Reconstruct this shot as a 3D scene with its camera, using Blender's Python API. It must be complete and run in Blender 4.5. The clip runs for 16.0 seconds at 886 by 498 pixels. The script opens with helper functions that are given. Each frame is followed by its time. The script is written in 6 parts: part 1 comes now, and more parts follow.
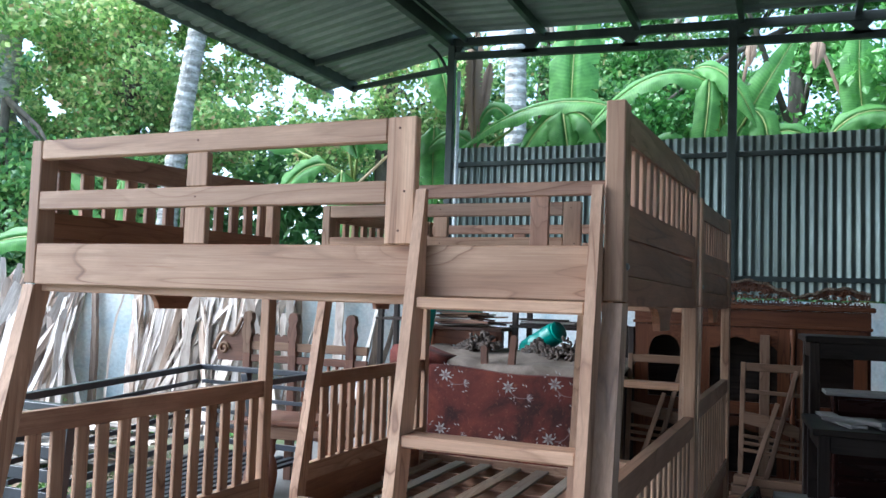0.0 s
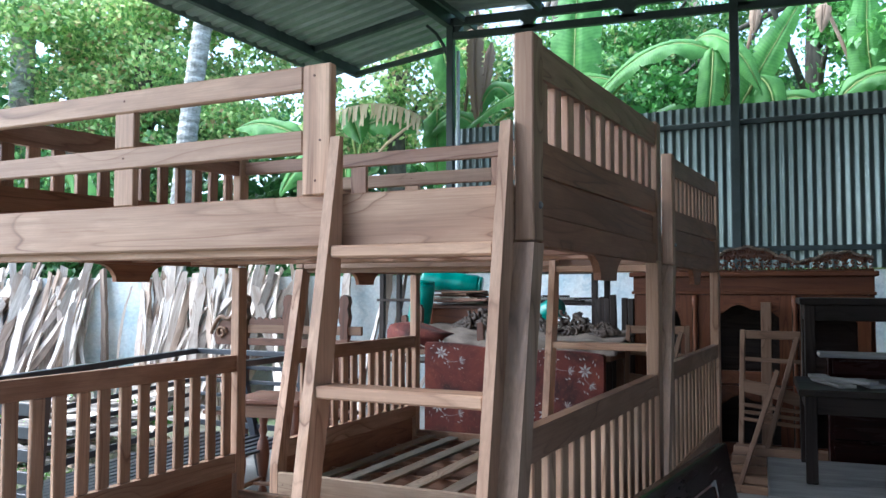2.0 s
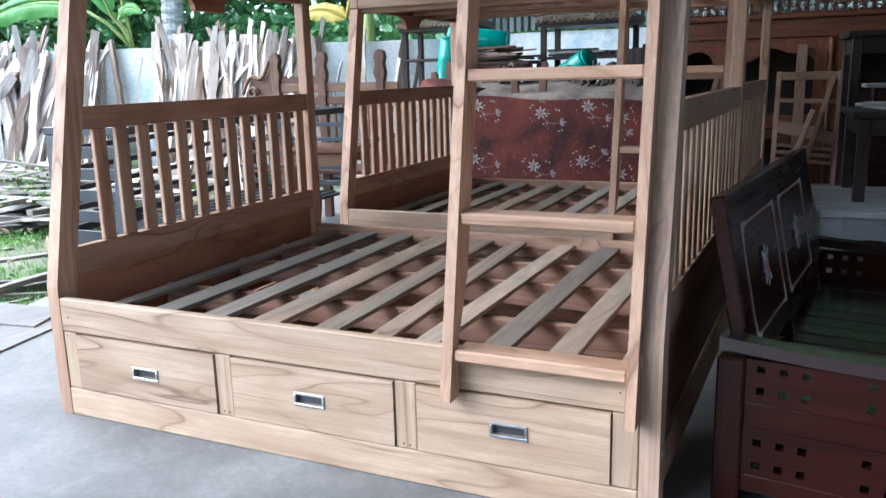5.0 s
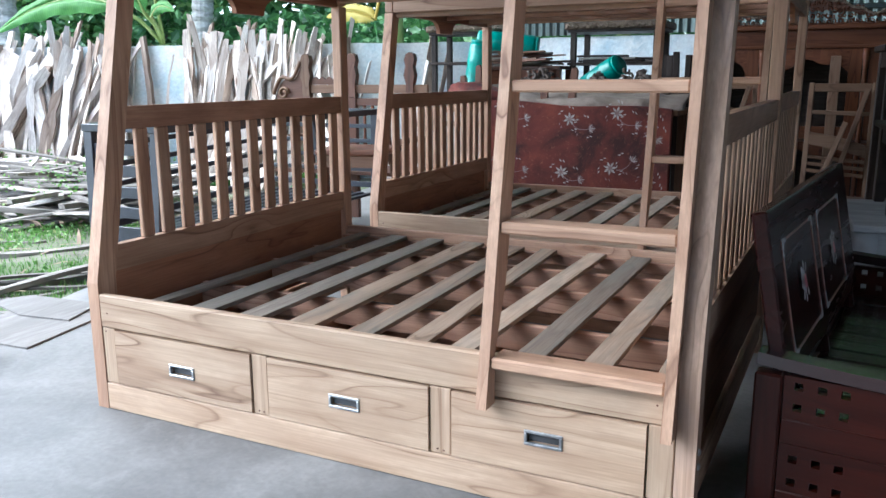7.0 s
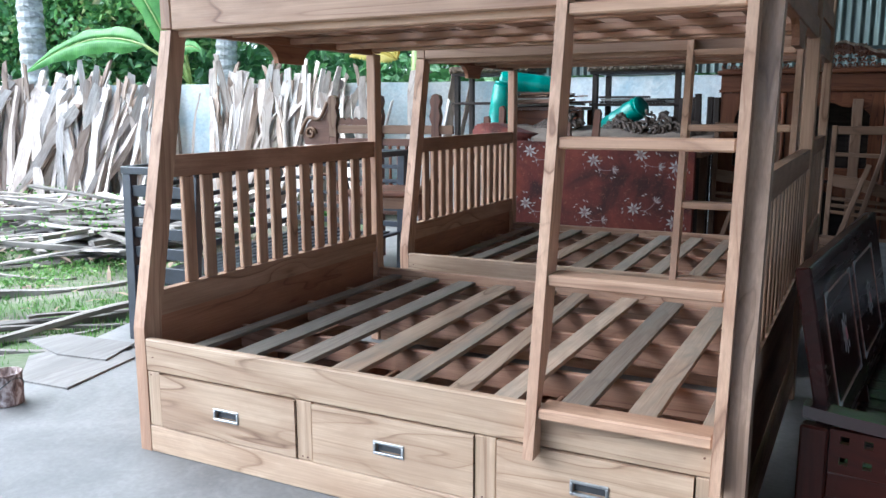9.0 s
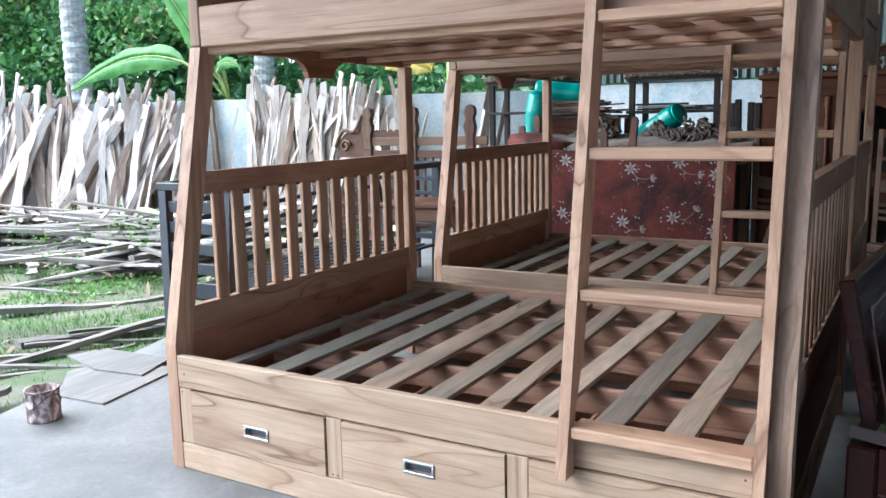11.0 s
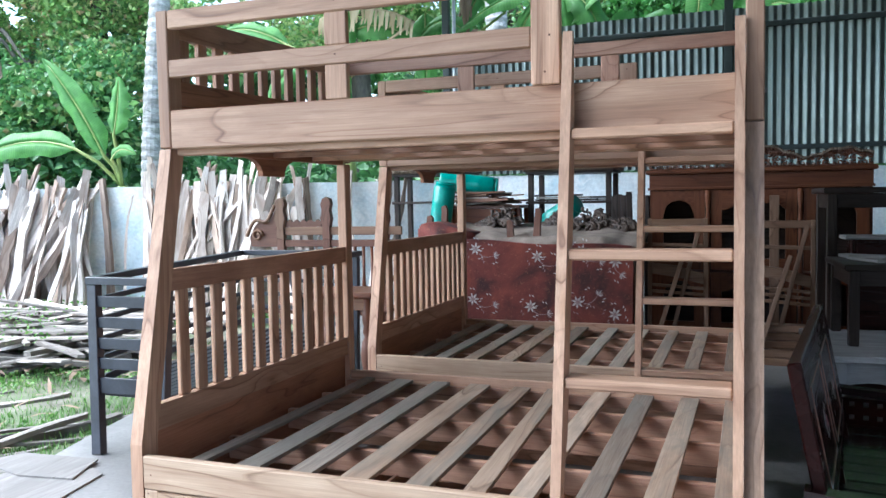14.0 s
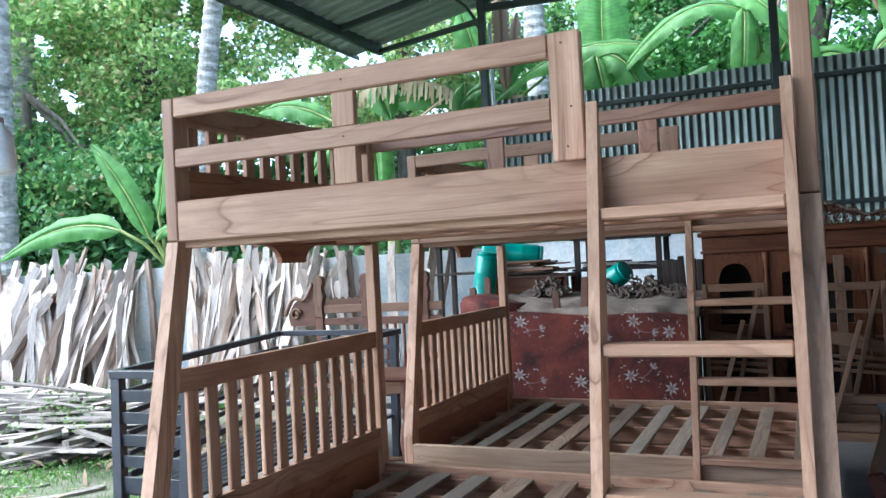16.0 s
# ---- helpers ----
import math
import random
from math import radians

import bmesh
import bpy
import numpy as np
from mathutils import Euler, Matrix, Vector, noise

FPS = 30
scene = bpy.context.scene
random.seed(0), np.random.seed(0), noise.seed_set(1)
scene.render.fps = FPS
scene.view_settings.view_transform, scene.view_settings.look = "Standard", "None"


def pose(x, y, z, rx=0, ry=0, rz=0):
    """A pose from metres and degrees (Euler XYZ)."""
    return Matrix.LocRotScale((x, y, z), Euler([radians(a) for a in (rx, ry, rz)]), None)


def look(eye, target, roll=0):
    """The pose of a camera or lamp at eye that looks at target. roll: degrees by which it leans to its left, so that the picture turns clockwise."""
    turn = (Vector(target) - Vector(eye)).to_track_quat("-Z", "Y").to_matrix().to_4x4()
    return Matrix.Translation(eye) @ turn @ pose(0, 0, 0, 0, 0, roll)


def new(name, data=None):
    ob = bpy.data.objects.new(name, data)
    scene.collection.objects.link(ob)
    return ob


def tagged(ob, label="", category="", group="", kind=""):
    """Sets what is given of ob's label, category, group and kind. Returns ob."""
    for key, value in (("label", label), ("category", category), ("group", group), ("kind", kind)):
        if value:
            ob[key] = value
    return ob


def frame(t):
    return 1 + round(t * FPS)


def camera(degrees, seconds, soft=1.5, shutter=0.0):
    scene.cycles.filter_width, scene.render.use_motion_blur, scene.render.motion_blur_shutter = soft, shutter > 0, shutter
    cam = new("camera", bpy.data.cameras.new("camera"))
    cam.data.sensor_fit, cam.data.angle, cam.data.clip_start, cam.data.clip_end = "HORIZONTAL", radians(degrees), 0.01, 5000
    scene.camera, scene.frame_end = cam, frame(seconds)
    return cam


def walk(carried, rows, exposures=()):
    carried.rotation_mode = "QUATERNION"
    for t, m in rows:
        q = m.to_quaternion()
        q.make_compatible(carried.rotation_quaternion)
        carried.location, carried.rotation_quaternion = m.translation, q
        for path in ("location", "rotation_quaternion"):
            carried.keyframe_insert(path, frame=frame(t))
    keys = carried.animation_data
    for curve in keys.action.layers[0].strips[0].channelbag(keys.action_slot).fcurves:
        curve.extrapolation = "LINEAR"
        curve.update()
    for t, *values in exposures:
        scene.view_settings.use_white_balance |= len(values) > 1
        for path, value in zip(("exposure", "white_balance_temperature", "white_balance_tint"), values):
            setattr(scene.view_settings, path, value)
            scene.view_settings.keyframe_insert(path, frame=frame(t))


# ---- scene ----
cam = camera(57.7, 16.0)
PATH = [
    (0, (2.409, -1.786, 1.505), (1.616, 0.046, 1.628), 1.9),
    (0.5, (2.579, -1.646, 1.484), (1.693, 0.143, 1.603), 2.8),
    (1, (2.635, -1.588, 1.468), (1.748, 0.2, 1.586), 1.6),
    (1.5, (2.654, -1.591, 1.445), (1.788, 0.208, 1.562), 1.2),
    (2, (2.656, -1.602, 1.394), (1.797, 0.201, 1.495), 0.1),
    (2.5, (2.635, -1.614, 1.338), (1.778, 0.193, 1.356), -0.5),
    (3, (2.594, -1.627, 1.276), (1.735, 0.172, 1.117), -0.5),
    (3.5, (2.53, -1.652, 1.211), (1.663, 0.129, 0.936), -0.9),
    (4, (2.422, -1.753, 1.145), (1.57, 0.014, 0.754), -2.0),
    (4.2, (2.391, -1.791, 1.133), (1.564, -0.019, 0.714), -2.2),
    (6.5, (2.273, -1.915, 1.161), (1.445, -0.144, 0.74), -0.4),
    (7, (2.268, -1.917, 1.163), (1.416, -0.157, 0.743), -0.3),
    (7.5, (2.258, -1.926, 1.177), (1.398, -0.169, 0.761), 0.0),
    (8, (2.223, -1.972, 1.2), (1.359, -0.209, 0.818), 0.1),
    (8.5, (2.198, -2.003, 1.221), (1.33, -0.236, 0.868), 0.1),
    (11, (2.205, -1.94, 1.232), (1.231, -0.222, 0.916), -1.2),
    (11.5, (2.117, -2.038, 1.221), (1.175, -0.301, 0.908), -1.0),
    (12, (2.023, -2.143, 1.185), (1.231, -0.348, 0.798), -2.0),
    (12.5, (1.971, -2.2, 1.183), (1.272, -0.369, 0.782), -3.1),
    (13, (1.941, -2.226, 1.212), (1.245, -0.379, 0.891), -2.8),
    (13.5, (1.947, -2.222, 1.25), (1.25, -0.358, 1.046), -1.5),
    (14, (1.971, -2.23, 1.3), (1.275, -0.358, 1.181), -1.0),
    (14.5, (1.979, -2.226, 1.328), (1.296, -0.348, 1.27), -0.9),
    (15, (1.975, -2.208, 1.347), (1.277, -0.333, 1.337), -1.2),
    (15.5, (1.976, -2.12, 1.36), (1.184, -0.283, 1.378), -2.3),
    (16, (1.983, -1.963, 1.377), (1.166, -0.137, 1.419), -3.0),
]
EXPOSURES = [
    (0.0, 1.86, 5600, 8), (1.0, 1.87, 5600, 8), (2.0, 1.96, 5550, 8), (3.5, 2.24, 5400, 8), (6.5, 1.97, 5550, 7), (8.5, 1.97, 5550, 7), (11.0, 1.95, 5600, 7), (13.0, 2.06, 5550, 7), (14.5, 2.03, 5550, 8), (16.0, 1.92, 5550, 8),
]
walk(cam, [(t, look(eye, target, roll)) for t, eye, target, roll in PATH], EXPOSURES)

# ---- world, sun, exposure ----
world = bpy.data.worlds.new("overcast_sky")
scene.world = world
world.use_nodes = True
wn = world.node_tree.nodes
wl = world.node_tree.links
wn.clear()
sky = wn.new("ShaderNodeTexSky")
sky.sky_type = "NISHITA"
sky.sun_disc = False
sky.sun_elevation = radians(55)
sky.sun_rotation = radians(255)
sky.dust_density = 1.5
sky.air_density = 1.0
soften = wn.new("ShaderNodeHueSaturation")
soften.inputs["Saturation"].default_value = 0.8
back = wn.new("ShaderNodeBackground")
back.inputs["Strength"].default_value = 0.15
wout = wn.new("ShaderNodeOutputWorld")
wl.new(sky.outputs[0], soften.inputs["Color"])
wl.new(soften.outputs[0], back.inputs["Color"])
wl.new(back.outputs[0], wout.inputs["Surface"])

sun_data = bpy.data.lights.new("sun", "SUN")
sun_data.energy = 5.0
sun_data.angle = radians(80)
sun_data.color = (1.0, 0.98, 0.95)
sun = new("sun", sun_data)
sun.matrix_world = look((-7.4, -2.2, 10.0), (0, 0, 0))

# ---- materials ----


def material(name, rough=0.6, metal=0.0):
    m = bpy.data.materials.new(name)
    m.use_nodes = True
    b = m.node_tree.nodes["Principled BSDF"]
    b.inputs["Roughness"].default_value = rough
    b.inputs["Metallic"].default_value = metal
    return m, m.node_tree.nodes, m.node_tree.links, b


def ramp(nodes, stops):
    r = nodes.new("ShaderNodeValToRGB")
    e = r.color_ramp.elements
    while len(e) < len(stops):
        e.new(0.5)
    for el, (p, c) in zip(e, stops):
        el.position = p
        el.color = (*c, 1)
    return r


def mapped(nodes, links, coord, scale):
    mp = nodes.new("ShaderNodeMapping")
    mp.inputs["Scale"].default_value = scale
    links.new(coord, mp.inputs["Vector"])
    return mp.outputs[0]


def noise_tex(nodes, links, coord, scale, detail=3.0, rough=0.55, distort=0.0):
    n = nodes.new("ShaderNodeTexNoise")
    n.inputs["Scale"].default_value = scale
    n.inputs["Detail"].default_value = detail
    n.inputs["Roughness"].default_value = rough
    n.inputs["Distortion"].default_value = distort
    links.new(coord, n.inputs["Vector"])
    return n.outputs["Fac"]


def mix_col(nodes, links, kind, fac, a, b):
    m = nodes.new("ShaderNodeMix")
    m.data_type = "RGBA"
    m.blend_type = kind
    for sock, v in ((m.inputs[0], fac), (m.inputs[6], a), (m.inputs[7], b)):
        if isinstance(v, bpy.types.NodeSocket):
            links.new(v, sock)
        elif isinstance(v, tuple):
            sock.default_value = (*v, 1)
        else:
            sock.default_value = v
    return m.outputs[2]


def add_bump(nodes, links, bsdf, height, strength, dist):
    b = nodes.new("ShaderNodeBump")
    b.inputs["Strength"].default_value = strength
    b.inputs["Distance"].default_value = dist
    links.new(height, b.inputs["Height"])
    links.new(b.outputs[0], bsdf.inputs["Normal"])


def wood(name, dark, mid, light, rough=0.55, vary=0.25, dirt=0.0, dirt_col=(0.3, 0.28, 0.25), ring=0.55, coat=0.0, spec=0.4, island=False, grey=None, reach=5.0):
    """Sawn wood: grain runs along each board by the stored grain coordinate. grey: the tone that some boards have weathered to."""
    m, n, l, b = material(name, rough)
    at = n.new("ShaderNodeAttribute")
    at.attribute_name = "grain"
    info = n.new("ShaderNodeObjectInfo")
    geo = n.new("ShaderNodeNewGeometry")
    rnd = geo.outputs["Random Per Island"] if island else info.outputs["Random"]
    shift = n.new("ShaderNodeVectorMath")
    shift.operation = "MULTIPLY_ADD"
    l.new(rnd, shift.inputs[0])
    shift.inputs[1].default_value = (7.3, 3.1, 5.7)
    l.new(at.outputs["Vector"], shift.inputs[2])
    co = shift.outputs[0]
    # growth rings as contours of a long, slow figure that swells round the knots
    figure = noise_tex(n, l, mapped(n, l, co, (0.62, 5.2, 5.2)), 1.0, 2.5, 0.42, 0.5)
    vor = n.new("ShaderNodeTexVoronoi")
    vor.inputs["Scale"].default_value = 1.0
    l.new(mapped(n, l, co, (1.3, 4.2, 4.2)), vor.inputs["Vector"])
    swell = n.new("ShaderNodeMapRange")
    swell.interpolation_type = "SMOOTHSTEP"
    swell.inputs["From Max"].default_value = 0.3
    swell.inputs["To Min"].default_value = 0.26
    swell.inputs["To Max"].default_value = 0.0
    l.new(vor.outputs["Distance"], swell.inputs["Value"])
    both = n.new("ShaderNodeMath")
    both.operation = "ADD"
    l.new(figure, both.inputs[0])
    l.new(swell.outputs[0], both.inputs[1])
    count = n.new("ShaderNodeMath")
    count.operation = "MULTIPLY"
    count.inputs[1].default_value = 9.0
    l.new(both.outputs[0], count.inputs[0])
    rings = n.new("ShaderNodeMath")
    rings.operation = "FRACT"
    l.new(count.outputs[0], rings.inputs[0])
    broad = noise_tex(n, l, mapped(n, l, co, (1.1, 9.0, 9.0)), 1.0, 4.0, 0.6, 0.8)
    fibre = noise_tex(n, l, mapped(n, l, co, (5.0, 190.0, 190.0)), 1.0, 2.0, 0.6)
    streak = noise_tex(n, l, mapped(n, l, co, (0.9, 46.0, 46.0)), 1.0, 4.0, 0.65, 0.5)
    faint = noise_tex(n, l, mapped(n, l, co, (0.9, 5.0, 5.0)), 1.7, 2.0, 0.5)
    half = tuple(0.5 * (p + q) for p, q in zip(mid, light))
    deep = tuple(0.22 * p + 0.78 * q for p, q in zip(mid, dark))
    r1 = ramp(n, [(0.0, half), (0.2, light), (0.7, half), (0.88, mid), (0.95, deep), (0.985, mid)])
    l.new(rings.outputs[0], r1.inputs[0])
    r2 = ramp(n, [(0.26, deep), (0.4, mid), (0.54, half), (0.68, light)])
    l.new(broad, r2.inputs[0])
    rm = ramp(n, [(0.38, (ring * 0.25,) * 3), (0.62, (min(1.0, ring * 1.35),) * 3)])
    l.new(faint, rm.inputs[0])
    c = mix_col(n, l, "MIX", rm.outputs[0], r2.outputs[0], r1.outputs[0])
    r3 = ramp(n, [(0.3, (0.55, 0.52, 0.5)), (0.7, (1.15, 1.15, 1.15))])
    l.new(fibre, r3.inputs[0])
    c = mix_col(n, l, "MULTIPLY", 0.36, c, r3.outputs[0])
    r4 = ramp(n, [(0.34, (0.5, 0.43, 0.38)), (0.47, (1, 1, 1))])
    l.new(streak, r4.inputs[0])
    c = mix_col(n, l, "MULTIPLY", 0.3, c, r4.outputs[0])
    # knots
    rk = ramp(n, [(0.0, (0.25, 0.17, 0.13)), (0.045, (0.5, 0.38, 0.3)), (0.09, (0.88, 0.82, 0.76)), (0.14, (1, 1, 1))])
    l.new(vor.outputs["Distance"], rk.inputs[0])
    c = mix_col(n, l, "MULTIPLY", 0.9, c, rk.outputs[0])
    if grey:
        rg = ramp(n, [(0.3, (0, 0, 0)), (0.75, (0.85, 0.85, 0.85))])
        turn = n.new("ShaderNodeMath")
        turn.operation = "FRACT"
        far = n.new("ShaderNodeMath")
        far.operation = "MULTIPLY"
        far.inputs[1].default_value = 7.77
        l.new(rnd, far.inputs[0])
        l.new(far.outputs[0], turn.inputs[0])
        l.new(turn.outputs[0], rg.inputs[0])
        c = mix_col(n, l, "MIX", rg.outputs[0], c, mix_col(n, l, "MULTIPLY", 1.0, r3.outputs[0], grey))
    # board to board tone
    hs = n.new("ShaderNodeHueSaturation")
    mr = n.new("ShaderNodeMapRange")
    mr.inputs["To Min"].default_value = 1 - vary
    mr.inputs["To Max"].default_value = 1 + vary * 0.6
    l.new(rnd, mr.inputs["Value"])
    l.new(mr.outputs[0], hs.inputs["Value"])
    l.new(c, hs.inputs["Color"])
    c = hs.outputs[0]
    if dirt > 0:
        dn = noise_tex(n, l, mapped(n, l, co, (0.5, 1.6, 1.6)), reach, 6.0, 0.68, 0.4)
        rd = ramp(n, [(0.44, (0, 0, 0)), (0.6, (1, 1, 1))])
        l.new(dn, rd.inputs[0])
        md = n.new("ShaderNodeMath")
        md.operation = "MULTIPLY"
        md.inputs[1].default_value = dirt
        l.new(rd.outputs[0], md.inputs[0])
        c = mix_col(n, l, "MIX", md.outputs[0], c, dirt_col)
    l.new(c, b.inputs["Base Color"])
    b.inputs["Specular IOR Level"].default_value = spec
    gl = n.new("ShaderNodeMapRange")
    gl.inputs["To Min"].default_value = max(0.05, rough - 0.12)
    gl.inputs["To Max"].default_value = min(1.0, rough + 0.14)
    l.new(broad, gl.inputs["Value"])
    l.new(gl.outputs[0], b.inputs["Roughness"])
    if coat:
        b.inputs["Coat Weight"].default_value = coat
        b.inputs["Coat Roughness"].default_value = 0.12
        ripple = n.new("ShaderNodeBump")
        ripple.inputs["Strength"].default_value = 0.7
        ripple.inputs["Distance"].default_value = 0.004
        l.new(streak, ripple.inputs["Height"])
        l.new(ripple.outputs[0], b.inputs["Coat Normal"])
    add_bump(n, l, b, fibre, 0.3, 0.002)
    return m


def mottled(name, stops, scale, rough=0.7, metal=0.0, bump=0.2, fine=60.0, bump_d=0.004, stretch=(1, 1, 1), stain=None, rvary=0.0):
    """A surface with blotches at one scale, grain at another, and stains."""
    m, n, l, b = material(name, rough, metal)
    tc = n.new("ShaderNodeTexCoord")
    co = mapped(n, l, tc.outputs["Object"], stretch)
    big = noise_tex(n, l, co, scale, 5.0, 0.6, 0.5)
    small = noise_tex(n, l, co, fine, 3.0, 0.6)
    r = ramp(n, stops)
    l.new(big, r.inputs[0])
    rs = ramp(n, [(0.25, (0.72, 0.72, 0.72)), (0.75, (1.15, 1.15, 1.15))])
    l.new(small, rs.inputs[0])
    c = mix_col(n, l, "MULTIPLY", 0.6, r.outputs[0], rs.outputs[0])
    if stain:
        s_scale, s_col, lo, hi, s_amt = stain
        sn = noise_tex(n, l, co, s_scale, 6.0, 0.7, 1.0)
        rr = ramp(n, [(lo, (0, 0, 0)), (hi, (s_amt, s_amt, s_amt))])
        l.new(sn, rr.inputs[0])
        c = mix_col(n, l, "MIX", rr.outputs[0], c, s_col)
    if rvary:
        mr = n.new("ShaderNodeMapRange")
        mr.inputs["To Min"].default_value = max(0.02, rough - rvary)
        mr.inputs["To Max"].default_value = min(1.0, rough + rvary)
        l.new(big, mr.inputs["Value"])
        l.new(mr.outputs[0], b.inputs["Roughness"])
    l.new(c, b.inputs["Base Color"])
    add_bump(n, l, b, small, bump, bump_d)
    return m


def leafy(name, stops, rough=0.45, trans=0.35, veins=0.0):
    """Leaves: each leaf its own tone, with light coming through. veins: how many cross the stored way along a large blade."""
    m, n, l, b = material(name, rough)
    geo = n.new("ShaderNodeNewGeometry")
    r = ramp(n, stops)
    l.new(geo.outputs["Random Per Island"], r.inputs[0])
    tc = n.new("ShaderNodeTexCoord")
    nz = noise_tex(n, l, tc.outputs["Object"], 0.8, 3.0)
    rs = ramp(n, [(0.3, (0.6, 0.68, 0.6)), (0.7, (1.25, 1.2, 1.1))])
    l.new(nz, rs.inputs[0])
    c = mix_col(n, l, "MULTIPLY", 0.8, r.outputs[0], rs.outputs[0])
    if veins:
        at = n.new("ShaderNodeAttribute")
        at.attribute_name = "along"
        wobble = noise_tex(n, l, tc.outputs["Object"], 2.5, 2.0)
        far = n.new("ShaderNodeMath")
        far.operation = "MULTIPLY_ADD"
        far.inputs[1].default_value = 0.035
        l.new(wobble, far.inputs[0])
        l.new(at.outputs["Fac"], far.inputs[2])
        turns = n.new("ShaderNodeMath")
        turns.operation = "MULTIPLY"
        turns.inputs[1].default_value = veins * 2 * math.pi
        l.new(far.outputs[0], turns.inputs[0])
        wave = n.new("ShaderNodeMath")
        wave.operation = "SINE"
        l.new(turns.outputs[0], wave.inputs[0])
        rv = ramp(n, [(0.0, (0.62, 0.68, 0.6)), (0.55, (1.0, 1.0, 1.0)), (1.0, (1.2, 1.14, 1.05))])
        lift = n.new("ShaderNodeMapRange")
        lift.inputs["From Min"].default_value = -1.0
        l.new(wave.outputs[0], lift.inputs["Value"])
        l.new(lift.outputs[0], rv.inputs[0])
        c = mix_col(n, l, "MULTIPLY", 0.3, c, rv.outputs[0])
        blotch = noise_tex(n, l, tc.outputs["Object"], 5.0, 4.0, 0.65)
        rb = ramp(n, [(0.4, (0.55, 0.62, 0.6)), (0.6, (1.1, 1.08, 1.0))])
        l.new(blotch, rb.inputs[0])
        c = mix_col(n, l, "MULTIPLY", 0.7, c, rb.outputs[0])
        add_bump(n, l, b, lift.outputs[0], 0.25, 0.004)
        b.inputs["Specular IOR Level"].default_value = 0.25
    l.new(c, b.inputs["Base Color"])
    tr = n.new("ShaderNodeBsdfTranslucent")
    l.new(c, tr.inputs["Color"])
    ms = n.new("ShaderNodeMixShader")
    ms.inputs[0].default_value = trans
    l.new(b.outputs[0], ms.inputs[1])
    l.new(tr.outputs[0], ms.inputs[2])
    l.new(ms.outputs[0], n["Material Output"].inputs["Surface"])
    return m


TEAK = wood("teak", (0.12, 0.052, 0.03), (0.415, 0.235, 0.145), (0.585, 0.376, 0.25), 0.55, 0.24, 0.4, (0.27, 0.15, 0.094), ring=0.65)
STAINED = wood("stained_teak", (0.12, 0.06, 0.037), (0.43, 0.265, 0.175), (0.6, 0.41, 0.29), 0.55, 0.1, 0.5, (0.42, 0.32, 0.27), ring=0.6, reach=3.0)
PALETEAK = wood("pale_teak_sapwood", (0.12, 0.056, 0.03), (0.4, 0.268, 0.172), (0.54, 0.395, 0.272), 0.62, 0.16, 0.4, (0.31, 0.198, 0.127), ring=1.0)
REDTEAK = wood("red_brown_teak", (0.12, 0.047, 0.029), (0.39, 0.206, 0.127), (0.55, 0.325, 0.215), 0.48, 0.26, 0.45, (0.22, 0.105, 0.066), ring=0.6)
# Darker, redder teak: warm bounce and shade on the ends put into the colour.
SHADETEAK = wood("shade_toned_teak", (0.09, 0.03, 0.017), (0.31, 0.135, 0.073), (0.42, 0.2, 0.115), 0.5, 0.22, 0.4, (0.17, 0.07, 0.04), ring=0.6)
SLAT = wood("weathered_slat_wood", (0.09, 0.058, 0.04), (0.31, 0.208, 0.14), (0.46, 0.338, 0.243), 0.9, 0.4, 0.62, (0.18, 0.168, 0.138), grey=(0.26, 0.238, 0.205), reach=2.6, spec=0.25)
CABINET = wood("carved_mahogany", (0.033, 0.009, 0.004), (0.11, 0.034, 0.014), (0.165, 0.057, 0.024), 0.45, 0.2, spec=0.3)
PLANK = wood("weathered_offcut_wood", (0.12, 0.08, 0.06), (0.6, 0.505, 0.43), (0.88, 0.8, 0.72), 0.88, 0.4, 0.5, (0.27, 0.2, 0.165), grey=(0.74, 0.71, 0.67))
BARKPLANK = wood("brown_bark_offcut", (0.07, 0.045, 0.032), (0.3, 0.22, 0.17), (0.52, 0.42, 0.34), 0.9, 0.35, 0.5, (0.14, 0.1, 0.08))
GREYPLANK = wood("grey_rotting_offcut", (0.055, 0.047, 0.04), (0.19, 0.17, 0.15), (0.35, 0.322, 0.288), 0.9, 0.5, 0.5, (0.115, 0.104, 0.09))
GREYWOOD = wood("grey_limed_wood", (0.2, 0.19, 0.18), (0.36, 0.35, 0.34), (0.46, 0.45, 0.44), 0.75, 0.15, 0.5, (0.25, 0.24, 0.23))
PLYWOOD = wood("worn_grey_plywood", (0.12, 0.108, 0.097), (0.205, 0.193, 0.18), (0.27, 0.257, 0.242), 0.85, 0.15, 0.6, (0.15, 0.14, 0.13))
DUSTY = mottled("dusty_carved_wood", [(0.35, (0.09, 0.06, 0.04)), (0.65, (0.24, 0.18, 0.13))], 22.0, 0.85, 0.0, 0.5, 70)
DARKWOOD = wood("dark_stained_wood", (0.01, 0.007, 0.006), (0.028, 0.02, 0.017), (0.05, 0.036, 0.03), 0.5, 0.2, spec=0.2)
CARVED = wood("dark_carved_wood", (0.05, 0.02, 0.012), (0.12, 0.05, 0.03), (0.17, 0.08, 0.05), 0.5, 0.2)
VARNISH = wood("dark_red_varnish", (0.007, 0.0012, 0.0008), (0.022, 0.0034, 0.0019), (0.038, 0.006, 0.0031), 0.3, 0.2, coat=0.2, spec=0.15)
INLAYED = wood("near_black_varnish", (0.01, 0.002, 0.002), (0.018, 0.004, 0.0035), (0.028, 0.006, 0.005), 0.25, 0.15, coat=0.12, spec=0.15)
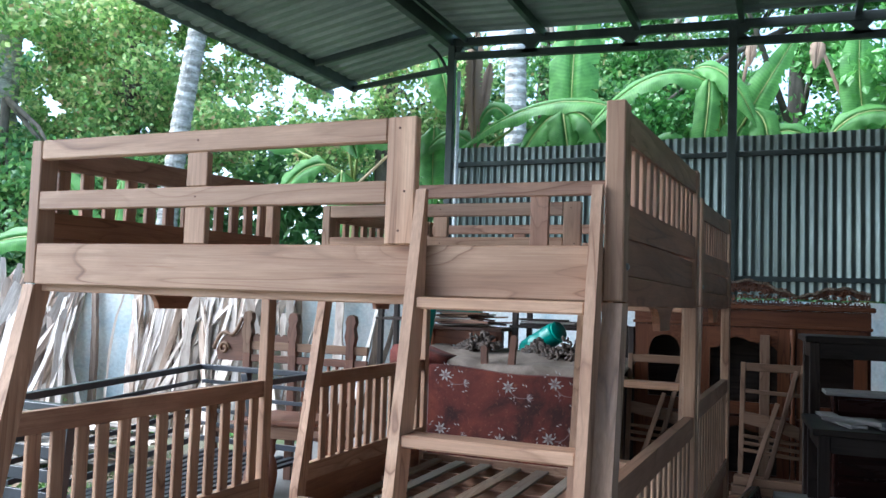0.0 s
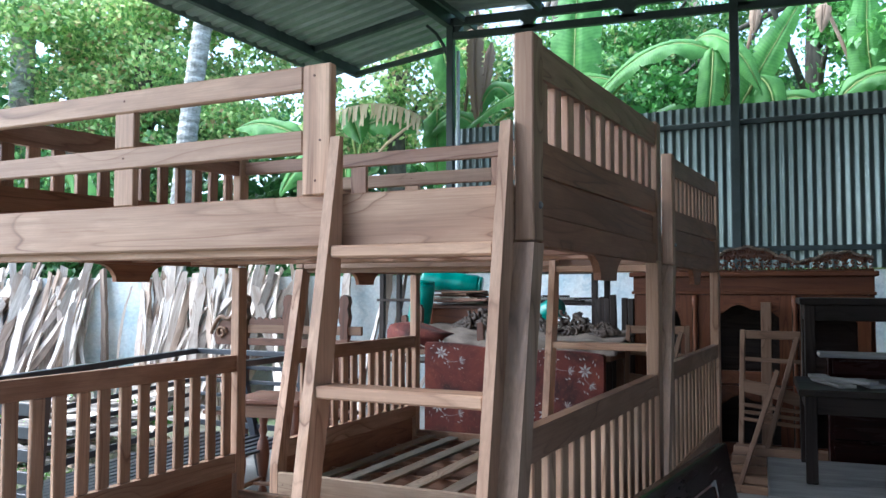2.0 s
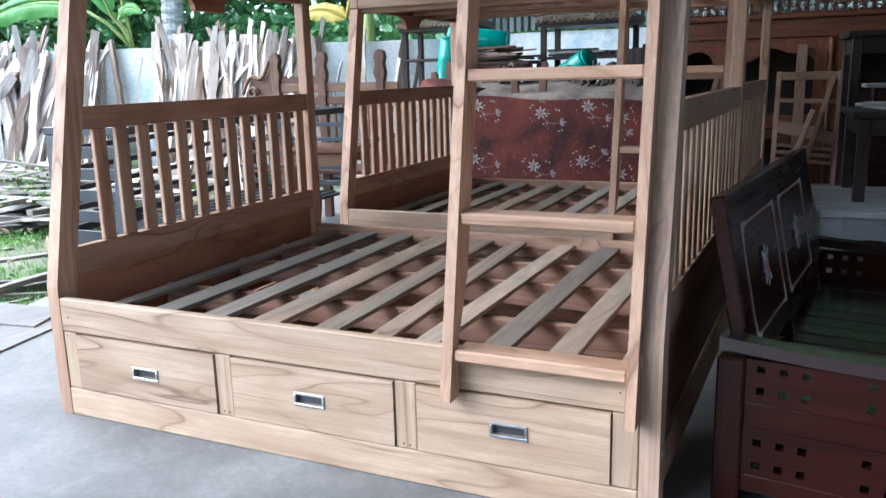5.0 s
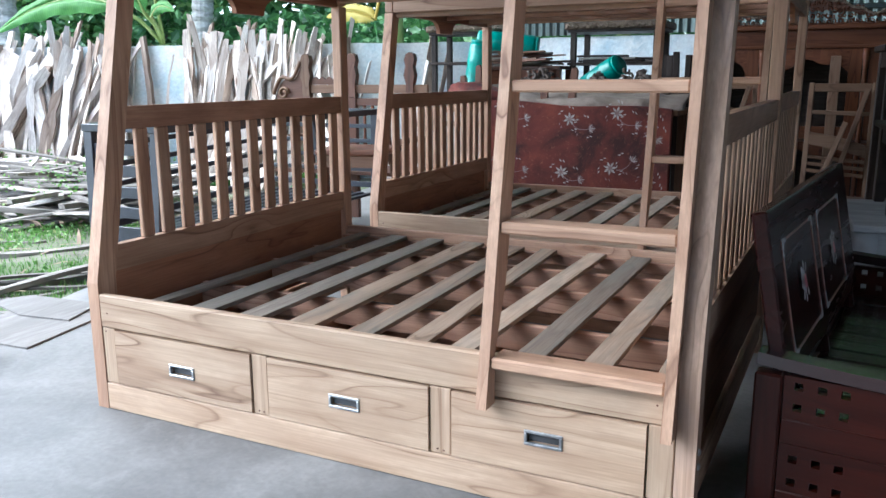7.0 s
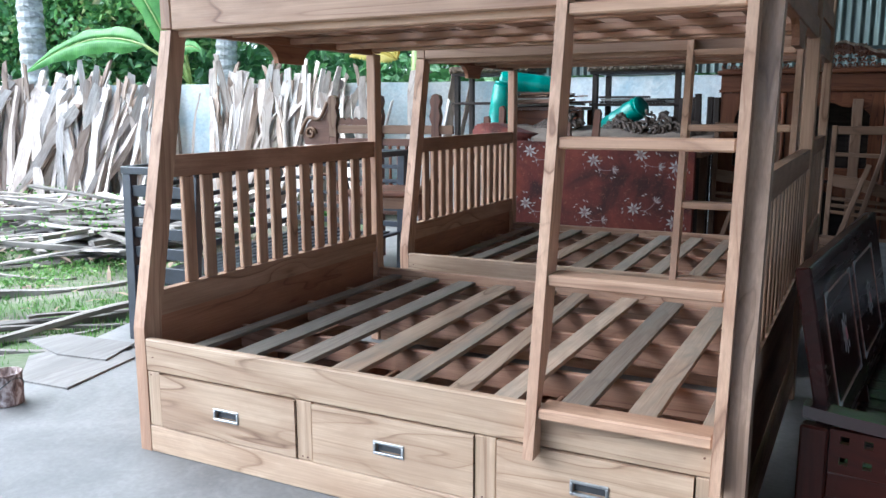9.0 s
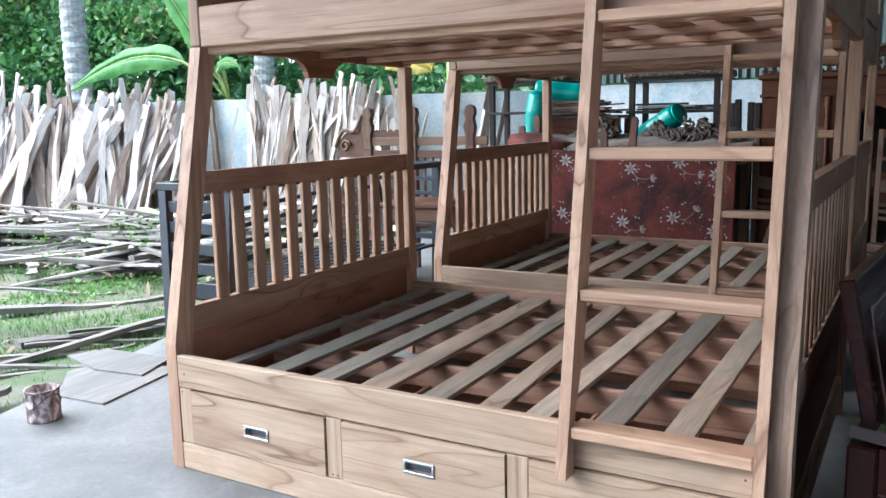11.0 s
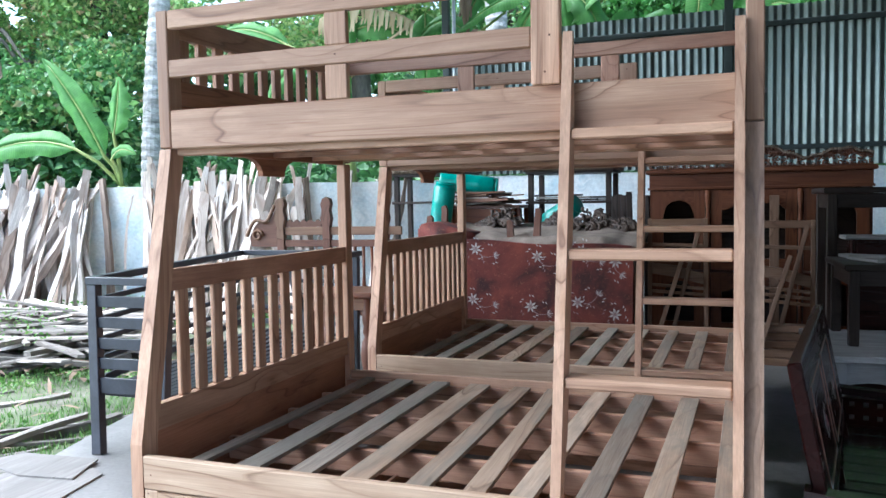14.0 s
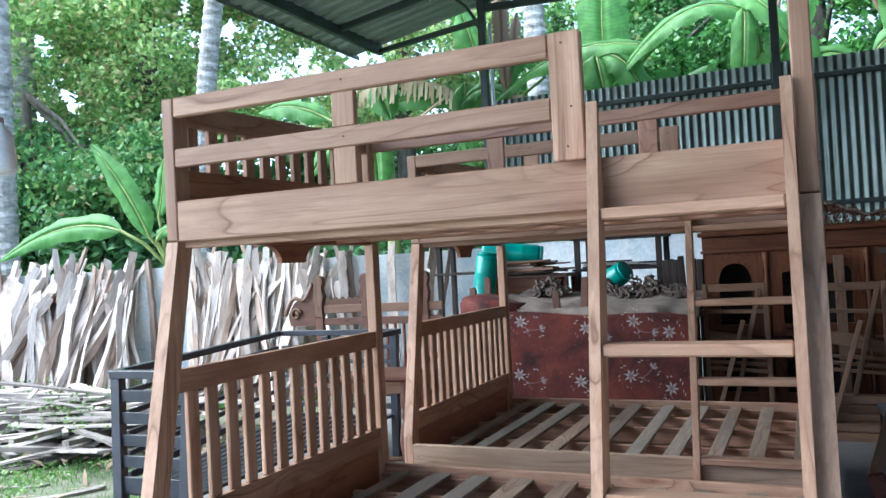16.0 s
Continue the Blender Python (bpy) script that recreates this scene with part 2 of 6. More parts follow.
GLOSSSEAT = wood("polished_dark_seat", (0.012, 0.004, 0.004), (0.02, 0.006, 0.007), (0.03, 0.01, 0.01), 0.2, 0.3, coat=0.8, spec=0.5)
RAWFRAME = wood("unfinished_teak_frame", (0.08, 0.038, 0.022), (0.165, 0.09, 0.053), (0.235, 0.142, 0.09), 0.65, 0.25)
STEEL = mottled("painted_dark_steel", [(0.35, (0.03, 0.042, 0.042)), (0.7, (0.06, 0.078, 0.076))], 3.0, 0.5, 0.2, 0.1)
BLACKPAINT = mottled("blue_black_painted_wood", [(0.35, (0.018, 0.021, 0.03)), (0.7, (0.04, 0.045, 0.06))], 6.0, 0.42, 0.0, 0.1, 90)
ROOFING = mottled("zinc_roof_underside", [(0.3, (0.16, 0.195, 0.185)), (0.7, (0.28, 0.325, 0.31))], 1.5, 0.55, 0.35, 0.1, 25)
FENCING = mottled("grey_green_zinc_sheet", [(0.3, (0.14, 0.175, 0.166)), (0.7, (0.26, 0.305, 0.288))], 1.2, 0.32, 0.6, 0.15, 22, 0.003, (1, 1, 0.3),
                  stain=(2.2, (0.07, 0.075, 0.07), 0.52, 0.72, 0.6), rvary=0.12)
CONCRETE = mottled("worn_concrete_floor", [(0.3, (0.098, 0.096, 0.093)), (0.48, (0.15, 0.147, 0.142)), (0.7, (0.225, 0.22, 0.212))], 1.7, 0.6, 0.0, 0.2, 45, 0.003,
                   stain=(6.0, (0.26, 0.255, 0.244), 0.54, 0.78, 0.5), rvary=0.18)
LIMEWALL = mottled("flaking_pale_blue_limewash", [(0.32, (0.55, 0.7, 0.76)), (0.46, (0.78, 0.86, 0.88)), (0.6, (0.88, 0.9, 0.89))], 1.6, 0.9, 0.0, 0.3, 30, 0.004,
                   stain=(4.0, (0.4, 0.54, 0.6), 0.55, 0.7, 0.6))
GROUND = mottled("trodden_earth", [(0.35, (0.06, 0.06, 0.038)), (0.52, (0.125, 0.122, 0.085)), (0.7, (0.21, 0.2, 0.16))], 1.0, 0.95, 0.0, 0.5, 30, 0.02,
                 stain=(1.1, (0.06, 0.11, 0.03), 0.44, 0.6, 0.75))
CLOTH = mottled("dark_red_brocade", [(0.36, (0.035, 0.007, 0.006)), (0.5, (0.115, 0.019, 0.012)), (0.66, (0.19, 0.038, 0.02))], 2.6, 0.85, 0.0, 0.3, 220, 0.002,
                stain=(38.0, (0.3, 0.12, 0.055), 0.57, 0.66, 0.4))
MOTIF = mottled("pale_silver_embroidery", [(0.35, (0.28, 0.25, 0.235)), (0.65, (0.46, 0.42, 0.4))], 40.0, 0.75, 0.0, 0.2, 200)
GREYMOTIF = mottled("mauve_grey_embroidery", [(0.35, (0.17, 0.1, 0.1)), (0.65, (0.26, 0.17, 0.165))], 40.0, 0.75, 0.0, 0.2, 200)
CARD = mottled("creased_brown_card", [(0.35, (0.14, 0.105, 0.08)), (0.65, (0.26, 0.21, 0.17))], 4.0, 0.85, 0.0, 0.3, 70)
TEAL = mottled("teal_plastic", [(0.35, (0.0, 0.22, 0.18)), (0.65, (0.01, 0.36, 0.28))], 5.0, 0.35, 0.0, 0.05)
BLUE = mottled("blue_tarpaulin", [(0.35, (0.006, 0.05, 0.26)), (0.65, (0.01, 0.08, 0.4))], 5.0, 0.4, 0.0, 0.2, 30)
CLEARPLASTIC = mottled("frosted_plastic", [(0.35, (0.55, 0.6, 0.66)), (0.65, (0.72, 0.76, 0.8))], 20.0, 0.3, 0.0, 0.1)
CHROME = mottled("satin_chrome", [(0.35, (0.36, 0.37, 0.38)), (0.65, (0.52, 0.53, 0.54))], 20.0, 0.35, 1.0, 0.02)
RUSTTIN = mottled("rusty_paint_tin", [(0.36, (0.07, 0.04, 0.034)), (0.5, (0.24, 0.165, 0.15)), (0.62, (0.58, 0.52, 0.5))], 30.0, 0.75, 0.1, 0.5, 90, 0.004, (1, 1, 0.6))
BARK = mottled("grey_palm_bark", [(0.32, (0.17, 0.165, 0.15)), (0.5, (0.36, 0.355, 0.335)), (0.66, (0.56, 0.56, 0.54))], 4.0, 0.9, 0.0, 0.6, 18, 0.02, (1, 1, 2.4),
               stain=(7.0, (0.1, 0.1, 0.09), 0.58, 0.66, 0.8))
DARKBARK = mottled("brown_bark", [(0.35, (0.07, 0.06, 0.05)), (0.65, (0.17, 0.15, 0.125))], 5.0, 0.95, 0.0, 0.6, 25, 0.02, (1, 1, 0.4))
STALK = mottled("banana_stalk", [(0.35, (0.16, 0.24, 0.06)), (0.65, (0.3, 0.36, 0.12))], 5.0, 0.5, 0.0, 0.3, 40, 0.004, (1, 1, 0.2))
DRYLEAF = leafy("dry_banana_leaf", [(0.0, (0.5, 0.39, 0.26)), (1.0, (0.76, 0.66, 0.5))], 0.8, 0.2)
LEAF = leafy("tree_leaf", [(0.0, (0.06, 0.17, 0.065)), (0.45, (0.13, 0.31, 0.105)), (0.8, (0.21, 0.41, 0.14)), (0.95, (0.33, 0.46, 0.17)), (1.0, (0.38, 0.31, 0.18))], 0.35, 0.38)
YELLOWLEAF = leafy("yellow_green_tree_leaf", [(0.0, (0.12, 0.27, 0.095)), (0.4, (0.31, 0.52, 0.18)), (0.72, (0.51, 0.69, 0.29)), (0.9, (0.68, 0.72, 0.38)), (0.96, (0.6, 0.43, 0.28))], 0.35, 0.42)
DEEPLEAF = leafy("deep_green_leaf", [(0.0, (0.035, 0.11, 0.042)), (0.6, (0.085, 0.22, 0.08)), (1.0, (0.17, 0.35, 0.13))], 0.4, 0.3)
VINELEAF = leafy("vine_leaf", [(0.0, (0.051, 0.166, 0.038)), (0.6, (0.101, 0.304, 0.074)), (1.0, (0.177, 0.414, 0.105))], 0.35, 0.3)
BANANA = leafy("banana_leaf", [(0.0, (0.04, 0.15, 0.055)), (0.4, (0.085, 0.26, 0.085)), (0.8, (0.16, 0.38, 0.105)), (1.0, (0.31, 0.5, 0.14))], 0.45, 0.42, veins=55.0)
YELLOWED = leafy("yellowed_banana_leaf", [(0.0, (0.5, 0.36, 0.06)), (1.0, (0.62, 0.5, 0.12))], 0.55, 0.45)
BROWNLEAF = leafy("brown_withered_leaf", [(0.0, (0.15, 0.1, 0.075)), (1.0, (0.3, 0.22, 0.16))], 0.8, 0.2)
GRASS = leafy("grass_blade", [(0.0, (0.055, 0.14, 0.032)), (0.55, (0.125, 0.27, 0.065)), (0.9, (0.22, 0.37, 0.12)), (1.0, (0.3, 0.29, 0.17))], 0.6, 0.3)
PLASTER = mottled("grey_rendered_wall", [(0.35, (0.12, 0.118, 0.11)), (0.65, (0.2, 0.197, 0.19))], 1.5, 0.9, 0.0, 0.3, 40)
PEARL = mottled("pearl_inlay", [(0.35, (0.55, 0.5, 0.48)), (0.65, (0.8, 0.76, 0.74))], 60.0, 0.25, 0.0, 0.02)
ROSE = mottled("pink_inlay", [(0.35, (0.45, 0.06, 0.08)), (0.65, (0.6, 0.14, 0.15))], 60.0, 0.3, 0.0, 0.02)
COPPER = mottled("copper_line_inlay", [(0.35, (0.4, 0.2, 0.15)), (0.65, (0.55, 0.32, 0.26))], 60.0, 0.35, 0.3, 0.02)
# near-black for tray bottoms; also stands in for shade in the pulls
VOID = mottled("dark_inner_face", [(0.35, (0.03, 0.03, 0.032)), (0.65, (0.06, 0.06, 0.065))], 8.0, 0.6, 0.0, 0.1)

# ---- mesh helpers ----


def thing(name, m=None, label="", category="", group="", kind=""):
    ob = new(name)
    ob.empty_display_size = 0.1
    if m is not None:
        ob.matrix_basis = m
    return tagged(ob, label, category, group, kind)


def finish(bm, name, mat, smooth=False):
    me = bpy.data.meshes.new(name)
    bmesh.ops.recalc_face_normals(bm, faces=bm.faces[:])
    bm.to_mesh(me)
    bm.free()
    me.materials.append(mat)
    if smooth:
        for p in me.polygons:
            p.use_smooth = True
    return me


def part(name, bm, mat, parent, label="", smooth=False):
    ob = new(name, finish(bm, name, mat, smooth))
    ob.parent = parent
    return tagged(ob, label)


def grain_layer(bm):
    return bm.verts.layers.float_vector.get("grain") or bm.verts.layers.float_vector.new("grain")


def block(bm, size, m, bevel=0.003, wob=0.0):
    """A chamfered board of that size, posed by m, with its grain along its longest side."""
    lay = grain_layer(bm)
    tmp = bmesh.new()
    grain_layer(tmp)
    bmesh.ops.create_cube(tmp, size=1.0)
    for v in tmp.verts:
        v.co = Vector([a * b for a, b in zip(v.co, size)])
    bv = min(bevel, min(size) * 0.3)
    if bv > 0:
        bmesh.ops.bevel(tmp, geom=tmp.edges[:], offset=bv, segments=1, affect="EDGES", profile=0.5)
    order = sorted(range(3), key=lambda i: -size[i])
    off = Vector((random.uniform(0, 9), random.uniform(0, 9), random.uniform(0, 9)))
    made = {}
    for v in tmp.verts:
        g = Vector((v.co[order[0]], v.co[order[1]], v.co[order[2]])) + off
        w = bm.verts.new(m @ (v.co + Vector([random.uniform(-wob, wob) for _ in range(3)])))
        w[lay] = g
        made[v] = w
    for f in tmp.faces:
        bm.faces.new([made[v] for v in f.verts])
    tmp.free()
    return bm


def box(x0, x1, y0, y1, z0, z1, bevel=0.003, bm=None):
    bm = bm or bmesh.new()
    return block(bm, (x1 - x0, y1 - y0, z1 - z0), Matrix.Translation(((x0 + x1) / 2, (y0 + y1) / 2, (z0 + z1) / 2)), bevel)


def beam(p0, p1, w, d, bm=None, bevel=0.003, flat=(1, 0, 0)):
    """A bar from p0 to p1, w wide along flat and d deep across it."""
    bm = bm or bmesh.new()
    p0, p1 = Vector(p0), Vector(p1)
    z = (p1 - p0).normalized()
    x = Vector(flat)
    x = (x - z * x.dot(z)).normalized()
    y = z.cross(x)
    m = Matrix((x, y, z)).transposed().to_4x4()
    m.translation = (p0 + p1) / 2
    return block(bm, (w, d, (p1 - p0).length), m, bevel)


def prism(pts, a0, a1, axis="x", bm=None, along=1):
    """A flat outline (two coordinates) given thickness along an axis; grain along coordinate number `along` of the outline."""
    bm = bm or bmesh.new()
    lay = grain_layer(bm)
    off = random.uniform(0, 9)

    def put(p, a):
        return {"x": (a, p[0], p[1]), "y": (p[0], a, p[1]), "z": (p[0], p[1], a)}[axis]
    rows = []
    for a in (a0, a1):
        vs = []
        for p in pts:
            v = bm.verts.new(put(p, a))
            v[lay] = (p[along] + off, p[1 - along] + off, a)
            vs.append(v)
        rows.append(vs)
    n = len(pts)
    bm.faces.new(rows[0])
    bm.faces.new(rows[1][::-1])
    for i in range(n):
        bm.faces.new((rows[0][i], rows[1][i], rows[1][(i + 1) % n], rows[0][(i + 1) % n]))
    return bm


def tube(path, radii, sides=10, bm=None, cap=True):
    """A round bar through points, with a radius at each."""
    bm = bm or bmesh.new()
    lay = grain_layer(bm)
    rings = []
    pts = [Vector(p) for p in path]
    ref = Vector((0.31, 0.95, 0.05))
    dist = 0
    for i, p in enumerate(pts):
        d = (pts[min(i + 1, len(pts) - 1)] - pts[max(i - 1, 0)]).normalized()
        u = d.cross(ref)
        if u.length < 0.1:
            u = d.cross(Vector((1, 0, 0)))
        u.normalize()
        v = d.cross(u)
        dist += (p - pts[max(i - 1, 0)]).length
        ring = []
        for k in range(sides):
            a = 2 * math.pi * k / sides
            w = bm.verts.new(p + (u * math.cos(a) + v * math.sin(a)) * radii[i])
            w[lay] = (dist, k * 0.02, 0)
            ring.append(w)
        rings.append(ring)
    for a, b in zip(rings, rings[1:]):
        for k in range(sides):
            bm.faces.new((a[k], a[(k + 1) % sides], b[(k + 1) % sides], b[k]))
    if cap:
        bm.faces.new(rings[0][::-1])
        bm.faces.new(rings[-1])
    return bm


def lathe(profile, sides=24, bm=None, m=None):
    bm = bm or bmesh.new()
    grain_layer(bm)
    m = m or Matrix()
    rings = []
    for r, z in profile:
        rings.append([bm.verts.new(m @ Vector((r * math.cos(2 * math.pi * k / sides), r * math.sin(2 * math.pi * k / sides), z))) for k in range(sides)])
    for a, b in zip(rings, rings[1:]):
        for k in range(sides):
            bm.faces.new((a[k], a[(k + 1) % sides], b[(k + 1) % sides], b[k]))
    bm.faces.new(rings[0][::-1])
    bm.faces.new(rings[-1])
    return bm


def array_mesh(name, verts, faces, mat, smooth=False):
    me = bpy.data.meshes.new(name)
    me.from_pydata(verts.tolist() if hasattr(verts, "tolist") else verts, [], faces.tolist() if hasattr(faces, "tolist") else faces)
    me.materials.append(mat)
    if smooth:
        me.polygons.foreach_set("use_smooth", [True] * len(me.polygons))
    me.update()
    return me


def leaf_cloud(name, centres, sizes, mat, rng, hang=0.35, aspect=0.5):
    """Many small folded leaves, one at each centre."""
    n = len(centres)
    d = rng.normal(size=(n, 3))
    d[:, 2] = d[:, 2] * 0.6 - hang
    d /= np.linalg.norm(d, axis=1)[:, None]
    u = np.cross(d, rng.normal(size=(n, 3)))
    u /= np.linalg.norm(u, axis=1)[:, None]
    w = np.cross(d, u)
    s = sizes[:, None]
    base = centres - d * s * 0.5
    tip = centres + d * s * 0.5 - np.array([0, 0, 0.12]) * s
    mid = centres - w * s * 0.08
    lf = centres + u * s * aspect * 0.5 - d * s * 0.04
    rt = centres - u * s * aspect * 0.5 - d * s * 0.04
    verts = np.stack([base, lf, mid, rt, tip], axis=1).reshape(-1, 3)
    f = np.array([[0, 1, 2], [0, 2, 3], [1, 4, 2], [2, 4, 3]])
    faces = (f[None] + 5 * np.arange(n)[:, None, None]).reshape(-1, 3)
    return array_mesh(name, verts, faces, mat)

# ---- setting ----
rng = np.random.default_rng(7)

# yard: one sheet to the horizon, uneven near the place
gx = np.concatenate([np.linspace(-400, -20, 8), np.linspace(-16, 12, 57), np.linspace(20, 400, 8)])
gy = np.concatenate([np.linspace(-400, -20, 8), np.linspace(-16, 16, 65), np.linspace(20, 400, 8)])
gv = []
for yy in gy:
    for xx in gx:
        h = 0.035 * noise.noise((xx * 0.7, yy * 0.7, 0.0)) + 0.015 * noise.noise((xx * 2.3, yy * 2.3, 3.0))
        gv.append((xx, yy, -0.07 + (h if abs(xx) < 16 and abs(yy) < 16 else 0)))
nx = len(gx)
gf = [(j * nx + i, j * nx + i + 1, (j + 1) * nx + i + 1, (j + 1) * nx + i) for j in range(len(gy) - 1) for i in range(nx - 1)]
tagged(new("ground", array_mesh("ground", gv, gf, GROUND, True)), "trodden earth yard with patches of grass", "ground", kind="structure")

# shed floor
tagged(new("floor", finish(prism([(-1.12, -4.5), (6.2, -4.5), (6.2, 7.44), (-2.4, 7.0), (-1.72, 2.2), (-1.5, 1.25), (-1.15, 0.0)], -0.12, 0.0, "z"), "floor", CONCRETE)),
       "worn pale grey concrete floor with stains", "floor", kind="structure")

# boundary wall: limewashed, runs obliquely along the yard, then behind the shed
WA, WB = Vector((-14.0, 0.068, 0)), Vector((-1.5, 7.4, 0))
wdir = (WB - WA).normalized()
wnor = Vector((-wdir.y, wdir.x, 0))


def yard_wall(name, a, b, top, thick, label):
    d = (b - a).normalized()
    nn = Vector((-d.y, d.x, 0)) * thick
    steps = 40
    verts, faces = [], []
    for i in range(steps + 1):
        p = a.lerp(b, i / steps)
        t = top(i / steps) + 0.012 * noise.noise((i * 0.9, 0, 0))
        for q, zz in ((p, -0.2), (p, t), (p + nn, t), (p + nn, -0.2)):
            verts.append((q.x, q.y, zz))
    for i in range(steps):
        k = 4 * i
        for s in range(3):
            faces.append((k + s, k + s + 1, k + s + 5, k + s + 4))
    faces += [(3, 2, 1, 0), (4 * steps, 4 * steps + 1, 4 * steps + 2, 4 * steps + 3)]
    return tagged(new(name, array_mesh(name, verts, faces, LIMEWALL)), label, "wall", kind="structure")


yard_wall("wall_yard", WA, WB, lambda s: 1.42 + 0.15 * s, 0.14, "low limewashed boundary wall, pale blue and flaking")
yard_wall("wall_north", Vector((-1.5, 7.45, 0)), Vector((6.2, 7.45, 0)), lambda s: 1.6, 0.14, "low limewashed block wall below a zinc fence")

# unseen walls added to keep light off the right side
tagged(new("shade_wall_east", finish(box(6.2, 6.35, -1.9, 7.59, -0.1, 4.46, 0.0), "shade_wall_east", PLASTER)), "unseen grey wall added to block light", "wall", kind="structure")
tagged(new("shade_wall_south", finish(box(0.6, 6.2, -4.65, -4.5, -0.1, 4.46, 0.0), "shade_wall_south", PLASTER)), "unseen grey wall added to block light", "wall", kind="structure")


def corrugated(n, pitch, depth, length, along):
    """A ribbed sheet, n ribs wide."""
    verts, faces = [], []
    pr = [(0.0, 0.0), (0.30, 0.0), (0.42, 1.0), (0.72, 1.0), (0.84, 0.0)]
    if along == "z":
        pr = [(q / 10, 0.5 - 0.5 * math.cos(q / 10 * 2 * math.pi)) for q in range(10)]
    prof = [((i + u) * pitch, v * depth) for i in range(n) for u, v in pr] + [(n * pitch + 0.01, 0.0)]
    for a in (0.0, length):
        for u, v in prof:
            verts.append((u, v, a) if along == "z" else (a, u, v))
    m = len(prof)
    faces = [(i, i + 1, m + i + 1, m + i) for i in range(m - 1)]
    return verts, faces


# zinc fence behind the shed
fence = thing("zinc_fence", None, "grey-green corrugated zinc fence sheets on a dark steel rail", "fence", kind="structure")
cv, cf = corrugated(10, 0.087, 0.026, 1.0, "z")
k = 0
fx = -1.5
zinc = array_mesh("zinc_sheet", cv, cf, FENCING, True)
while fx < 6.15:
    ob = new("zinc_sheet", zinc)
    ob.parent = fence
    ob.matrix_basis = pose(fx, 7.42 - 0.004 * (k % 2), 1.62) @ Matrix.Diagonal((1, -1, 1.745 + random.uniform(-0.012, 0.02), 1))
    fx += 10 * 0.087
    k += 1
part("fence_rail", box(-1.5, 6.2, 7.34, 7.38, 3.14, 3.195, 0.004), STEEL, fence, "dark steel rail")
part("fence_rail", box(-1.5, 6.2, 7.34, 7.38, 1.8, 1.85, 0.004), STEEL, fence, "dark steel rail")

# steel posts with brackets
for px, top in ((-1.46, 4.7), (1.83, 4.6), (5.15, 4.48)):
    sp = thing("steel_post", pose(px, 7.25, 0), "dark painted square steel post of the shed", "post", "shed posts", "structure")
    part("shaft", box(-0.045, 0.045, -0.04, 0.04, 0.0, top, 0.006), STEEL, sp)
    part("gusset", prism([(0.045, top - 0.2), (0.045, top - 0.04), (0.2, top - 0.04)], -0.006, 0.006, "y"), STEEL, sp)
    part("base_plate", box(-0.1, 0.1, -0.1, 0.1, 0.0, 0.012, 0.003), STEEL, sp)
dp = thing("downpipe", pose(-1.35, 7.22, 0), "pale plastic rain pipe beside the steel post", "pipe", kind="structure")
part("pipe", tube([(0, 0, 0.0), (0, 0, 4.3)], [0.026, 0.022], 10), CLEARPLASTIC, dp, smooth=True)

# eaves truss along the back: two chords with spacer plates
truss = thing("eaves_truss", None, "dark steel roof truss of two chords with spacer plates", "truss", kind="structure")
part("bottom_chord", beam((-1.5, 7.25, 4.51), (6.2, 7.25, 4.2), 0.085, 0.06, flat=(0, 0, 1)), STEEL, truss)
part("top_chord", beam((-1.5, 7.25, 4.68), (6.2, 7.25, 4.41), 0.1, 0.06, flat=(0, 0, 1)), STEEL, truss)
tx = -0.45
while tx < 6.1:
    zt = 4.58 - 0.038 * (tx + 1.5)
    part("spacer_plate", prism([(tx - 0.12, zt - 0.075), (tx + 0.12, zt - 0.075), (tx + 0.05, zt - 0.005), (tx + 0.12, zt + 0.06), (tx - 0.12, zt + 0.06), (tx - 0.05, zt - 0.005)], 7.22, 7.28, "y"), STEEL, truss)
    tx += 1.17

# roof: a sloping canopy over the open side, and the main bay; seen only towards the back
roof = thing("roof", None, "ribbed zinc roof sheets seen from below on dark steel purlins", "roof", kind="structure")
# Y0: unseen front edge, reached forward to cut skylight on the beds
Y0, Y1 = -2.7, 8.38
cv2, cf2 = corrugated(int((Y1 - Y0) / 0.21), 0.21, 0.035, 1.0, "x")
cv3, cf3 = corrugated(int((7.36 + 4.6) / 0.21), 0.21, 0.035, 1.0, "x")


# Y2: front edge of the main bay, unseen, set by the shade it gives
Y2 = -3.7
cv4, cf4 = corrugated(int((7.36 - Y2) / 0.21), 0.21, 0.035, 1.0, "x")


def roof_sheet(x0, z0, x1, z1, sheet, y0):
    ob = new("roof_sheet", array_mesh("roof_sheet", sheet[0], sheet[1], ROOFING))
    ob.parent = roof
    ln = math.hypot(x1 - x0, z1 - z0)
    ob.matrix_basis = pose(x0, y0, z0, 0, -math.degrees(math.atan2(z1 - z0, x1 - x0)), 0) @ Matrix.Diagonal((ln, 1, 1, 1))


roof_sheet(-3.86, 4.5, -1.43, 4.95, (cv2, cf2), Y0)
roof_sheet(-1.5, 4.79, 2.15, 4.66, (cv4, cf4), Y2)
# out of view in front, added to darken the right side
roof_sheet(2.1, 4.665, 6.4, 4.51, (cv3, cf3), -4.6)
part("eave_beam", beam((-3.42, Y0, 4.53), (-3.42, Y1 - 0.1, 4.53), 0.07, 0.14, flat=(1, 0, 0)), STEEL, roof)
part("fascia", beam((-3.84, Y0, 4.5), (-3.84, Y1, 4.5), 0.012, 0.07, flat=(1, 0, 0)), ROOFING, roof)
part("ridge_beam", beam((-1.49, Y0, 4.71), (-1.49, 7.6, 4.71), 0.09, 0.16, flat=(1, 0, 0)), STEEL, roof)
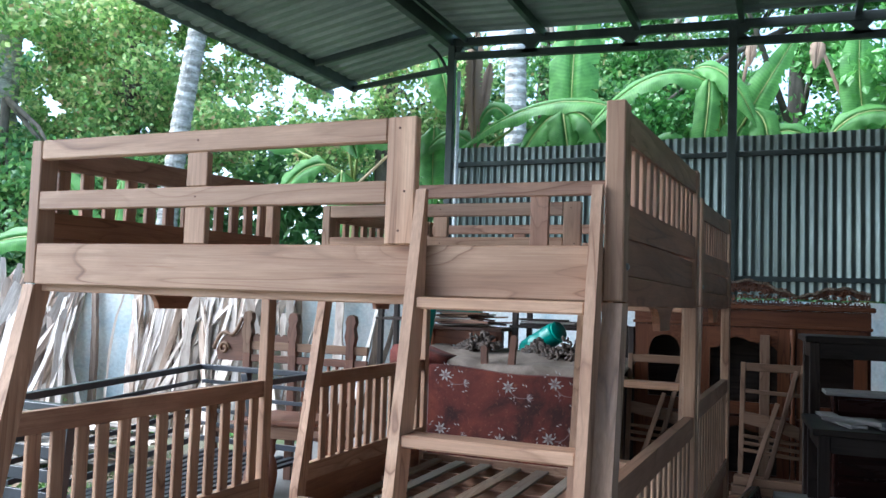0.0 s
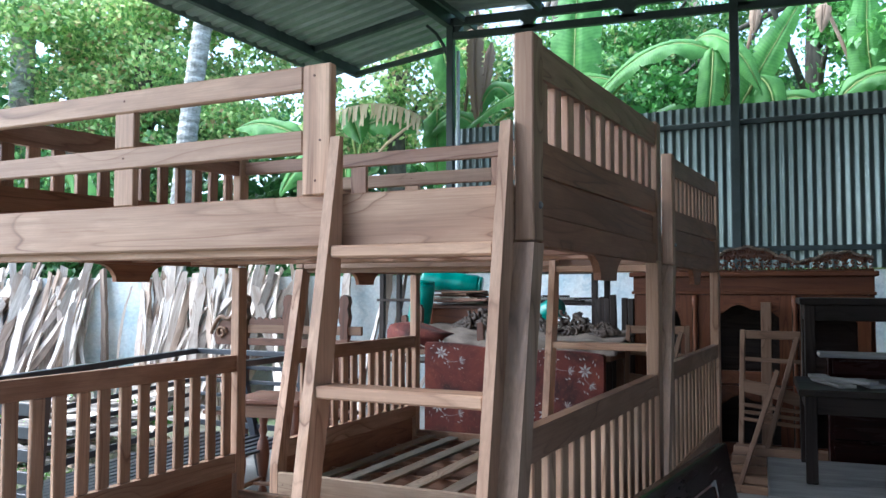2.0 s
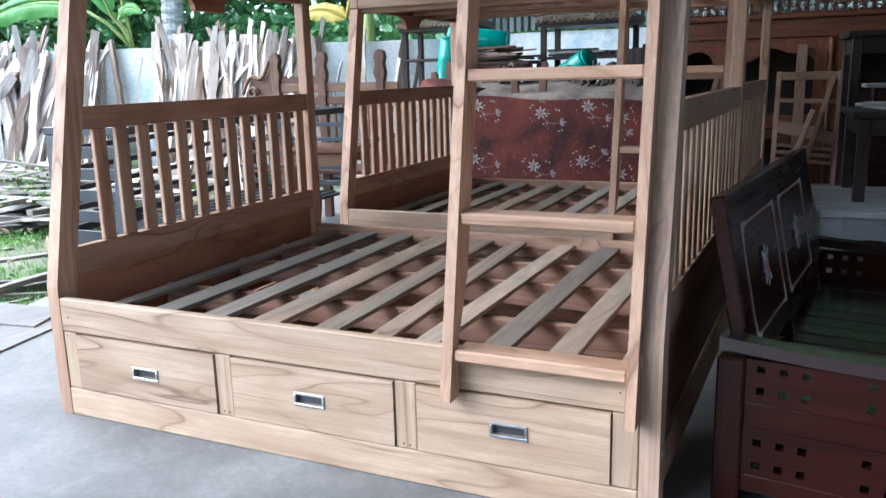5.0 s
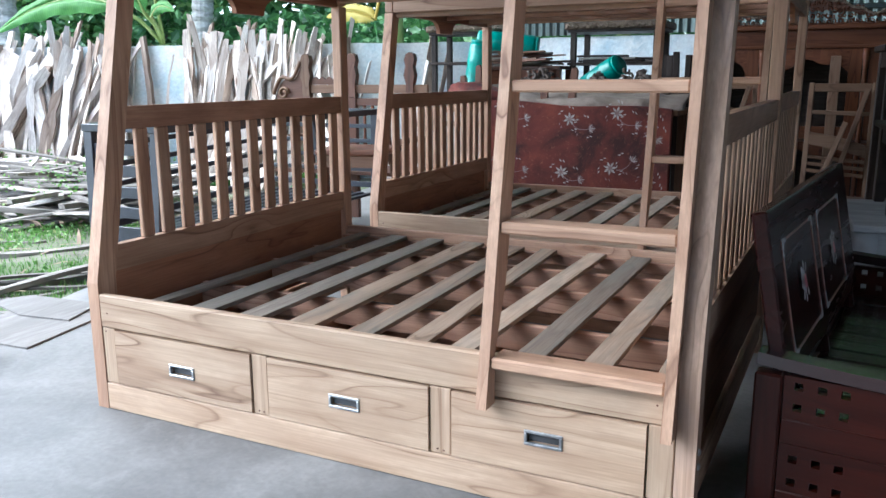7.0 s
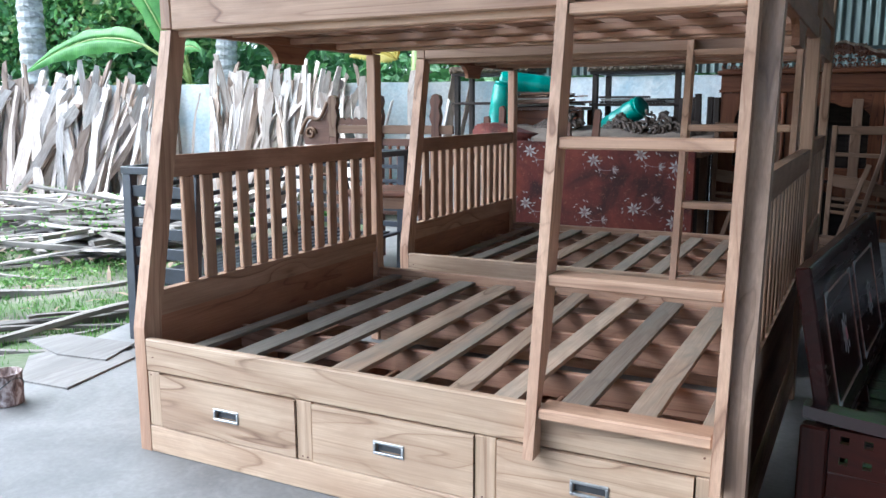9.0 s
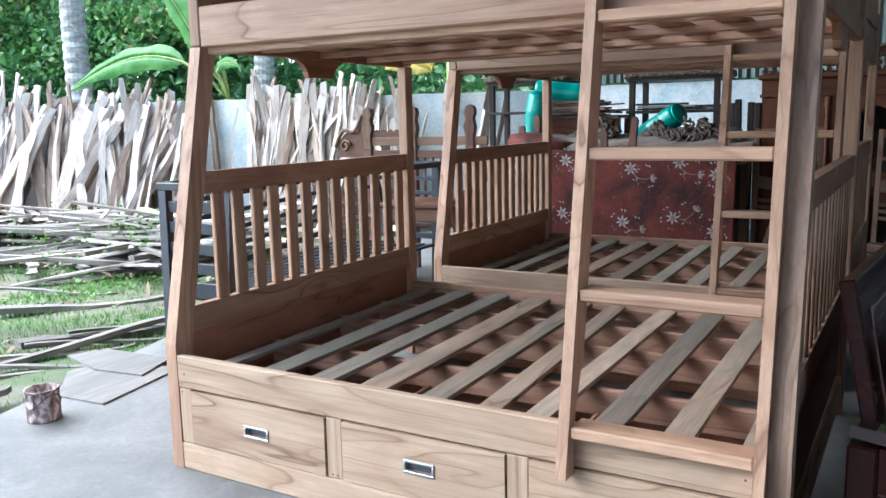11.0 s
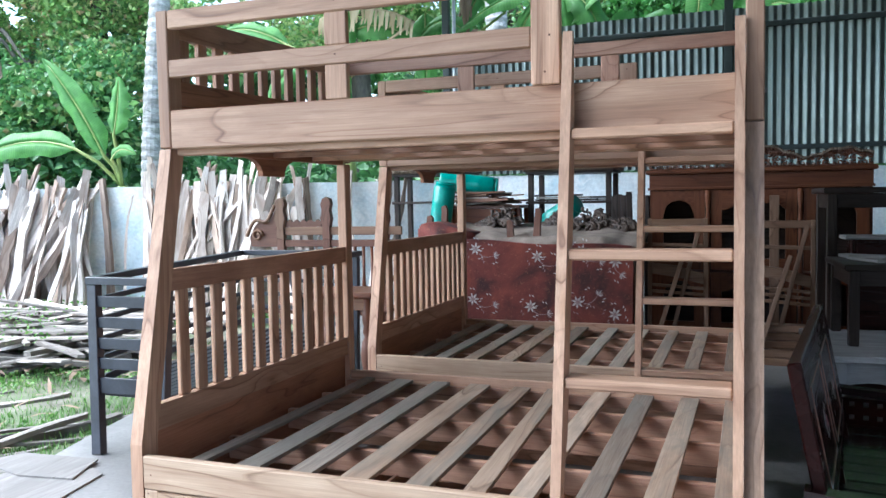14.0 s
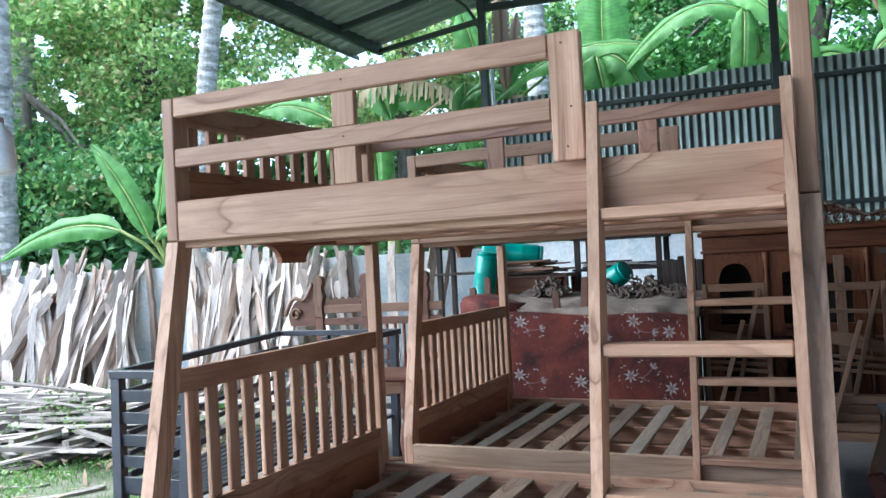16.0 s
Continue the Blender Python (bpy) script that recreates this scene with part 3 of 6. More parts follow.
part("ridge_beam", beam((-1.27, Y0, 4.69), (-1.27, 7.6, 4.69), 0.035, 0.07, flat=(1, 0, 0)), STEEL, roof)
for yy in (-2.65, -0.2, 2.25, 4.7, 7.15):
    part("rafter", beam((-3.42, yy, 4.56), (-1.49, yy, 4.88), 0.06, 0.08, flat=(0, 1, 0)), STEEL, roof)
for xx in (-0.3, 0.81, 1.92, 3.03, 4.14, 5.25):
    zp = 4.73 - 0.0356 * (xx + 1.5)
    part("purlin", beam((xx, Y2 if xx < 2 else -4.5, zp), (xx, 7.3, zp), 0.06, 0.1, flat=(1, 0, 0)), STEEL, roof)
part("outrigger", beam((-1.49, 7.25, 4.36), (-3.42, 8.22, 4.5), 0.06, 0.07, flat=(0, 0, 1)), STEEL, roof)
part("curved_brace", tube([(-1.51, 7.25, 4.29), (-1.57, 7.25, 4.43), (-1.66, 7.25, 4.57), (-1.79, 7.25, 4.69)], [0.021] * 4, 8), STEEL, roof, smooth=True)

# ---- bunk bed ----


def drop_bracket(x0, x1, yc, z):
    """A shaped drop under an end rail, scooped on both sides."""
    pts = [(yc - 0.19, z)]
    for i in range(6):
        a = i / 5 * math.pi / 2
        pts.append((yc - 0.19 + 0.1 * math.sin(a), z - 0.075 * (1 - math.cos(a))))
    for i in range(6):
        a = (1 - i / 5) * math.pi / 2
        pts.append((yc + 0.19 - 0.1 * math.sin(a), z - 0.075 * (1 - math.cos(a))))
    pts.append((yc + 0.19, z))
    return prism(pts, x0, x1, "x", along=0)


def bunk_bed(m, label, slats):
    """slats: front and rear place along the rail, and width, of each slat of the low bunk."""
    bed = thing("bunk_bed", m, label, "bunk bed", "bunk beds")
    LX0, LX1, RX0, RX1 = -0.05, 0.0, 1.98, 2.03
    RXB = RX0 + 0.033
    # the far end stands a little out of square
    skew = Matrix.Translation((RX0, 0.215, 0)) @ pose(0, 0, 0, 0, 0, -1.4) @ Matrix.Translation((-RX0, -0.215, 0))
    YF, YB = 0.215, 1.60
    # posts: the front ones lean back above the low frame
    for x0, x1 in ((LX0, LX1), (RX0, RX1)):
        part("front_post", prism([(0.0, 0.0), (0.075, 0.0), (0.085, 0.47), (YF + 0.075, 1.508), (YF, 1.508), (0.002, 0.46)], x0, x1), STAINED if x0 > 1 else TEAK, bed)
        part("upper_front_post", box(x0, x1, YF, YF + 0.075, 1.512, 2.02 if x0 > 1 else 2.012, 0.004), TEAK, bed)
        part("back_post", box(x0, x1, YB, YB + 0.065, 0.0, 1.505, 0.004), TEAK, bed)
        part("upper_back_post", box(x0, x1, YB, YB + 0.065, 1.509, 2.06, 0.004), TEAK, bed)
        if x0 > 1:
            for ob in bed.children:
                if ob.name.split(".")[0] in ("back_post", "upper_back_post") and ob.data.vertices[0].co.x > 1:
                    ob.data.transform(skew)
    # low front: rail, drawers, plinth
    part("front_rail", box(LX1 + 0.001, RX0 - 0.001, 0.0, 0.03, 0.306, 0.425, 0.005), PALETEAK, bed)
    part("plinth", box(LX1 + 0.001, RX0 - 0.001, 0.0, 0.03, 0.0, 0.1, 0.004), PALETEAK, bed)
    for x0, x1 in ((0.003, 0.06), (0.658, 0.719), (1.294, 1.36), (1.911, 1.977)):
        part("divider", box(x0, x1, 0.003, 0.03, 0.102, 0.304, 0.003), PALETEAK, bed)
    for x0, x1, hx, hz in ((0.064, 0.654, 0.365, 0.197), (0.723, 1.29, 1.007, 0.202), (1.364, 1.907, 1.636, 0.208)):
        bm = bmesh.new()
        # front board with an opening for the pull
        a0, a1, c0, c1 = hx - 0.046, hx + 0.046, hz - 0.014, hz + 0.014
        box(x0, a0, -0.002, 0.02, 0.105, 0.3, 0.0, bm)
        box(a1, x1, -0.002, 0.02, 0.105, 0.3, 0.0, bm)
        box(a0, a1, -0.002, 0.02, 0.105, c0, 0.0, bm)
        box(a0, a1, -0.002, 0.02, c1, 0.3, 0.0, bm)
        lay = grain_layer(bm)
        off = random.uniform(0, 9)
        for v in bm.verts:
            v[lay] = (v.co.x + off, v.co.z + off, v.co.y)
        dr = part("drawer", bm, PALETEAK, bed)
        bm = bmesh.new()
        for q in ((a0 - 0.008, a1 + 0.008, c1 - 0.001, c1 + 0.008), (a0 - 0.008, a1 + 0.008, c0 - 0.008, c0 + 0.001),
                  (a0 - 0.008, a0 + 0.001, c0 + 0.001, c1 - 0.001), (a1 - 0.001, a1 + 0.008, c0 + 0.001, c1 - 0.001)):
            box(q[0], q[1], -0.007, 0.004, q[2], q[3], 0.002, bm)
        box(a0, a1, 0.012, 0.014, c0, c1, 0.0, bm)
        part("pull_handle", bm, CHROME, dr, "chrome recessed pull")
        # near-black sheet over the plate: the recess's shade put into colour
        part("pull_shade", box(a0 + 0.002, a1 - 0.002, 0.0085, 0.0115, c0 + 0.002, c1 - 0.002, 0.0), VOID, dr, "dark sheet standing in for shade in the pull")
        bm = box(x0 + 0.02, x0 + 0.034, 0.021, 0.62, 0.11, 0.27, 0.002)
        box(x1 - 0.034, x1 - 0.02, 0.021, 0.62, 0.11, 0.27, 0.002, bm)
        box(x0 + 0.02, x1 - 0.02, 0.62, 0.634, 0.11, 0.27, 0.002, bm)
        part("drawer_tray", bm, REDTEAK, dr)
        part("drawer_bottom", box(x0 + 0.02, x1 - 0.02, 0.021, 0.62, 0.103, 0.109, 0.0), VOID, dr)
    # low back rail, bearers and slats
    part("back_rail", box(LX1 + 0.001, RXB - 0.001, YB + 0.01, YB + 0.04, 0.2, 0.4, 0.004), TEAK, bed)
    part("back_panel", box(LX1 + 0.001, RXB - 0.001, YB + 0.015, YB + 0.03, 0.0, 0.198, 0.002), REDTEAK, bed)
    for yy, z0, z1 in ((0.07, 0.31, 0.36), (0.52, 0.26, 0.352), (0.66, 0.12, 0.3), (0.98, 0.26, 0.352), (1.3, 0.2, 0.352), (YB - 0.03, 0.31, 0.36)):
        part("bearer", box(LX1 + 0.001, RX0 - 0.001, yy - 0.014, yy + 0.014, z0, z1, 0.003), REDTEAK, bed)
    for xf, xr, w in slats:
        bm = bmesh.new()
        block(bm, (w, 1.50, 0.017), Matrix.Translation(((xf + xr) / 2, 0.82, 0.372)) @ pose(0, 0, 0, 0, random.uniform(-1.2, 1.2), math.degrees((xf - xr) / 1.5)), 0.002)
        part("slat", bm, SLAT, bed, "greyed sawn slat")
    # low ends: rails, pickets, panel
    made = set(bed.children)
    for x0, x1 in ((LX0, LX1), (RX0, RX1)):
        xa, xb = x0 + 0.008, x1 - 0.008
        ya = lambda z: 0.085 + max(0.0, (z - 0.47)) * 0.2067
        part("end_top_rail", prism([(ya(0.985), 0.985), (YB - 0.001, 0.985), (YB - 0.001, 1.065), (ya(1.065), 1.065)], xa, xb, along=0), REDTEAK, bed)
        # Lighter than the panel below: the step's missing shadow is put into tone.
        part("end_low_rail", prism([(ya(0.49), 0.487), (YB - 0.001, 0.487), (YB - 0.001, 0.58), (ya(0.58), 0.58)], xa, xb, along=0), TEAK, bed)
        part("end_panel", box(xa + 0.012, xb - 0.018, 0.088, YB - 0.001, 0.17, 0.486, 0.002), SHADETEAK, bed)
        part("end_foot_rail", box(xa, xb, 0.08, YB - 0.001, 0.06, 0.168, 0.003), TEAK, bed)
        xm = (xa + xb) / 2
        for i in range(13):
            yl = 0.274 + i * 0.1057 + random.uniform(-0.004, 0.004)
            part("picket", beam((xm, yl, 0.581), (xm, yl + random.uniform(-0.005, 0.005), 0.984), 0.022, 0.057, flat=(1, 0, 0), bevel=0.004), TEAK, bed)
        # upper end
        ua, ub = YF + 0.076, YB - 0.001
        rise = lambda z, up, y: z + up * (y - ua) / (ub - ua)
        part("upper_end_rail", prism([(ua, 1.922), (ub, 1.965), (ub, 2.05), (ua, 2.008)], xa, xb, along=0), REDTEAK, bed)
        part("upper_end_mid_rail", prism([(ua, 1.676), (ub, 1.698), (ub, 1.786), (ua, 1.764)], xa, xb, along=0), SHADETEAK, bed)
        part("upper_end_panel", box(xa + 0.012, xb - 0.01, YF + 0.076, YB - 0.001, 1.58, 1.686, 0.002), SHADETEAK, bed)
        part("upper_end_low_rail", box(xa, xb, YF + 0.076, YB - 0.001, 1.50, 1.578, 0.003), SHADETEAK, bed)
        part("end_bracket", drop_bracket(xm - 0.012, xm + 0.012, 0.93, 1.499), SHADETEAK, bed)
        for i in range(12):
            yy = 0.335 + i * 0.109
            part("upper_picket", box(xm - 0.011, xm + 0.011, yy - 0.026, yy + 0.026, rise(1.764, 0.022, yy), rise(1.922, 0.043, yy), 0.003), REDTEAK, bed)
    for ob in set(bed.children) - made:
        if ob.data.vertices[0].co.x > 1:
            ob.data.transform(skew)
    # upper frame
    part("upper_front_rail", box(LX1 + 0.001, RX0 - 0.001, YF, YF + 0.03, 1.508, 1.65, 0.005), TEAK, bed)
    part("upper_back_rail", box(LX1 + 0.001, RXB - 0.001, YB + 0.02, YB + 0.05, 1.53, 1.65, 0.005), TEAK, bed)
    part("upper_front_ledge", box(LX1 + 0.001, RX0 - 0.001, YF + 0.031, YF + 0.075, 1.485, 1.53, 0.004), TEAK, bed)
    part("upper_back_ledge", box(LX1 + 0.001, RXB - 0.001, YB - 0.03, YB + 0.019, 1.516, 1.53, 0.004), TEAK, bed)
    for yy in (0.55, 0.92, 1.27):
        part("upper_bearer", box(LX1 + 0.001, RX0 - 0.001, yy - 0.016, yy + 0.016, 1.506, 1.53, 0.003), REDTEAK, bed)
    for i in range(10):
        xc = 0.07 + i * 0.204 + random.uniform(-0.01, 0.01)
        part("upper_slat", box(xc - 0.045, xc + 0.045, YF + 0.032, YB + 0.018, 1.531, 1.549, 0.003), REDTEAK, bed)
    # guard rails, front and back
    part("guard_top_rail", box(LX1 + 0.001, 1.36, YF, YF + 0.028, 1.943, 2.012, 0.005), TEAK, bed)
    part("guard_mid_rail", box(LX1 + 0.001, 1.36, YF, YF + 0.028, 1.768, 1.832, 0.004), TEAK, bed)
    part("guard_end_post", box(1.361, 1.452, YF - 0.002, YF + 0.03, 1.651, 2.012, 0.004), TEAK, bed)
    for z0, z1 in ((1.651, 1.767), (1.833, 1.942)):
        part("guard_stile", box(0.645, 0.727, YF + 0.002, YF + 0.028, z0, z1, 0.003), TEAK, bed)
    part("back_guard_top_rail", box(LX1 + 0.001, RXB - 0.001, YB + 0.03, YB + 0.056, 1.972, 2.036, 0.005), REDTEAK, bed)
    for xc in (0.672, 1.388):
        part("back_guard_stile", box(xc - 0.042, xc + 0.042, YB + 0.032, YB + 0.054, 1.651, 1.971, 0.003), REDTEAK, bed)
    # ladder, leaning with the posts
    lad = lambda z: -0.065 + (z - 0.29) * 0.172
    for x0, x1 in ((1.465, 1.495), (1.952, 1.979)):
        part("ladder_rail", prism([(lad(0.29), 0.29), (min(lad(0.29) + 0.082, -0.002), 0.29), (-0.002, 0.43), (0.075, 0.62), (lad(1.35) + 0.082, 1.35), (YF - 0.003, 1.56), (YF - 0.003, 1.802), (lad(1.80), 1.802)], x0, x1), TEAK, bed)
    for zt in (0.43, 0.787, 1.153, 1.508):
        y0 = lad(zt) + 0.004
        part("rung", box(1.496, 1.951, y0, min(y0 + 0.085, YF - 0.003 if zt > 1.4 else 9), zt - 0.032, zt, 0.005), TEAK, bed)
    # wooden pegs at the joints
    for x, z in ((0.68, 0.115), (0.699, 0.114), (1.318, 0.116), (1.338, 0.114), (0.02, 0.292), (0.036, 0.36), (1.93, 0.36)):
        part("peg", lathe([(0.003, 0.0), (0.003, 0.0015), (0.0015, 0.002)], 8, None, pose(x, 0.003 if z < 0.3 else 0.0, z, 90, 0, 0)), CARVED, bed)
    for x, z in ((0.686, 1.98), (0.686, 1.8), (1.4, 1.98), (1.42, 1.8), (1.405, 1.69)):
        part("peg", lathe([(0.0035, 0.0), (0.0035, 0.0015), (0.002, 0.002)], 8, None, pose(x, YF - (0.002 if x > 1 else 0), z, 90, 0, 0)), CARVED, bed)
    # bolt heads on the posts
    for x, y, z in ((2.03, 0.26, 1.60), (2.03, 1.63, 1.60), (2.03, 0.035, 0.24), (2.03, 0.035, 0.2)):
        part("bolt_head", lathe([(0.009, 0.0), (0.009, 0.004), (0.005, 0.007)], 10, None, Matrix.Translation((x, y, z)) @ pose(0, 0, 0, 0, 90, 0)), CHROME, bed, "steel bolt head")
    return bed


bunk_bed(pose(0, 0, 0), "unvarnished teak bunk bed with drawers, ladder and wide lower bunk",
         ((0.125, 0.137, 0.055), (0.339, 0.337, 0.092), (0.55, 0.54, 0.092), (0.757, 0.747, 0.105), (0.985, 0.964, 0.086), (1.182, 1.128, 0.075), (1.332, 1.356, 0.08), (1.536, 1.552, 0.086), (1.731, 1.755, 0.082), (1.93, 1.94, 0.07)))
bunk_bed(pose(0, 1.928, 0), "unvarnished teak bunk bed standing close behind another",
         ((0.159, 0.14, 0.07), (0.306, 0.31, 0.075), (0.49, 0.5, 0.085), (0.703, 0.71, 0.085), (0.92, 0.9, 0.09), (1.138, 1.12, 0.075), (1.326, 1.33, 0.08), (1.53, 1.535, 0.07), (1.72, 1.725, 0.075), (1.92, 1.93, 0.07)))

# ---- dark red day bed beside the bunk bed ----


def square_holes(bm, x0, x1, y0, y1, z0, z1, cols, rows, s):
    """A board in the x-z plane with square holes, made of strips."""
    xs = sorted(cols)
    zs = sorted(rows)
    zc = [z0] + [q for z in zs for q in (z - s / 2, z + s / 2)] + [z1]
    for i in range(0, len(zc) - 1):
        if i % 2 == 0:
            box(x0, x1, y0, y1, zc[i], zc[i + 1], 0.0, bm)
        else:
            xc = [x0] + [q for x in xs for q in (x - s / 2, x + s / 2)] + [x1]
            for j in range(0, len(xc) - 1, 2):
                box(xc[j], xc[j + 1], y0, y1, zc[i], zc[i + 1], 0.0, bm)
    lay = grain_layer(bm)
    for v in bm.verts:
        v[lay] = (v.co.x, v.co.z, v.co.y)
    return bm


sofa = thing("day_bed", pose(2.135, 0.2, 0, 0, 0, -7.3), "glossy dark red day bed with inlaid back and pierced arms", "day bed")
W, L = 0.86, 1.43
for yy in (0.0, L):
    arm = part("arm_frame", box(0.0, 0.07, yy, yy + 0.05, 0.0, 0.414, 0.006), VARNISH, sofa)
    part("arm_post", box(W - 0.07, W, yy, yy + 0.05, 0.0, 0.414, 0.006), VARNISH, sofa)
    top = []
    for i in range(13):
        u = i / 12
        top.append((0.004 + u * (W + 0.006), 0.447 + 0.02 * (2 * u - 1) ** 2))
    low = [(x, z - 0.032) for x, z in top][::-1]
    part("arm_top", prism(top + low, yy + 0.002, yy + 0.068, "y", along=0), GLOSSSEAT, sofa, "polished arm top")
    cols = [0.107, 0.162, 0.215, 0.36, 0.413, 0.645, 0.698, 0.751]
    part("pierced_board", square_holes(bmesh.new(), 0.071, W - 0.071, yy + 0.012, yy + 0.034, 0.2985, 0.414, cols, [0.332, 0.389], 0.021), VARNISH, sofa)
    part("arm_board", box(0.071, W - 0.071, yy + 0.008, yy + 0.03, 0.2305, 0.298, 0.003), VARNISH, sofa)
    part("pierced_board", square_holes(bmesh.new(), 0.071, W - 0.071, yy + 0.012, yy + 0.034, 0.0985, 0.23, cols, [0.126, 0.19], 0.021), VARNISH, sofa)
    part("foot_board", box(0.071, W - 0.071, yy + 0.008, yy + 0.03, 0.05, 0.098, 0.003), VARNISH, sofa)
# seat
for i in range(13):
    y0 = 0.056 + i * 0.105
    part("seat_slat", block(bmesh.new(), (W - 0.14, 0.099, 0.018), Matrix.Translation((W / 2, y0 + 0.05, 0.284)) @ pose(0, 0, 0, random.uniform(-1.5, 1.5), random.uniform(-0.6, 0.6), 0), 0.006), GLOSSSEAT, sofa, "polished seat slat")
part("front_rail", box(W - 0.06, W - 0.02, 0.051, L - 0.001, 0.16, 0.273, 0.004), VARNISH, sofa)
part("rear_rail", box(0.02, 0.06, 0.051, L - 0.001, 0.16, 0.273, 0.004), VARNISH, sofa)
# leaning back with two inlaid panels
bk = pose(0.065, 0.039, 0.35, 0, -11.2, 0)
bm = bmesh.new()
BL = 1.375
block(bm, (0.04, BL, 0.48), bk @ Matrix.Translation((0, BL / 2, 0.24)), 0.005)
back_rest = part("backrest", bm, INLAYED, sofa, "near-black lacquered back")
for leg in (0.1, 0.6, 1.2):
    part("back_support", beam(bk @ Vector((0, leg, 0.0)), Vector((0.075, 0.04 + leg, 0.294)), 0.03, 0.05, flat=(0, 1, 0)), INLAYED, sofa)


def inlay_line(pts, r, mat, name):
    bm = bmesh.new()
    for a, b in zip(pts, pts[1:]):
        beam(bk @ Vector(a), bk @ Vector(b), 0.003, r * 2, bm, 0.0, flat=bk.to_3x3() @ Vector((1, 0, 0)))
    return part(name, bm, mat, back_rest)


def petal(bm, c, ang, ln, wd, x):
    vs = []
    for u, v in ((0, 0), (0.4, 0.5), (0.75, 0.42), (1, 0), (0.75, -0.42), (0.4, -0.5)):
        p = (u * ln, v * wd)
        vs.append(bm.verts.new(bk @ Vector((x, c[0] + p[0] * math.cos(ang) - p[1] * math.sin(ang), c[1] + p[0] * math.sin(ang) + p[1] * math.cos(ang)))))
    bm.faces.new(vs)


for y0, y1 in ((0.115, 0.56), (0.66, 1.12)):
    z0, z1 = 0.075, 0.382
    xf = 0.0215
    inlay_line([(xf, y0, z0), (xf, y1, z0), (xf, y1, z1), (xf, y0, z1), (xf, y0, z0)], 0.003, COPPER, "line_inlay")
    for cy, cz in ((y0, z0), (y1, z0), (y1, z1), (y0, z1)):
        bm = bmesh.new()
        grain_layer(bm)
        sy, sz = (1 if cy == y0 else -1), (1 if cz == z0 else -1)
        # an angle with scalloped arms
        arm = [(-0.008, -0.008), (0.018, -0.009), (0.028, -0.005), (0.04, -0.009), (0.056, 0.0), (0.04, 0.008), (0.028, 0.005), (0.013, 0.013)]
        arm += [(v, u) for u, v in arm[:0:-1]]
        vs = [bm.verts.new(bk @ Vector((0.0235, cy + sy * u, cz + sz * v))) for u, v in arm]
        bm.faces.new(vs if sy * sz < 0 else vs[::-1])
        part("corner_inlay", bm, PEARL, back_rest)
    c = ((y0 + y1) / 2, (z0 + z1) / 2)
    petals = [(c, k * math.pi / 4 + 0.3, 0.044, 0.022, 0.0232 + 0.0002 * k, PEARL) for k in range(8)]
    for k, s in ((0, 1), (1, -1)):
        for j in range(3):
            petals.append(((c[0] + 0.02 * (j - 1), c[1] + s * (0.03 - 0.008 * abs(j - 1))), s * (math.pi / 2 - 0.6 * (j - 1)), 0.034, 0.02, 0.0252 + 0.0003 * (j + 3 * k), PEARL))
    petals += [(c, k * math.pi / 3, 0.022, 0.02, 0.0275 + 0.0003 * k, ROSE) for k in range(6)]
    for at, ang, ln, wd, x, mat in petals:
        bm = bmesh.new()
        grain_layer(bm)
        petal(bm, at, ang, ln, wd, x)
        part("petal_inlay", bm, mat, back_rest, "pearl petal" if mat == PEARL else "pink petal")

# ---- stacked tables ----


def table(name, m, label, w, d, h, top, leg, mat, apron=0.08, carved=False, over=0.03):
    t = thing(name, m, label, "table")
    part("tabletop", box(0, w, 0, d, h - top, h, 0.006), mat, t)
    for x in (over, w - over - leg):
        for y in (over, d - over - leg):
            if carved:
                part("leg", lathe([(leg * 0.35, 0), (leg * 0.6, 0.02), (leg * 0.4, 0.07), (leg * 0.62, h * 0.45), (leg * 0.8, h * 0.75), (leg * 0.75, h - top - 0.001)], 12, None, Matrix.Translation((x + leg / 2, y + leg / 2, 0))), mat, t, smooth=True)
            else:
                part("leg", box(x, x + leg, y, y + leg, 0, h - top - 0.001, 0.004), mat, t)
    for y in (over + 0.008, d - over - 0.03):
        if carved:
            pts = [(over + leg, h - top - 0.001)]
            n = 16
            for i in range(n + 1):
                u = i / n
                pts.append((over + leg + u * (w - 2 * over - 2 * leg), h - top - apron + 0.03 * abs(math.sin(u * math.pi * 3)) - 0.02 * math.sin(u * math.pi)))
            pts.append((w - over - leg, h - top - 0.001))
            part("carved_apron", prism(pts, y, y + 0.022, "y", along=0), mat, t)
        else:
            part("apron", box(over + leg, w - over - leg, y, y + 0.022, h - top - apron, h - top - 0.001, 0.003), mat, t)
    for x in (over + 0.008, w - over - 0.03):
        part("apron", box(x, x + 0.022, over + leg, d - over - leg, h - top - apron, h - top - 0.001, 0.003), mat, t)
    return t


table("low_table", pose(2.39, 2.52, 0, 0, 0, 4), "low grey limed wooden table with a scalloped apron", 1.15, 0.95, 0.43, 0.04, 0.08, GREYWOOD, 0.13, True)
table("side_table", pose(2.52, 2.8, 0.432, 0, 0, 4), "dark wooden side table standing on a low grey table", 0.85, 0.66, 0.47, 0.035, 0.055, DARKWOOD, 0.09)
for i, (bx, by, rz) in enumerate(((2.7, 2.9, 22), (2.84, 2.95, 16), (2.62, 3.12, 12))):
    bd = thing("offcut_board", pose(bx, by, 0.904 + 0.0 * i, 0, 0, rz), "pale planed board lying on a side table", "board", "boards on the table")
    part("board", box(0, 0.09, 0, 0.34, 0.0, 0.018, 0.003), GREYWOOD, bd)
bd = thing("offcut_board", pose(2.74, 2.98, 0.9235, 0, 0, 60), "pale planed board lying across others", "board", "boards on the table")
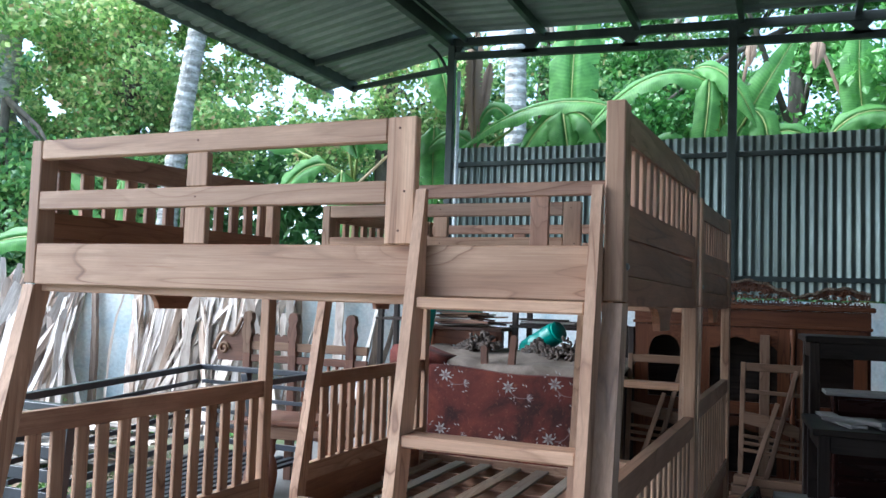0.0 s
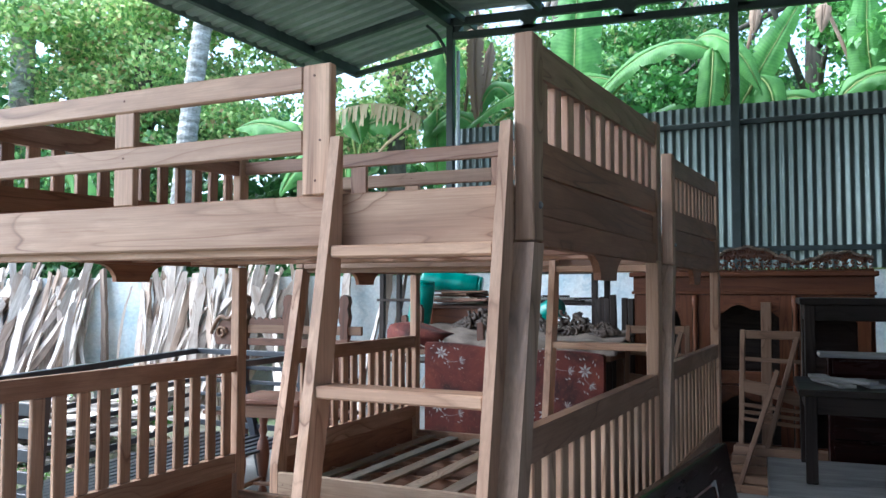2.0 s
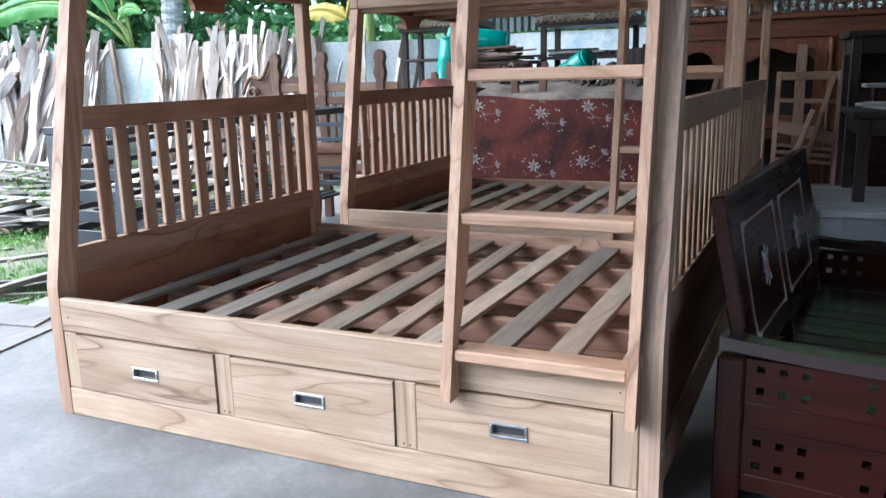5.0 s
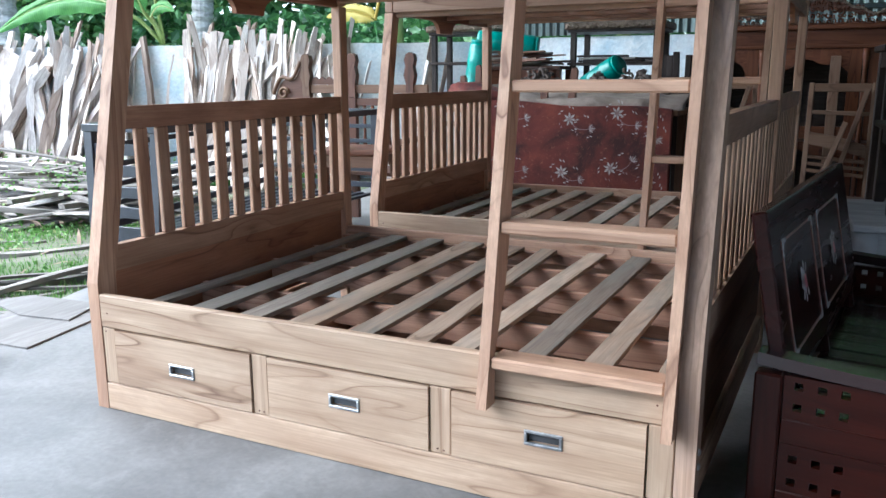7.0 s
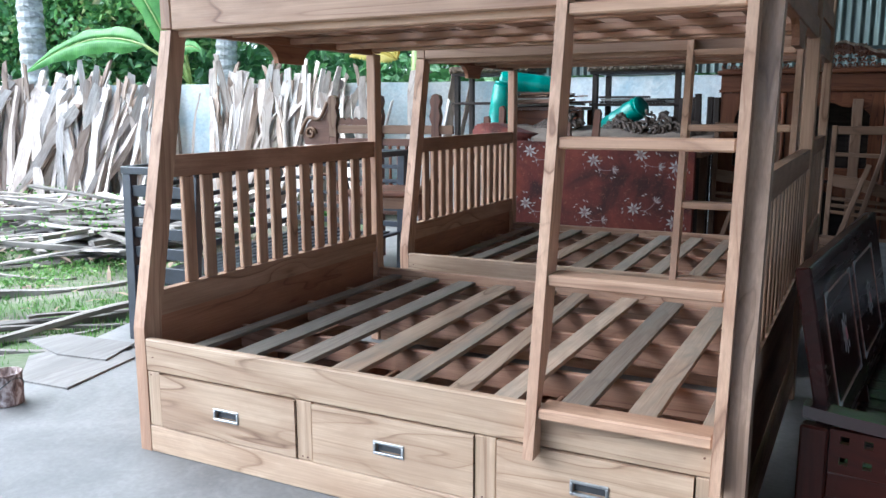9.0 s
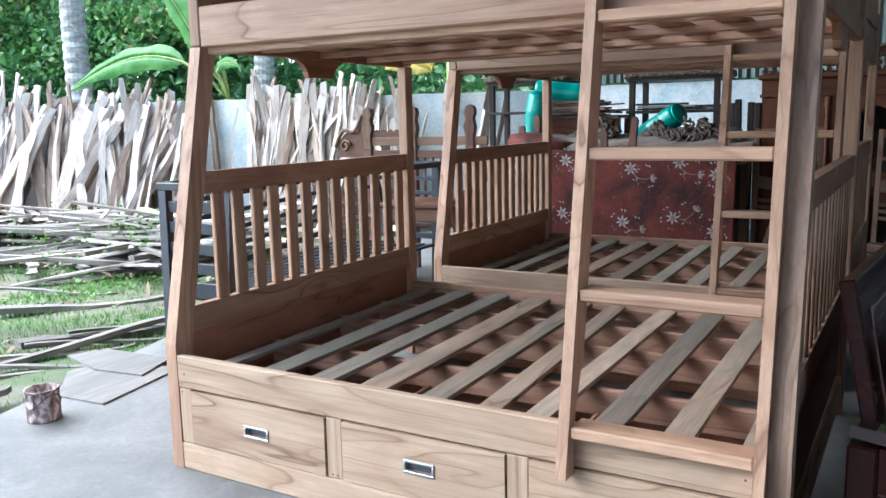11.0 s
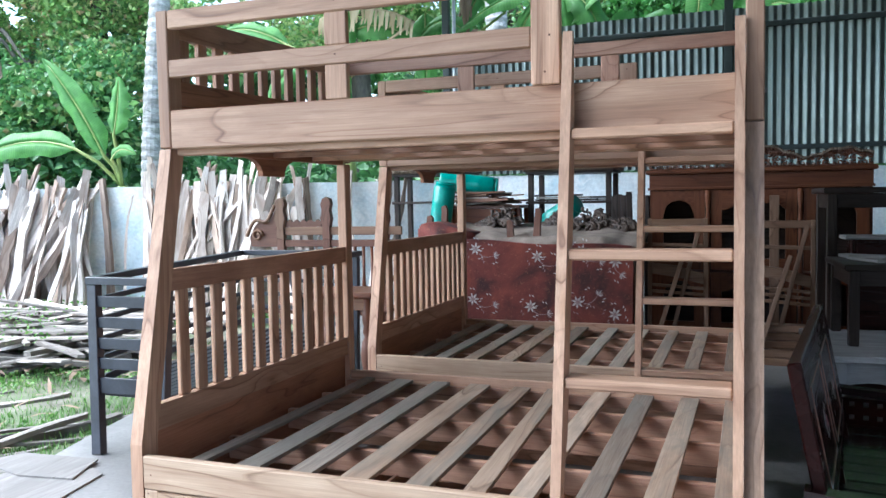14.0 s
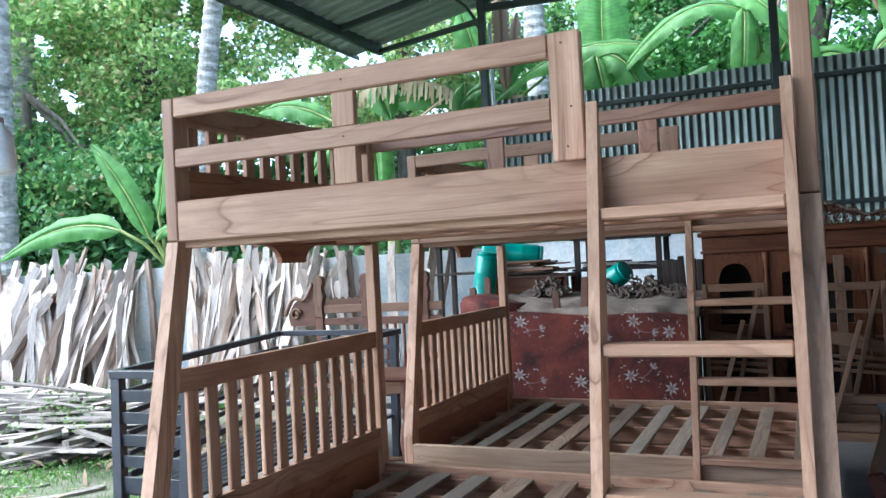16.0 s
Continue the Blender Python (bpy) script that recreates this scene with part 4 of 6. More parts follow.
part("board", box(0, 0.08, -0.12, 0.2, 0.0, 0.018, 0.003), GREYWOOD, bd)

table("tall_table", pose(2.5, 3.86, 0, 0, 0, 4), "tall black wooden table with a polished top", 0.95, 0.55, 1.345, 0.04, 0.06, DARKWOOD, 0.1)
chest = thing("black_chest", pose(2.66, 3.62, 0, 0, 0, 4), "low black lacquered chest with horizontal drawers", "chest")
part("body", box(0, 0.9, 0.02, 0.22, 0.0, 1.0, 0.004), INLAYED, chest)
part("top", box(-0.05, 0.95, -0.0, 0.23, 1.001, 1.025, 0.004), GREYWOOD, chest, "grey edge")
for i in range(4):
    part("drawer_front", box(0.02, 0.88, 0.004, 0.019, 0.06 + i * 0.235, 0.28 + i * 0.235, 0.004), INLAYED, chest)

# ---- carved cabinet ----


def arch_board(x0, x1, z0, z1, ox0, ox1, oz0, oz1, y0, y1, ogee=False):
    """A door board with an arched opening."""
    bm = bmesh.new()
    arc = []
    n = 10
    for i in range(n + 1):
        u = i / n
        x = ox0 + u * (ox1 - ox0)
        if ogee:
            z = oz1 - 0.09 * abs(2 * u - 1) ** 1.5 - 0.02 * math.sin(u * math.pi * 4)
        else:
            z = oz1 - 0.13 + 0.13 * math.sqrt(max(0.0, 1 - (2 * u - 1) ** 2))
        arc.append((x, z))
    prism([(x0, z0), (ox0, z0), (ox0, arc[0][1]), (ox0, z1), (x0, z1)], y0, y1, "y", bm)
    prism([(ox1, z0), (x1, z0), (x1, z1), (ox1, z1), (ox1, arc[-1][1])], y0, y1, "y", bm)
    prism([(ox0, z0), (ox1, z0), (ox1, oz0), (ox0, oz0)], y0, y1, "y", bm, 0)
    for a, b in zip(arc, arc[1:]):
        prism([(a[0], a[1]), (b[0], b[1]), (b[0], z1), (a[0], z1)], y0, y1, "y", bm, 0)
    return bm


cab = thing("carved_cabinet", pose(1.2, 5.15, 0), "brown carved display cabinet with arched openings and a pierced scroll crest", "cabinet")
CW, CD, CH = 1.78, 0.5, 1.5
part("side", box(0, 0.03, 0.03, CD, 0, CH, 0.003), CABINET, cab)
part("side", box(CW - 0.03, CW, 0.03, CD, 0, CH, 0.003), CABINET, cab)
# near-black behind the arches: the cabinet's inner shade put into its colour
part("back_board", box(0.03, CW - 0.03, CD - 0.02, CD, 0, CH, 0.0), DARKWOOD, cab)
part("shelf", box(0.03, CW - 0.03, 0.03, CD - 0.021, 0.6, 0.625, 0.003), CABINET, cab)
part("bottom", box(0.03, CW - 0.03, 0.03, CD - 0.021, 0.08, 0.11, 0.003), CABINET, cab)
part("cornice", box(-0.03, CW + 0.03, -0.03, CD, CH + 0.001, CH + 0.04, 0.008), CABINET, cab)
part("frieze", box(0.0, CW, 0.0, 0.029, 1.37, CH, 0.005), CABINET, cab)
part("moulding", box(-0.012, CW + 0.012, -0.012, -0.0005, 1.36, 1.385, 0.004), CABINET, cab)
part("plinth", box(0.0, CW, 0.0, 0.029, 0.0, 0.1, 0.004), CABINET, cab)
for x0, x1, ogee in ((0.03, 0.47, False), (0.52, 1.21, True), (1.26, 1.75, False)):
    w = x1 - x0
    part("door", arch_board(x0, x1, 0.66, 1.355, x0 + 0.09, x1 - 0.09, 0.76, 1.27, 0.004, 0.028, ogee), CABINET, cab)
    part("lower_door", arch_board(x0, x1, 0.11, 0.64, x0 + 0.09, x1 - 0.09, 0.2, 0.56, 0.004, 0.028, ogee), CABINET, cab)
for xc in (0.495, 1.235):
    part("pilaster", lathe([(0.022, 0.1), (0.022, 0.2), (0.014, 0.25), (0.02, 0.6), (0.024, 0.64), (0.014, 0.7), (0.02, 1.1), (0.015, 1.2), (0.026, 1.3), (0.024, 1.355)], 12, None, Matrix.Translation((xc, 0.0, 0))), CABINET, cab, smooth=True)
# crest: scrolls and leaves in pierced relief
crest_line = lambda u: 0.045 + 0.15 * max(math.exp(-((u - 0.5) / 0.17) ** 2), 0.62 * math.exp(-((u - 0.1) / 0.12) ** 2), 0.66 * math.exp(-((u - 0.88) / 0.14) ** 2))
bm = bmesh.new()
prev = None
for i in range(61):
    u = i / 60
    p = (0.0 + u * CW, 0.02, CH + 0.04 + crest_line(u) + 0.008 * math.sin(i * 1.3))
    if prev:
        beam(prev, p, 0.022, 0.03, bm, 0.004, flat=(0, 0, 1))
    prev = p
# pale rim colour holds both dust and the light on its top edges
crest = part("crest", bm, DUSTY, cab, "pierced carved crest")
board = [(i / 40 * CW, CH + 0.062 + 0.45 * crest_line(i / 40) + 0.012 * math.sin(i * 2.1)) for i in range(41)] + [((1 - i / 40) * CW, CH + 0.045 + crest_line(1 - i / 40)) for i in range(41)]
part("crest_board", prism(board, 0.03, 0.042, "y", along=0), CARVED, crest)
part("crest_foot", box(0.0, CW, 0.026, 0.044, CH + 0.041, CH + 0.056, 0.002), CARVED, crest)
for i in range(46):
    u = (i + 0.5) / 46
    h = crest_line(u)
    nlev = 1 + int(h / 0.05)
    for j in range(nlev):
        c = Vector((u * CW + random.uniform(-0.008, 0.008), 0.02, CH + 0.055 + j * 0.045 + random.uniform(0, 0.012)))
        r = random.uniform(0.014, 0.022)
        a0 = random.uniform(0, 6.28)
        path = []
        for k in range(8):
            a = a0 + k * 0.75
            rr = r * (1 - 0.085 * k)
            path.append(c + Vector((rr * math.cos(a), 0.006 * math.sin(k), rr * math.sin(a))))
        part("scroll", tube(path, [0.008 - 0.0005 * k for k in range(8)], 6), CABINET, crest, smooth=True)

# ---- slatted frames leaning in front of the cabinet ----


def folding_frame(m, label, w, h, lean):
    f = thing("folding_chair", m, label, "folding chair", "chairs before the cabinet")
    for x in (0.0, w - 0.035):
        part("stile", beam((x + 0.0175, 0, 0.0), (x + 0.0175, lean, h), 0.035, 0.03), RAWFRAME, f)
    part("crossed_leg", beam((w * 0.3, -0.12, 0.0), (w - 0.06, lean - 0.05, h * 0.96), 0.034, 0.026), RAWFRAME, f)
    part("crossed_leg", beam((w * 0.05, -0.2, 0.0), (w * 0.6, lean * 0.5 - 0.06, h * 0.75), 0.034, 0.026), RAWFRAME, f)
    part("top_rail", beam((0.036, lean * 0.97, h * 0.97), (w - 0.036, lean * 0.97, h * 0.97), 0.06, 0.025, flat=(0, 0, 1)), RAWFRAME, f)
    part("back_slat", beam((0.036, lean * 0.8 - 0.005, h * 0.81), (w - 0.036, lean * 0.8 - 0.005, h * 0.8), 0.03, 0.018, flat=(0, 0, 1)), RAWFRAME, f)
    part("seat_board", prism([(0.036, h * 0.6), (w * 0.5, h * 0.57), (w - 0.036, h * 0.52), (w - 0.036, h * 0.6), (w * 0.5, h * 0.655), (0.036, h * 0.68)], lean * 0.6 - 0.05, lean * 0.6 - 0.03, "y", along=0), RAWFRAME, f)
    for u in (0.41, 0.455, 0.5):
        part("seat_slat", beam((0.036, lean * u - 0.03, h * u + 0.02), (w - 0.036, lean * u - 0.03, h * u - 0.01), 0.026, 0.018, flat=(0, 0, 1)), RAWFRAME, f)
    return f


folding_frame(pose(2.06, 4.55, 0, 0, 0, -3), "unfinished wooden folding chair leaning by a cabinet", 0.45, 1.1, 0.22)
folding_frame(pose(1.25, 4.5, 0, 0, 0, 5), "unfinished wooden folding chair leaning by a cabinet", 0.48, 1.12, 0.24)
for i in range(5):
    bd = thing("loose_board", pose(2.0 + 0.01 * i, 4.35 + 0.03 * i, 0.06 * i + 0.001, 0, 0, random.uniform(-6, 6)), "unfinished teak board in a low pile", "board", "boards before the cabinet")
    part("board", box(0, 0.62, 0, 0.12, 0.0, 0.055, 0.004), RAWFRAME, bd)
tallbd = thing("leaning_board", pose(2.2, 5.07, 0), "light teak board leaning upright on a cabinet", "board")
part("board", beam((0.03, -0.1, 0.0), (0.03, 0.04, 1.3), 0.075, 0.022), RAWFRAME, tallbd)

# ---- red upholstered sofa back with stored things ----
settee = thing("upholstered_sofa_back", pose(-0.05, 4.24, 0, 0, 0, 2.0), "dark red floral brocade sofa back, standing on the floor", "headboard")
SW = 1.215
pts = [(-0.24, 0.06), (SW, 0.06), (SW, 0.9)]
for i in range(13):
    u = i / 12
    pts.append((SW - u * (SW + 0.24), 0.915 + 0.05 * u + 0.012 * math.sin(u * 9)))
bm = prism(pts, 0.0, 0.07, "y", along=0)
bmesh.ops.bevel(bm, geom=[e for e in bm.edges], offset=0.012, segments=2, affect="EDGES")
brocade = part("padded_panel", bm, CLOTH, settee)
part("foot", box(-0.15, -0.07, 0.01, 0.06, 0.0, 0.062, 0.002), DARKWOOD, settee)
part("foot", box(SW - 0.17, SW - 0.09, 0.01, 0.06, 0.0, 0.062, 0.002), DARKWOOD, settee)


def star(x, z, spin, petals, ln, wd, y):
    """A flat flower head: petals meeting in a raised middle."""
    bm = bmesh.new()
    mid = bm.verts.new((x, y - 0.001, z))
    ring = []
    for k in range(petals):
        for u, r in ((0.0, 0.32), (0.22, 0.62), (0.5, 1.0), (0.78, 0.62)):
            a = spin + (k + u) * 2 * math.pi / petals
            ring.append(bm.verts.new((x + r * ln * math.cos(a), y, z + r * ln * math.sin(a))))
    for p, q in zip(ring, ring[1:] + ring[:1]):
        bm.faces.new((mid, p, q))
    return bm


def leaflet(x, z, ang, ln, wd, y):
    bm = bmesh.new()
    vs = []
    for u, v in ((0, 0), (0.35, 0.5), (0.75, 0.4), (1, 0), (0.75, -0.4), (0.35, -0.5)):
        vs.append(bm.verts.new((x + u * ln * math.cos(ang) - v * wd * math.sin(ang), y, z + u * ln * math.sin(ang) + v * wd * math.cos(ang))))
    bm.faces.new(vs)
    return bm


def ribbon(pts, half, y):
    """A curved flat stitch through points in the plane of the panel."""
    bm = bmesh.new()
    rows = []
    for i, (x, z) in enumerate(pts):
        a, b = pts[max(i - 1, 0)], pts[min(i + 1, len(pts) - 1)]
        d = Vector((b[0] - a[0], b[1] - a[1])).normalized()
        w = half * (1 - 0.6 * i / (len(pts) - 1))
        rows.append((bm.verts.new((x - d.y * w, y, z + d.x * w)), bm.verts.new((x + d.y * w, y, z - d.x * w))))
    for r0, r1 in zip(rows, rows[1:]):
        bm.faces.new((r0[0], r0[1], r1[1], r1[0]))
    return bm


def flower(x, z, spin, dx, dz):
    """A star with a curved stem to a fan of long petals, and pairs of small leaves round both."""
    head = part("embroidered_flower", star(x, z, spin, 7, 0.056, 0.03, -0.003), MOTIF, brocade, "pale silver embroidered flower")
    part("flower_middle", star(x, z, spin + 0.39, 7, 0.03, 0.014, -0.0045), GREYMOTIF, head, "mauve flower middle")
    bend = Vector((dz, -dx)) * 0.22
    run = [(x + dx * u + bend.x * math.sin(u * math.pi), z + dz * u + bend.y * math.sin(u * math.pi)) for u in np.linspace(0.25, 1, 9)]
    part("stem", ribbon(run, 0.0045, -0.003), GREYMOTIF, head, "mauve stem")
    way = math.atan2(run[-1][1] - run[-3][1], run[-1][0] - run[-3][0])
    for k in range(7):
        a = way + (k - 3) * 0.42
        part("leaflet", leaflet(x + dx, z + dz, a, 0.056 - 0.005 * abs(k - 3), 0.009, -0.004 - 0.0003 * k), MOTIF if k % 2 else GREYMOTIF, head)
    # pairs of small curled leaves round the star and round the fan
    for cx, cz, far in ((x, z, 0.082), (x + dx * 0.8, z + dz * 0.8, 0.075)):
        for k, a in enumerate((1.2, 2.3, 3.5, 4.9)):
            for bit in (-0.17, 0.17):
                px, pz = cx + far * math.cos(way + a + bit), cz + far * math.sin(way + a + bit)
                part("leaflet", leaflet(px, pz, way + a + 0.9, 0.026, 0.009, -0.0032 - 0.0003 * k), GREYMOTIF if k == 2 else MOTIF, head)


for fxz in ((-0.089, 0.892, 0.1, 0.16, -0.06), (0.44, 0.83, 0.3, 0.155, -0.075), (0.81, 0.879, 0.0, 0.14, -0.09), (-0.118, 0.464, 0.5, 0.18, -0.05), (0.38, 0.413, 0.2, 0.14, -0.06), (0.77, 0.457, 0.6, 0.165, 0.06),
            (1.076, 0.791, 0.2, 0.04, -0.1), (1.071, 0.364, 0.4, 0.03, -0.1)):
    flower(*fxz)

# red sofa arm beside the sofa back
arm2 = thing("red_sofa_arm", pose(-0.72, 4.36, 0.905), "dark red floral sofa arm, a padded wedge set on a work bench", "cushion")
bm = prism([(0.0, 0.0), (0.52, 0.0), (0.52, 0.11), (0.4, 0.135), (0.2, 0.2), (0.06, 0.21), (0.0, 0.17)], 0.0, 0.34, "y", along=0)
bmesh.ops.bevel(bm, geom=bm.edges[:], offset=0.02, segments=2, affect="EDGES")
part("padding", bm, CLOTH, arm2, smooth=True)

# bench behind the sofa back, covered with card, and carrying carved pieces
wb = thing("work_bench", pose(-0.92, 4.35, 0), "long plain work bench covered with creased brown card", "bench")
part("top", box(0, 2.12, 0, 0.78, 0.86, 0.9, 0.004), RAWFRAME, wb)
for x in (0.05, 1.0, 2.0):
    for y in (0.04, 0.68):
        part("leg", box(x, x + 0.06, y, y + 0.06, 0, 0.859, 0.004), RAWFRAME, wb)
cardv, cardf = [], []
for j in range(9):
    for i in range(61):
        u, v = i / 60, j / 8
        fold = 0.018 * abs(math.sin(u * 17 + v)) + 0.03 * noise.noise((u * 9, v * 3, 0))
        cardv.append((-0.6 + 1.84 * u, 4.345 + 0.02 * math.sin(u * 21) + 0.72 * v + 0.04 * noise.noise((u * 14, 0, 3)) * (1 - v), 0.938 + 0.035 * (1 - u) + 0.1 * v + fold - (0.05 if j == 0 else 0)))
for j in range(8):
    for i in range(60):
        cardf.append((j * 61 + i, j * 61 + i + 1, (j + 1) * 61 + i + 1, (j + 1) * 61 + i))
sheet = new("card_sheet", array_mesh("card_sheet", cardv, cardf, CARD, True))
sol = sheet.modifiers.new("thickness", "SOLIDIFY")
sol.thickness = 0.006
tagged(sheet, "creased sheet of brown card laid over a bench", "card")


def chair_back_post(m, h, label):
    p = thing("carved_post", m, label, "carved post", "posts on the bench")
    part("shaft", prism([(-0.03, 0.0), (0.03, 0.0), (0.026, h * 0.6), (0.03, h * 0.9), (0.012, h), (-0.022, h * 0.97), (-0.027, h * 0.6)], -0.022, 0.022, "y"), CARVED, p)


chair_back_post(pose(0.1, 4.5, 0.93, 0, -3, 0), 0.2, "dark wooden stump of a chair leg on a bench")
chair_back_post(pose(0.32, 4.52, 0.93, 0, 4, 0), 0.3, "dark wooden stump of a chair leg on a bench")
chair_back_post(pose(-0.76, 4.75, 0.9, 0, 3, 0), 0.27, "dark wooden stump of a chair leg on a bench")
chair_back_post(pose(-0.62, 4.8, 0.9, 0, 0, 0), 0.36, "dark wooden stump of a chair leg on a bench")


CARVEDARK = mottled("dusty_dark_carving", [(0.35, (0.03, 0.02, 0.015)), (0.65, (0.11, 0.075, 0.055))], 18.0, 0.7, 0.0, 0.5, 80)


def carved_lump(m, r, label, seed):
    """A carved ornament: a heap of curled leaves."""
    rr = random.Random(seed)
    bm = bmesh.new()
    for i in range(90):
        a = rr.uniform(0, 6.28)
        d = r * math.sqrt(rr.uniform(0.02, 1.0))
        c = Vector((d * math.cos(a) * 1.25, d * math.sin(a) * 0.45, (r - d) * rr.uniform(0.1, 1.0) + 0.012))
        path = [c + Vector((0.032 * math.cos(k * 0.9 + a) * (1 - k * 0.12), 0.01 * k * 0.2, 0.032 * math.sin(k * 0.9 + a) * (1 - k * 0.12) + 0.014)) for k in range(6)]
        tube(path, [0.017 - 0.0016 * k for k in range(6)], 6, bm)
    ob = new("carved_ornament", finish(bm, "carved_ornament", CARVEDARK, True))
    ob.matrix_basis = m
    return tagged(ob, label, "carving", "carvings on the bench")


carved_lump(pose(-0.12, 4.92, 1.06), 0.17, "brown carved wooden leaf ornament on a bench", 1)
carved_lump(pose(0.72, 4.9, 1.02), 0.21, "brown carved wooden leaf ornament on a bench", 2)
carved_lump(pose(0.4, 4.98, 1.05), 0.1, "small carved wooden leaf ornament on a bench", 3)
carved_lump(pose(1.0, 4.86, 1.02), 0.1, "small carved wooden leaf ornament on a bench", 4)
for i in range(6):
    bx = thing("dark_timber", pose(0.84 + 0.062 * i, 5.22 - 0.01 * i, 0.0, 0, random.uniform(-2, 2), random.uniform(-8, 8)), "dark timber post end standing by the wall", "timber", "dark posts by the wall")
    part("block", box(0, 0.05, 0, 0.05, 0, 1.33 + random.uniform(-0.05, 0.03), 0.006), DARKWOOD, bx)


def shelf_rack(m, w, d, h, levels, label):
    r = thing("shelf_rack", m, label, "rack", "racks by the wall")
    for x in (0, w - 0.05):
        for y in (0, d - 0.05):
            part("upright", box(x, x + 0.05, y, y + 0.05, 0, h - 0.026, 0.004), DARKWOOD, r)
    for z in levels:
        part("shelf_board", box(-0.02, w + 0.02, -0.02, d + 0.02, z - 0.025, z, 0.003), DARKWOOD, r)
    bm = bmesh.new()
    for i in range(60):
        x = i / 60 * (w + 0.06)
        tube([(x - 0.03, -0.03, h + 0.015), (x - 0.015, -0.042, h + 0.035 + 0.012 * math.sin(i * 1.7)), (x + 0.015, -0.035, h + 0.055), (x + 0.02, -0.03, h + 0.025)], [0.015, 0.017, 0.013, 0.009], 6, bm)
    box(-0.05, w + 0.05, -0.02, d + 0.03, h, h + 0.06, 0.008, bm)
    part("carved_top", bm, DUSTY, r, "dusty carved top")
    return r


shelf_rack(pose(-1.43, 5.48, 0), 0.78, 0.4, 1.585, (0.7, 1.3, 1.585), "dark open rack with a dusty carved top")
shelf_rack(pose(0.02, 5.42, 0), 0.8, 0.5, 1.57, (0.7, 1.28, 1.57), "dark open rack with a dusty carved top")
crate = thing("wooden_bench", pose(-0.72, 5.18, 0), "brown wooden bench loaded with thin offcuts", "bench")
part("top", box(0, 0.72, 0, 0.45, 1.22, 1.25, 0.004), CARVED, crate)
part("apron", box(0.03, 0.69, 0.02, 0.045, 1.08, 1.219, 0.004), CABINET, crate)
for x in (0.0, 0.66):
    for y in (0.02, 0.37):
        part("leg", box(x, x + 0.06, y, y + 0.06, 0, 1.219, 0.004), CABINET, crate)
for i in range(26):
    z = 1.252 + (i // 4) * 0.021
    st = thing("thin_offcut", pose(-0.72 + random.uniform(-0.05, 0.12), 5.2 + (i % 4) * 0.1, z, random.uniform(-4, 4), random.uniform(-3, 3), random.uniform(-24, 24)), "thin rough wooden offcut in a stack", "offcut", "offcuts on the bench")
    part("strip", box(0, random.uniform(0.45, 0.75) * (1 - 0.05 * (i // 4)), 0, 0.09, 0, 0.012 + random.uniform(0, 0.006), 0.002), (GREYPLANK, CARVED, RAWFRAME)[i % 3], st)
for i in range(7):
    st = thing("thin_offcut", pose(0.05 + random.uniform(0, 0.15), 5.44 + (i % 3) * 0.13, 1.283 + (i // 3) * 0.022, 0, 0, random.uniform(-6, 6)), "thin rough wooden offcut on a rack", "offcut", "offcuts on the rack")
    part("strip", box(0, random.uniform(0.45, 0.65), 0, 0.1, 0, 0.018, 0.003), GREYPLANK if i % 2 else DARKWOOD, st)


def drum(m, r, h, label):
    d = thing("plastic_drum", m, label, "drum", "teal drums")
    part("barrel", lathe([(r * 0.9, 0), (r, 0.03), (r, h * 0.3), (r * 1.04, h * 0.33), (r, h * 0.36), (r, h * 0.66), (r * 1.04, h * 0.69), (r, h * 0.72), (r, h - 0.03), (r * 0.88, h)], 28), TEAL, d, smooth=True)
    part("rim", lathe([(r * 0.9, h + 0.0005), (r * 0.93, h + 0.012), (r * 0.88, h + 0.02)], 28), TEAL, d, smooth=True)


drum(pose(-0.78, 5.03, 0.905, 0, 9, 0), 0.105, 0.56, "teal plastic drum standing tilted by a rack")
drum(pose(-0.86, 5.34, 1.5, 0, 97, 12), 0.095, 0.56, "teal plastic drum lying on a stack of offcuts")
drum(pose(0.2, 5.3, 1.05, 0, 62, -25), 0.1, 0.42, "teal plastic drum lying on a bench")

# ---- black frame bench beside the beds ----
bench = thing("black_bench", pose(-1.42, 1.13, 0, 0, 0, 0), "blue-black painted open bench frame with slatted ends", "bench")
BH = 0.93
# near end at the front, far end at the back; legs splay at the top
BX1 = 0.62


def bench_leg(x, y, dx, dy):
    part("leg", beam((x + dx, y + dy, 0), (x, y, BH - 0.041), 0.06, 0.05), BLACKPAINT, bench)


bench_leg(0.15, 0.0, 0.07, -0.085)
bench_leg(0.03, 2.16, 0.2, 0.04)
for yy in (0.0, 2.16):
    bench_leg(BX1, yy, -0.02, -0.06 if yy < 1 else 0.0)
part("top_rail", beam((0.12, -0.01, BH - 0.02), (BX1 + 0.03, -0.01, BH - 0.02), 0.04, 0.05, flat=(0, 0, 1)), BLACKPAINT, bench)
part("top_rail", beam((-0.42, 2.2, BH - 0.02), (BX1 + 0.03, 2.2, BH - 0.02), 0.04, 0.05, flat=(0, 0, 1)), BLACKPAINT, bench)
part("side_rail", beam((0.13, 0.02, BH - 0.02), (-0.42, 2.17, BH - 0.02), 0.04, 0.05, flat=(0, 0, 1)), BLACKPAINT, bench)
part("side_rail", beam((BX1 + 0.01, 0.02, BH - 0.02), (BX1 + 0.01, 2.17, BH - 0.02), 0.04, 0.05, flat=(0, 0, 1)), BLACKPAINT, bench)
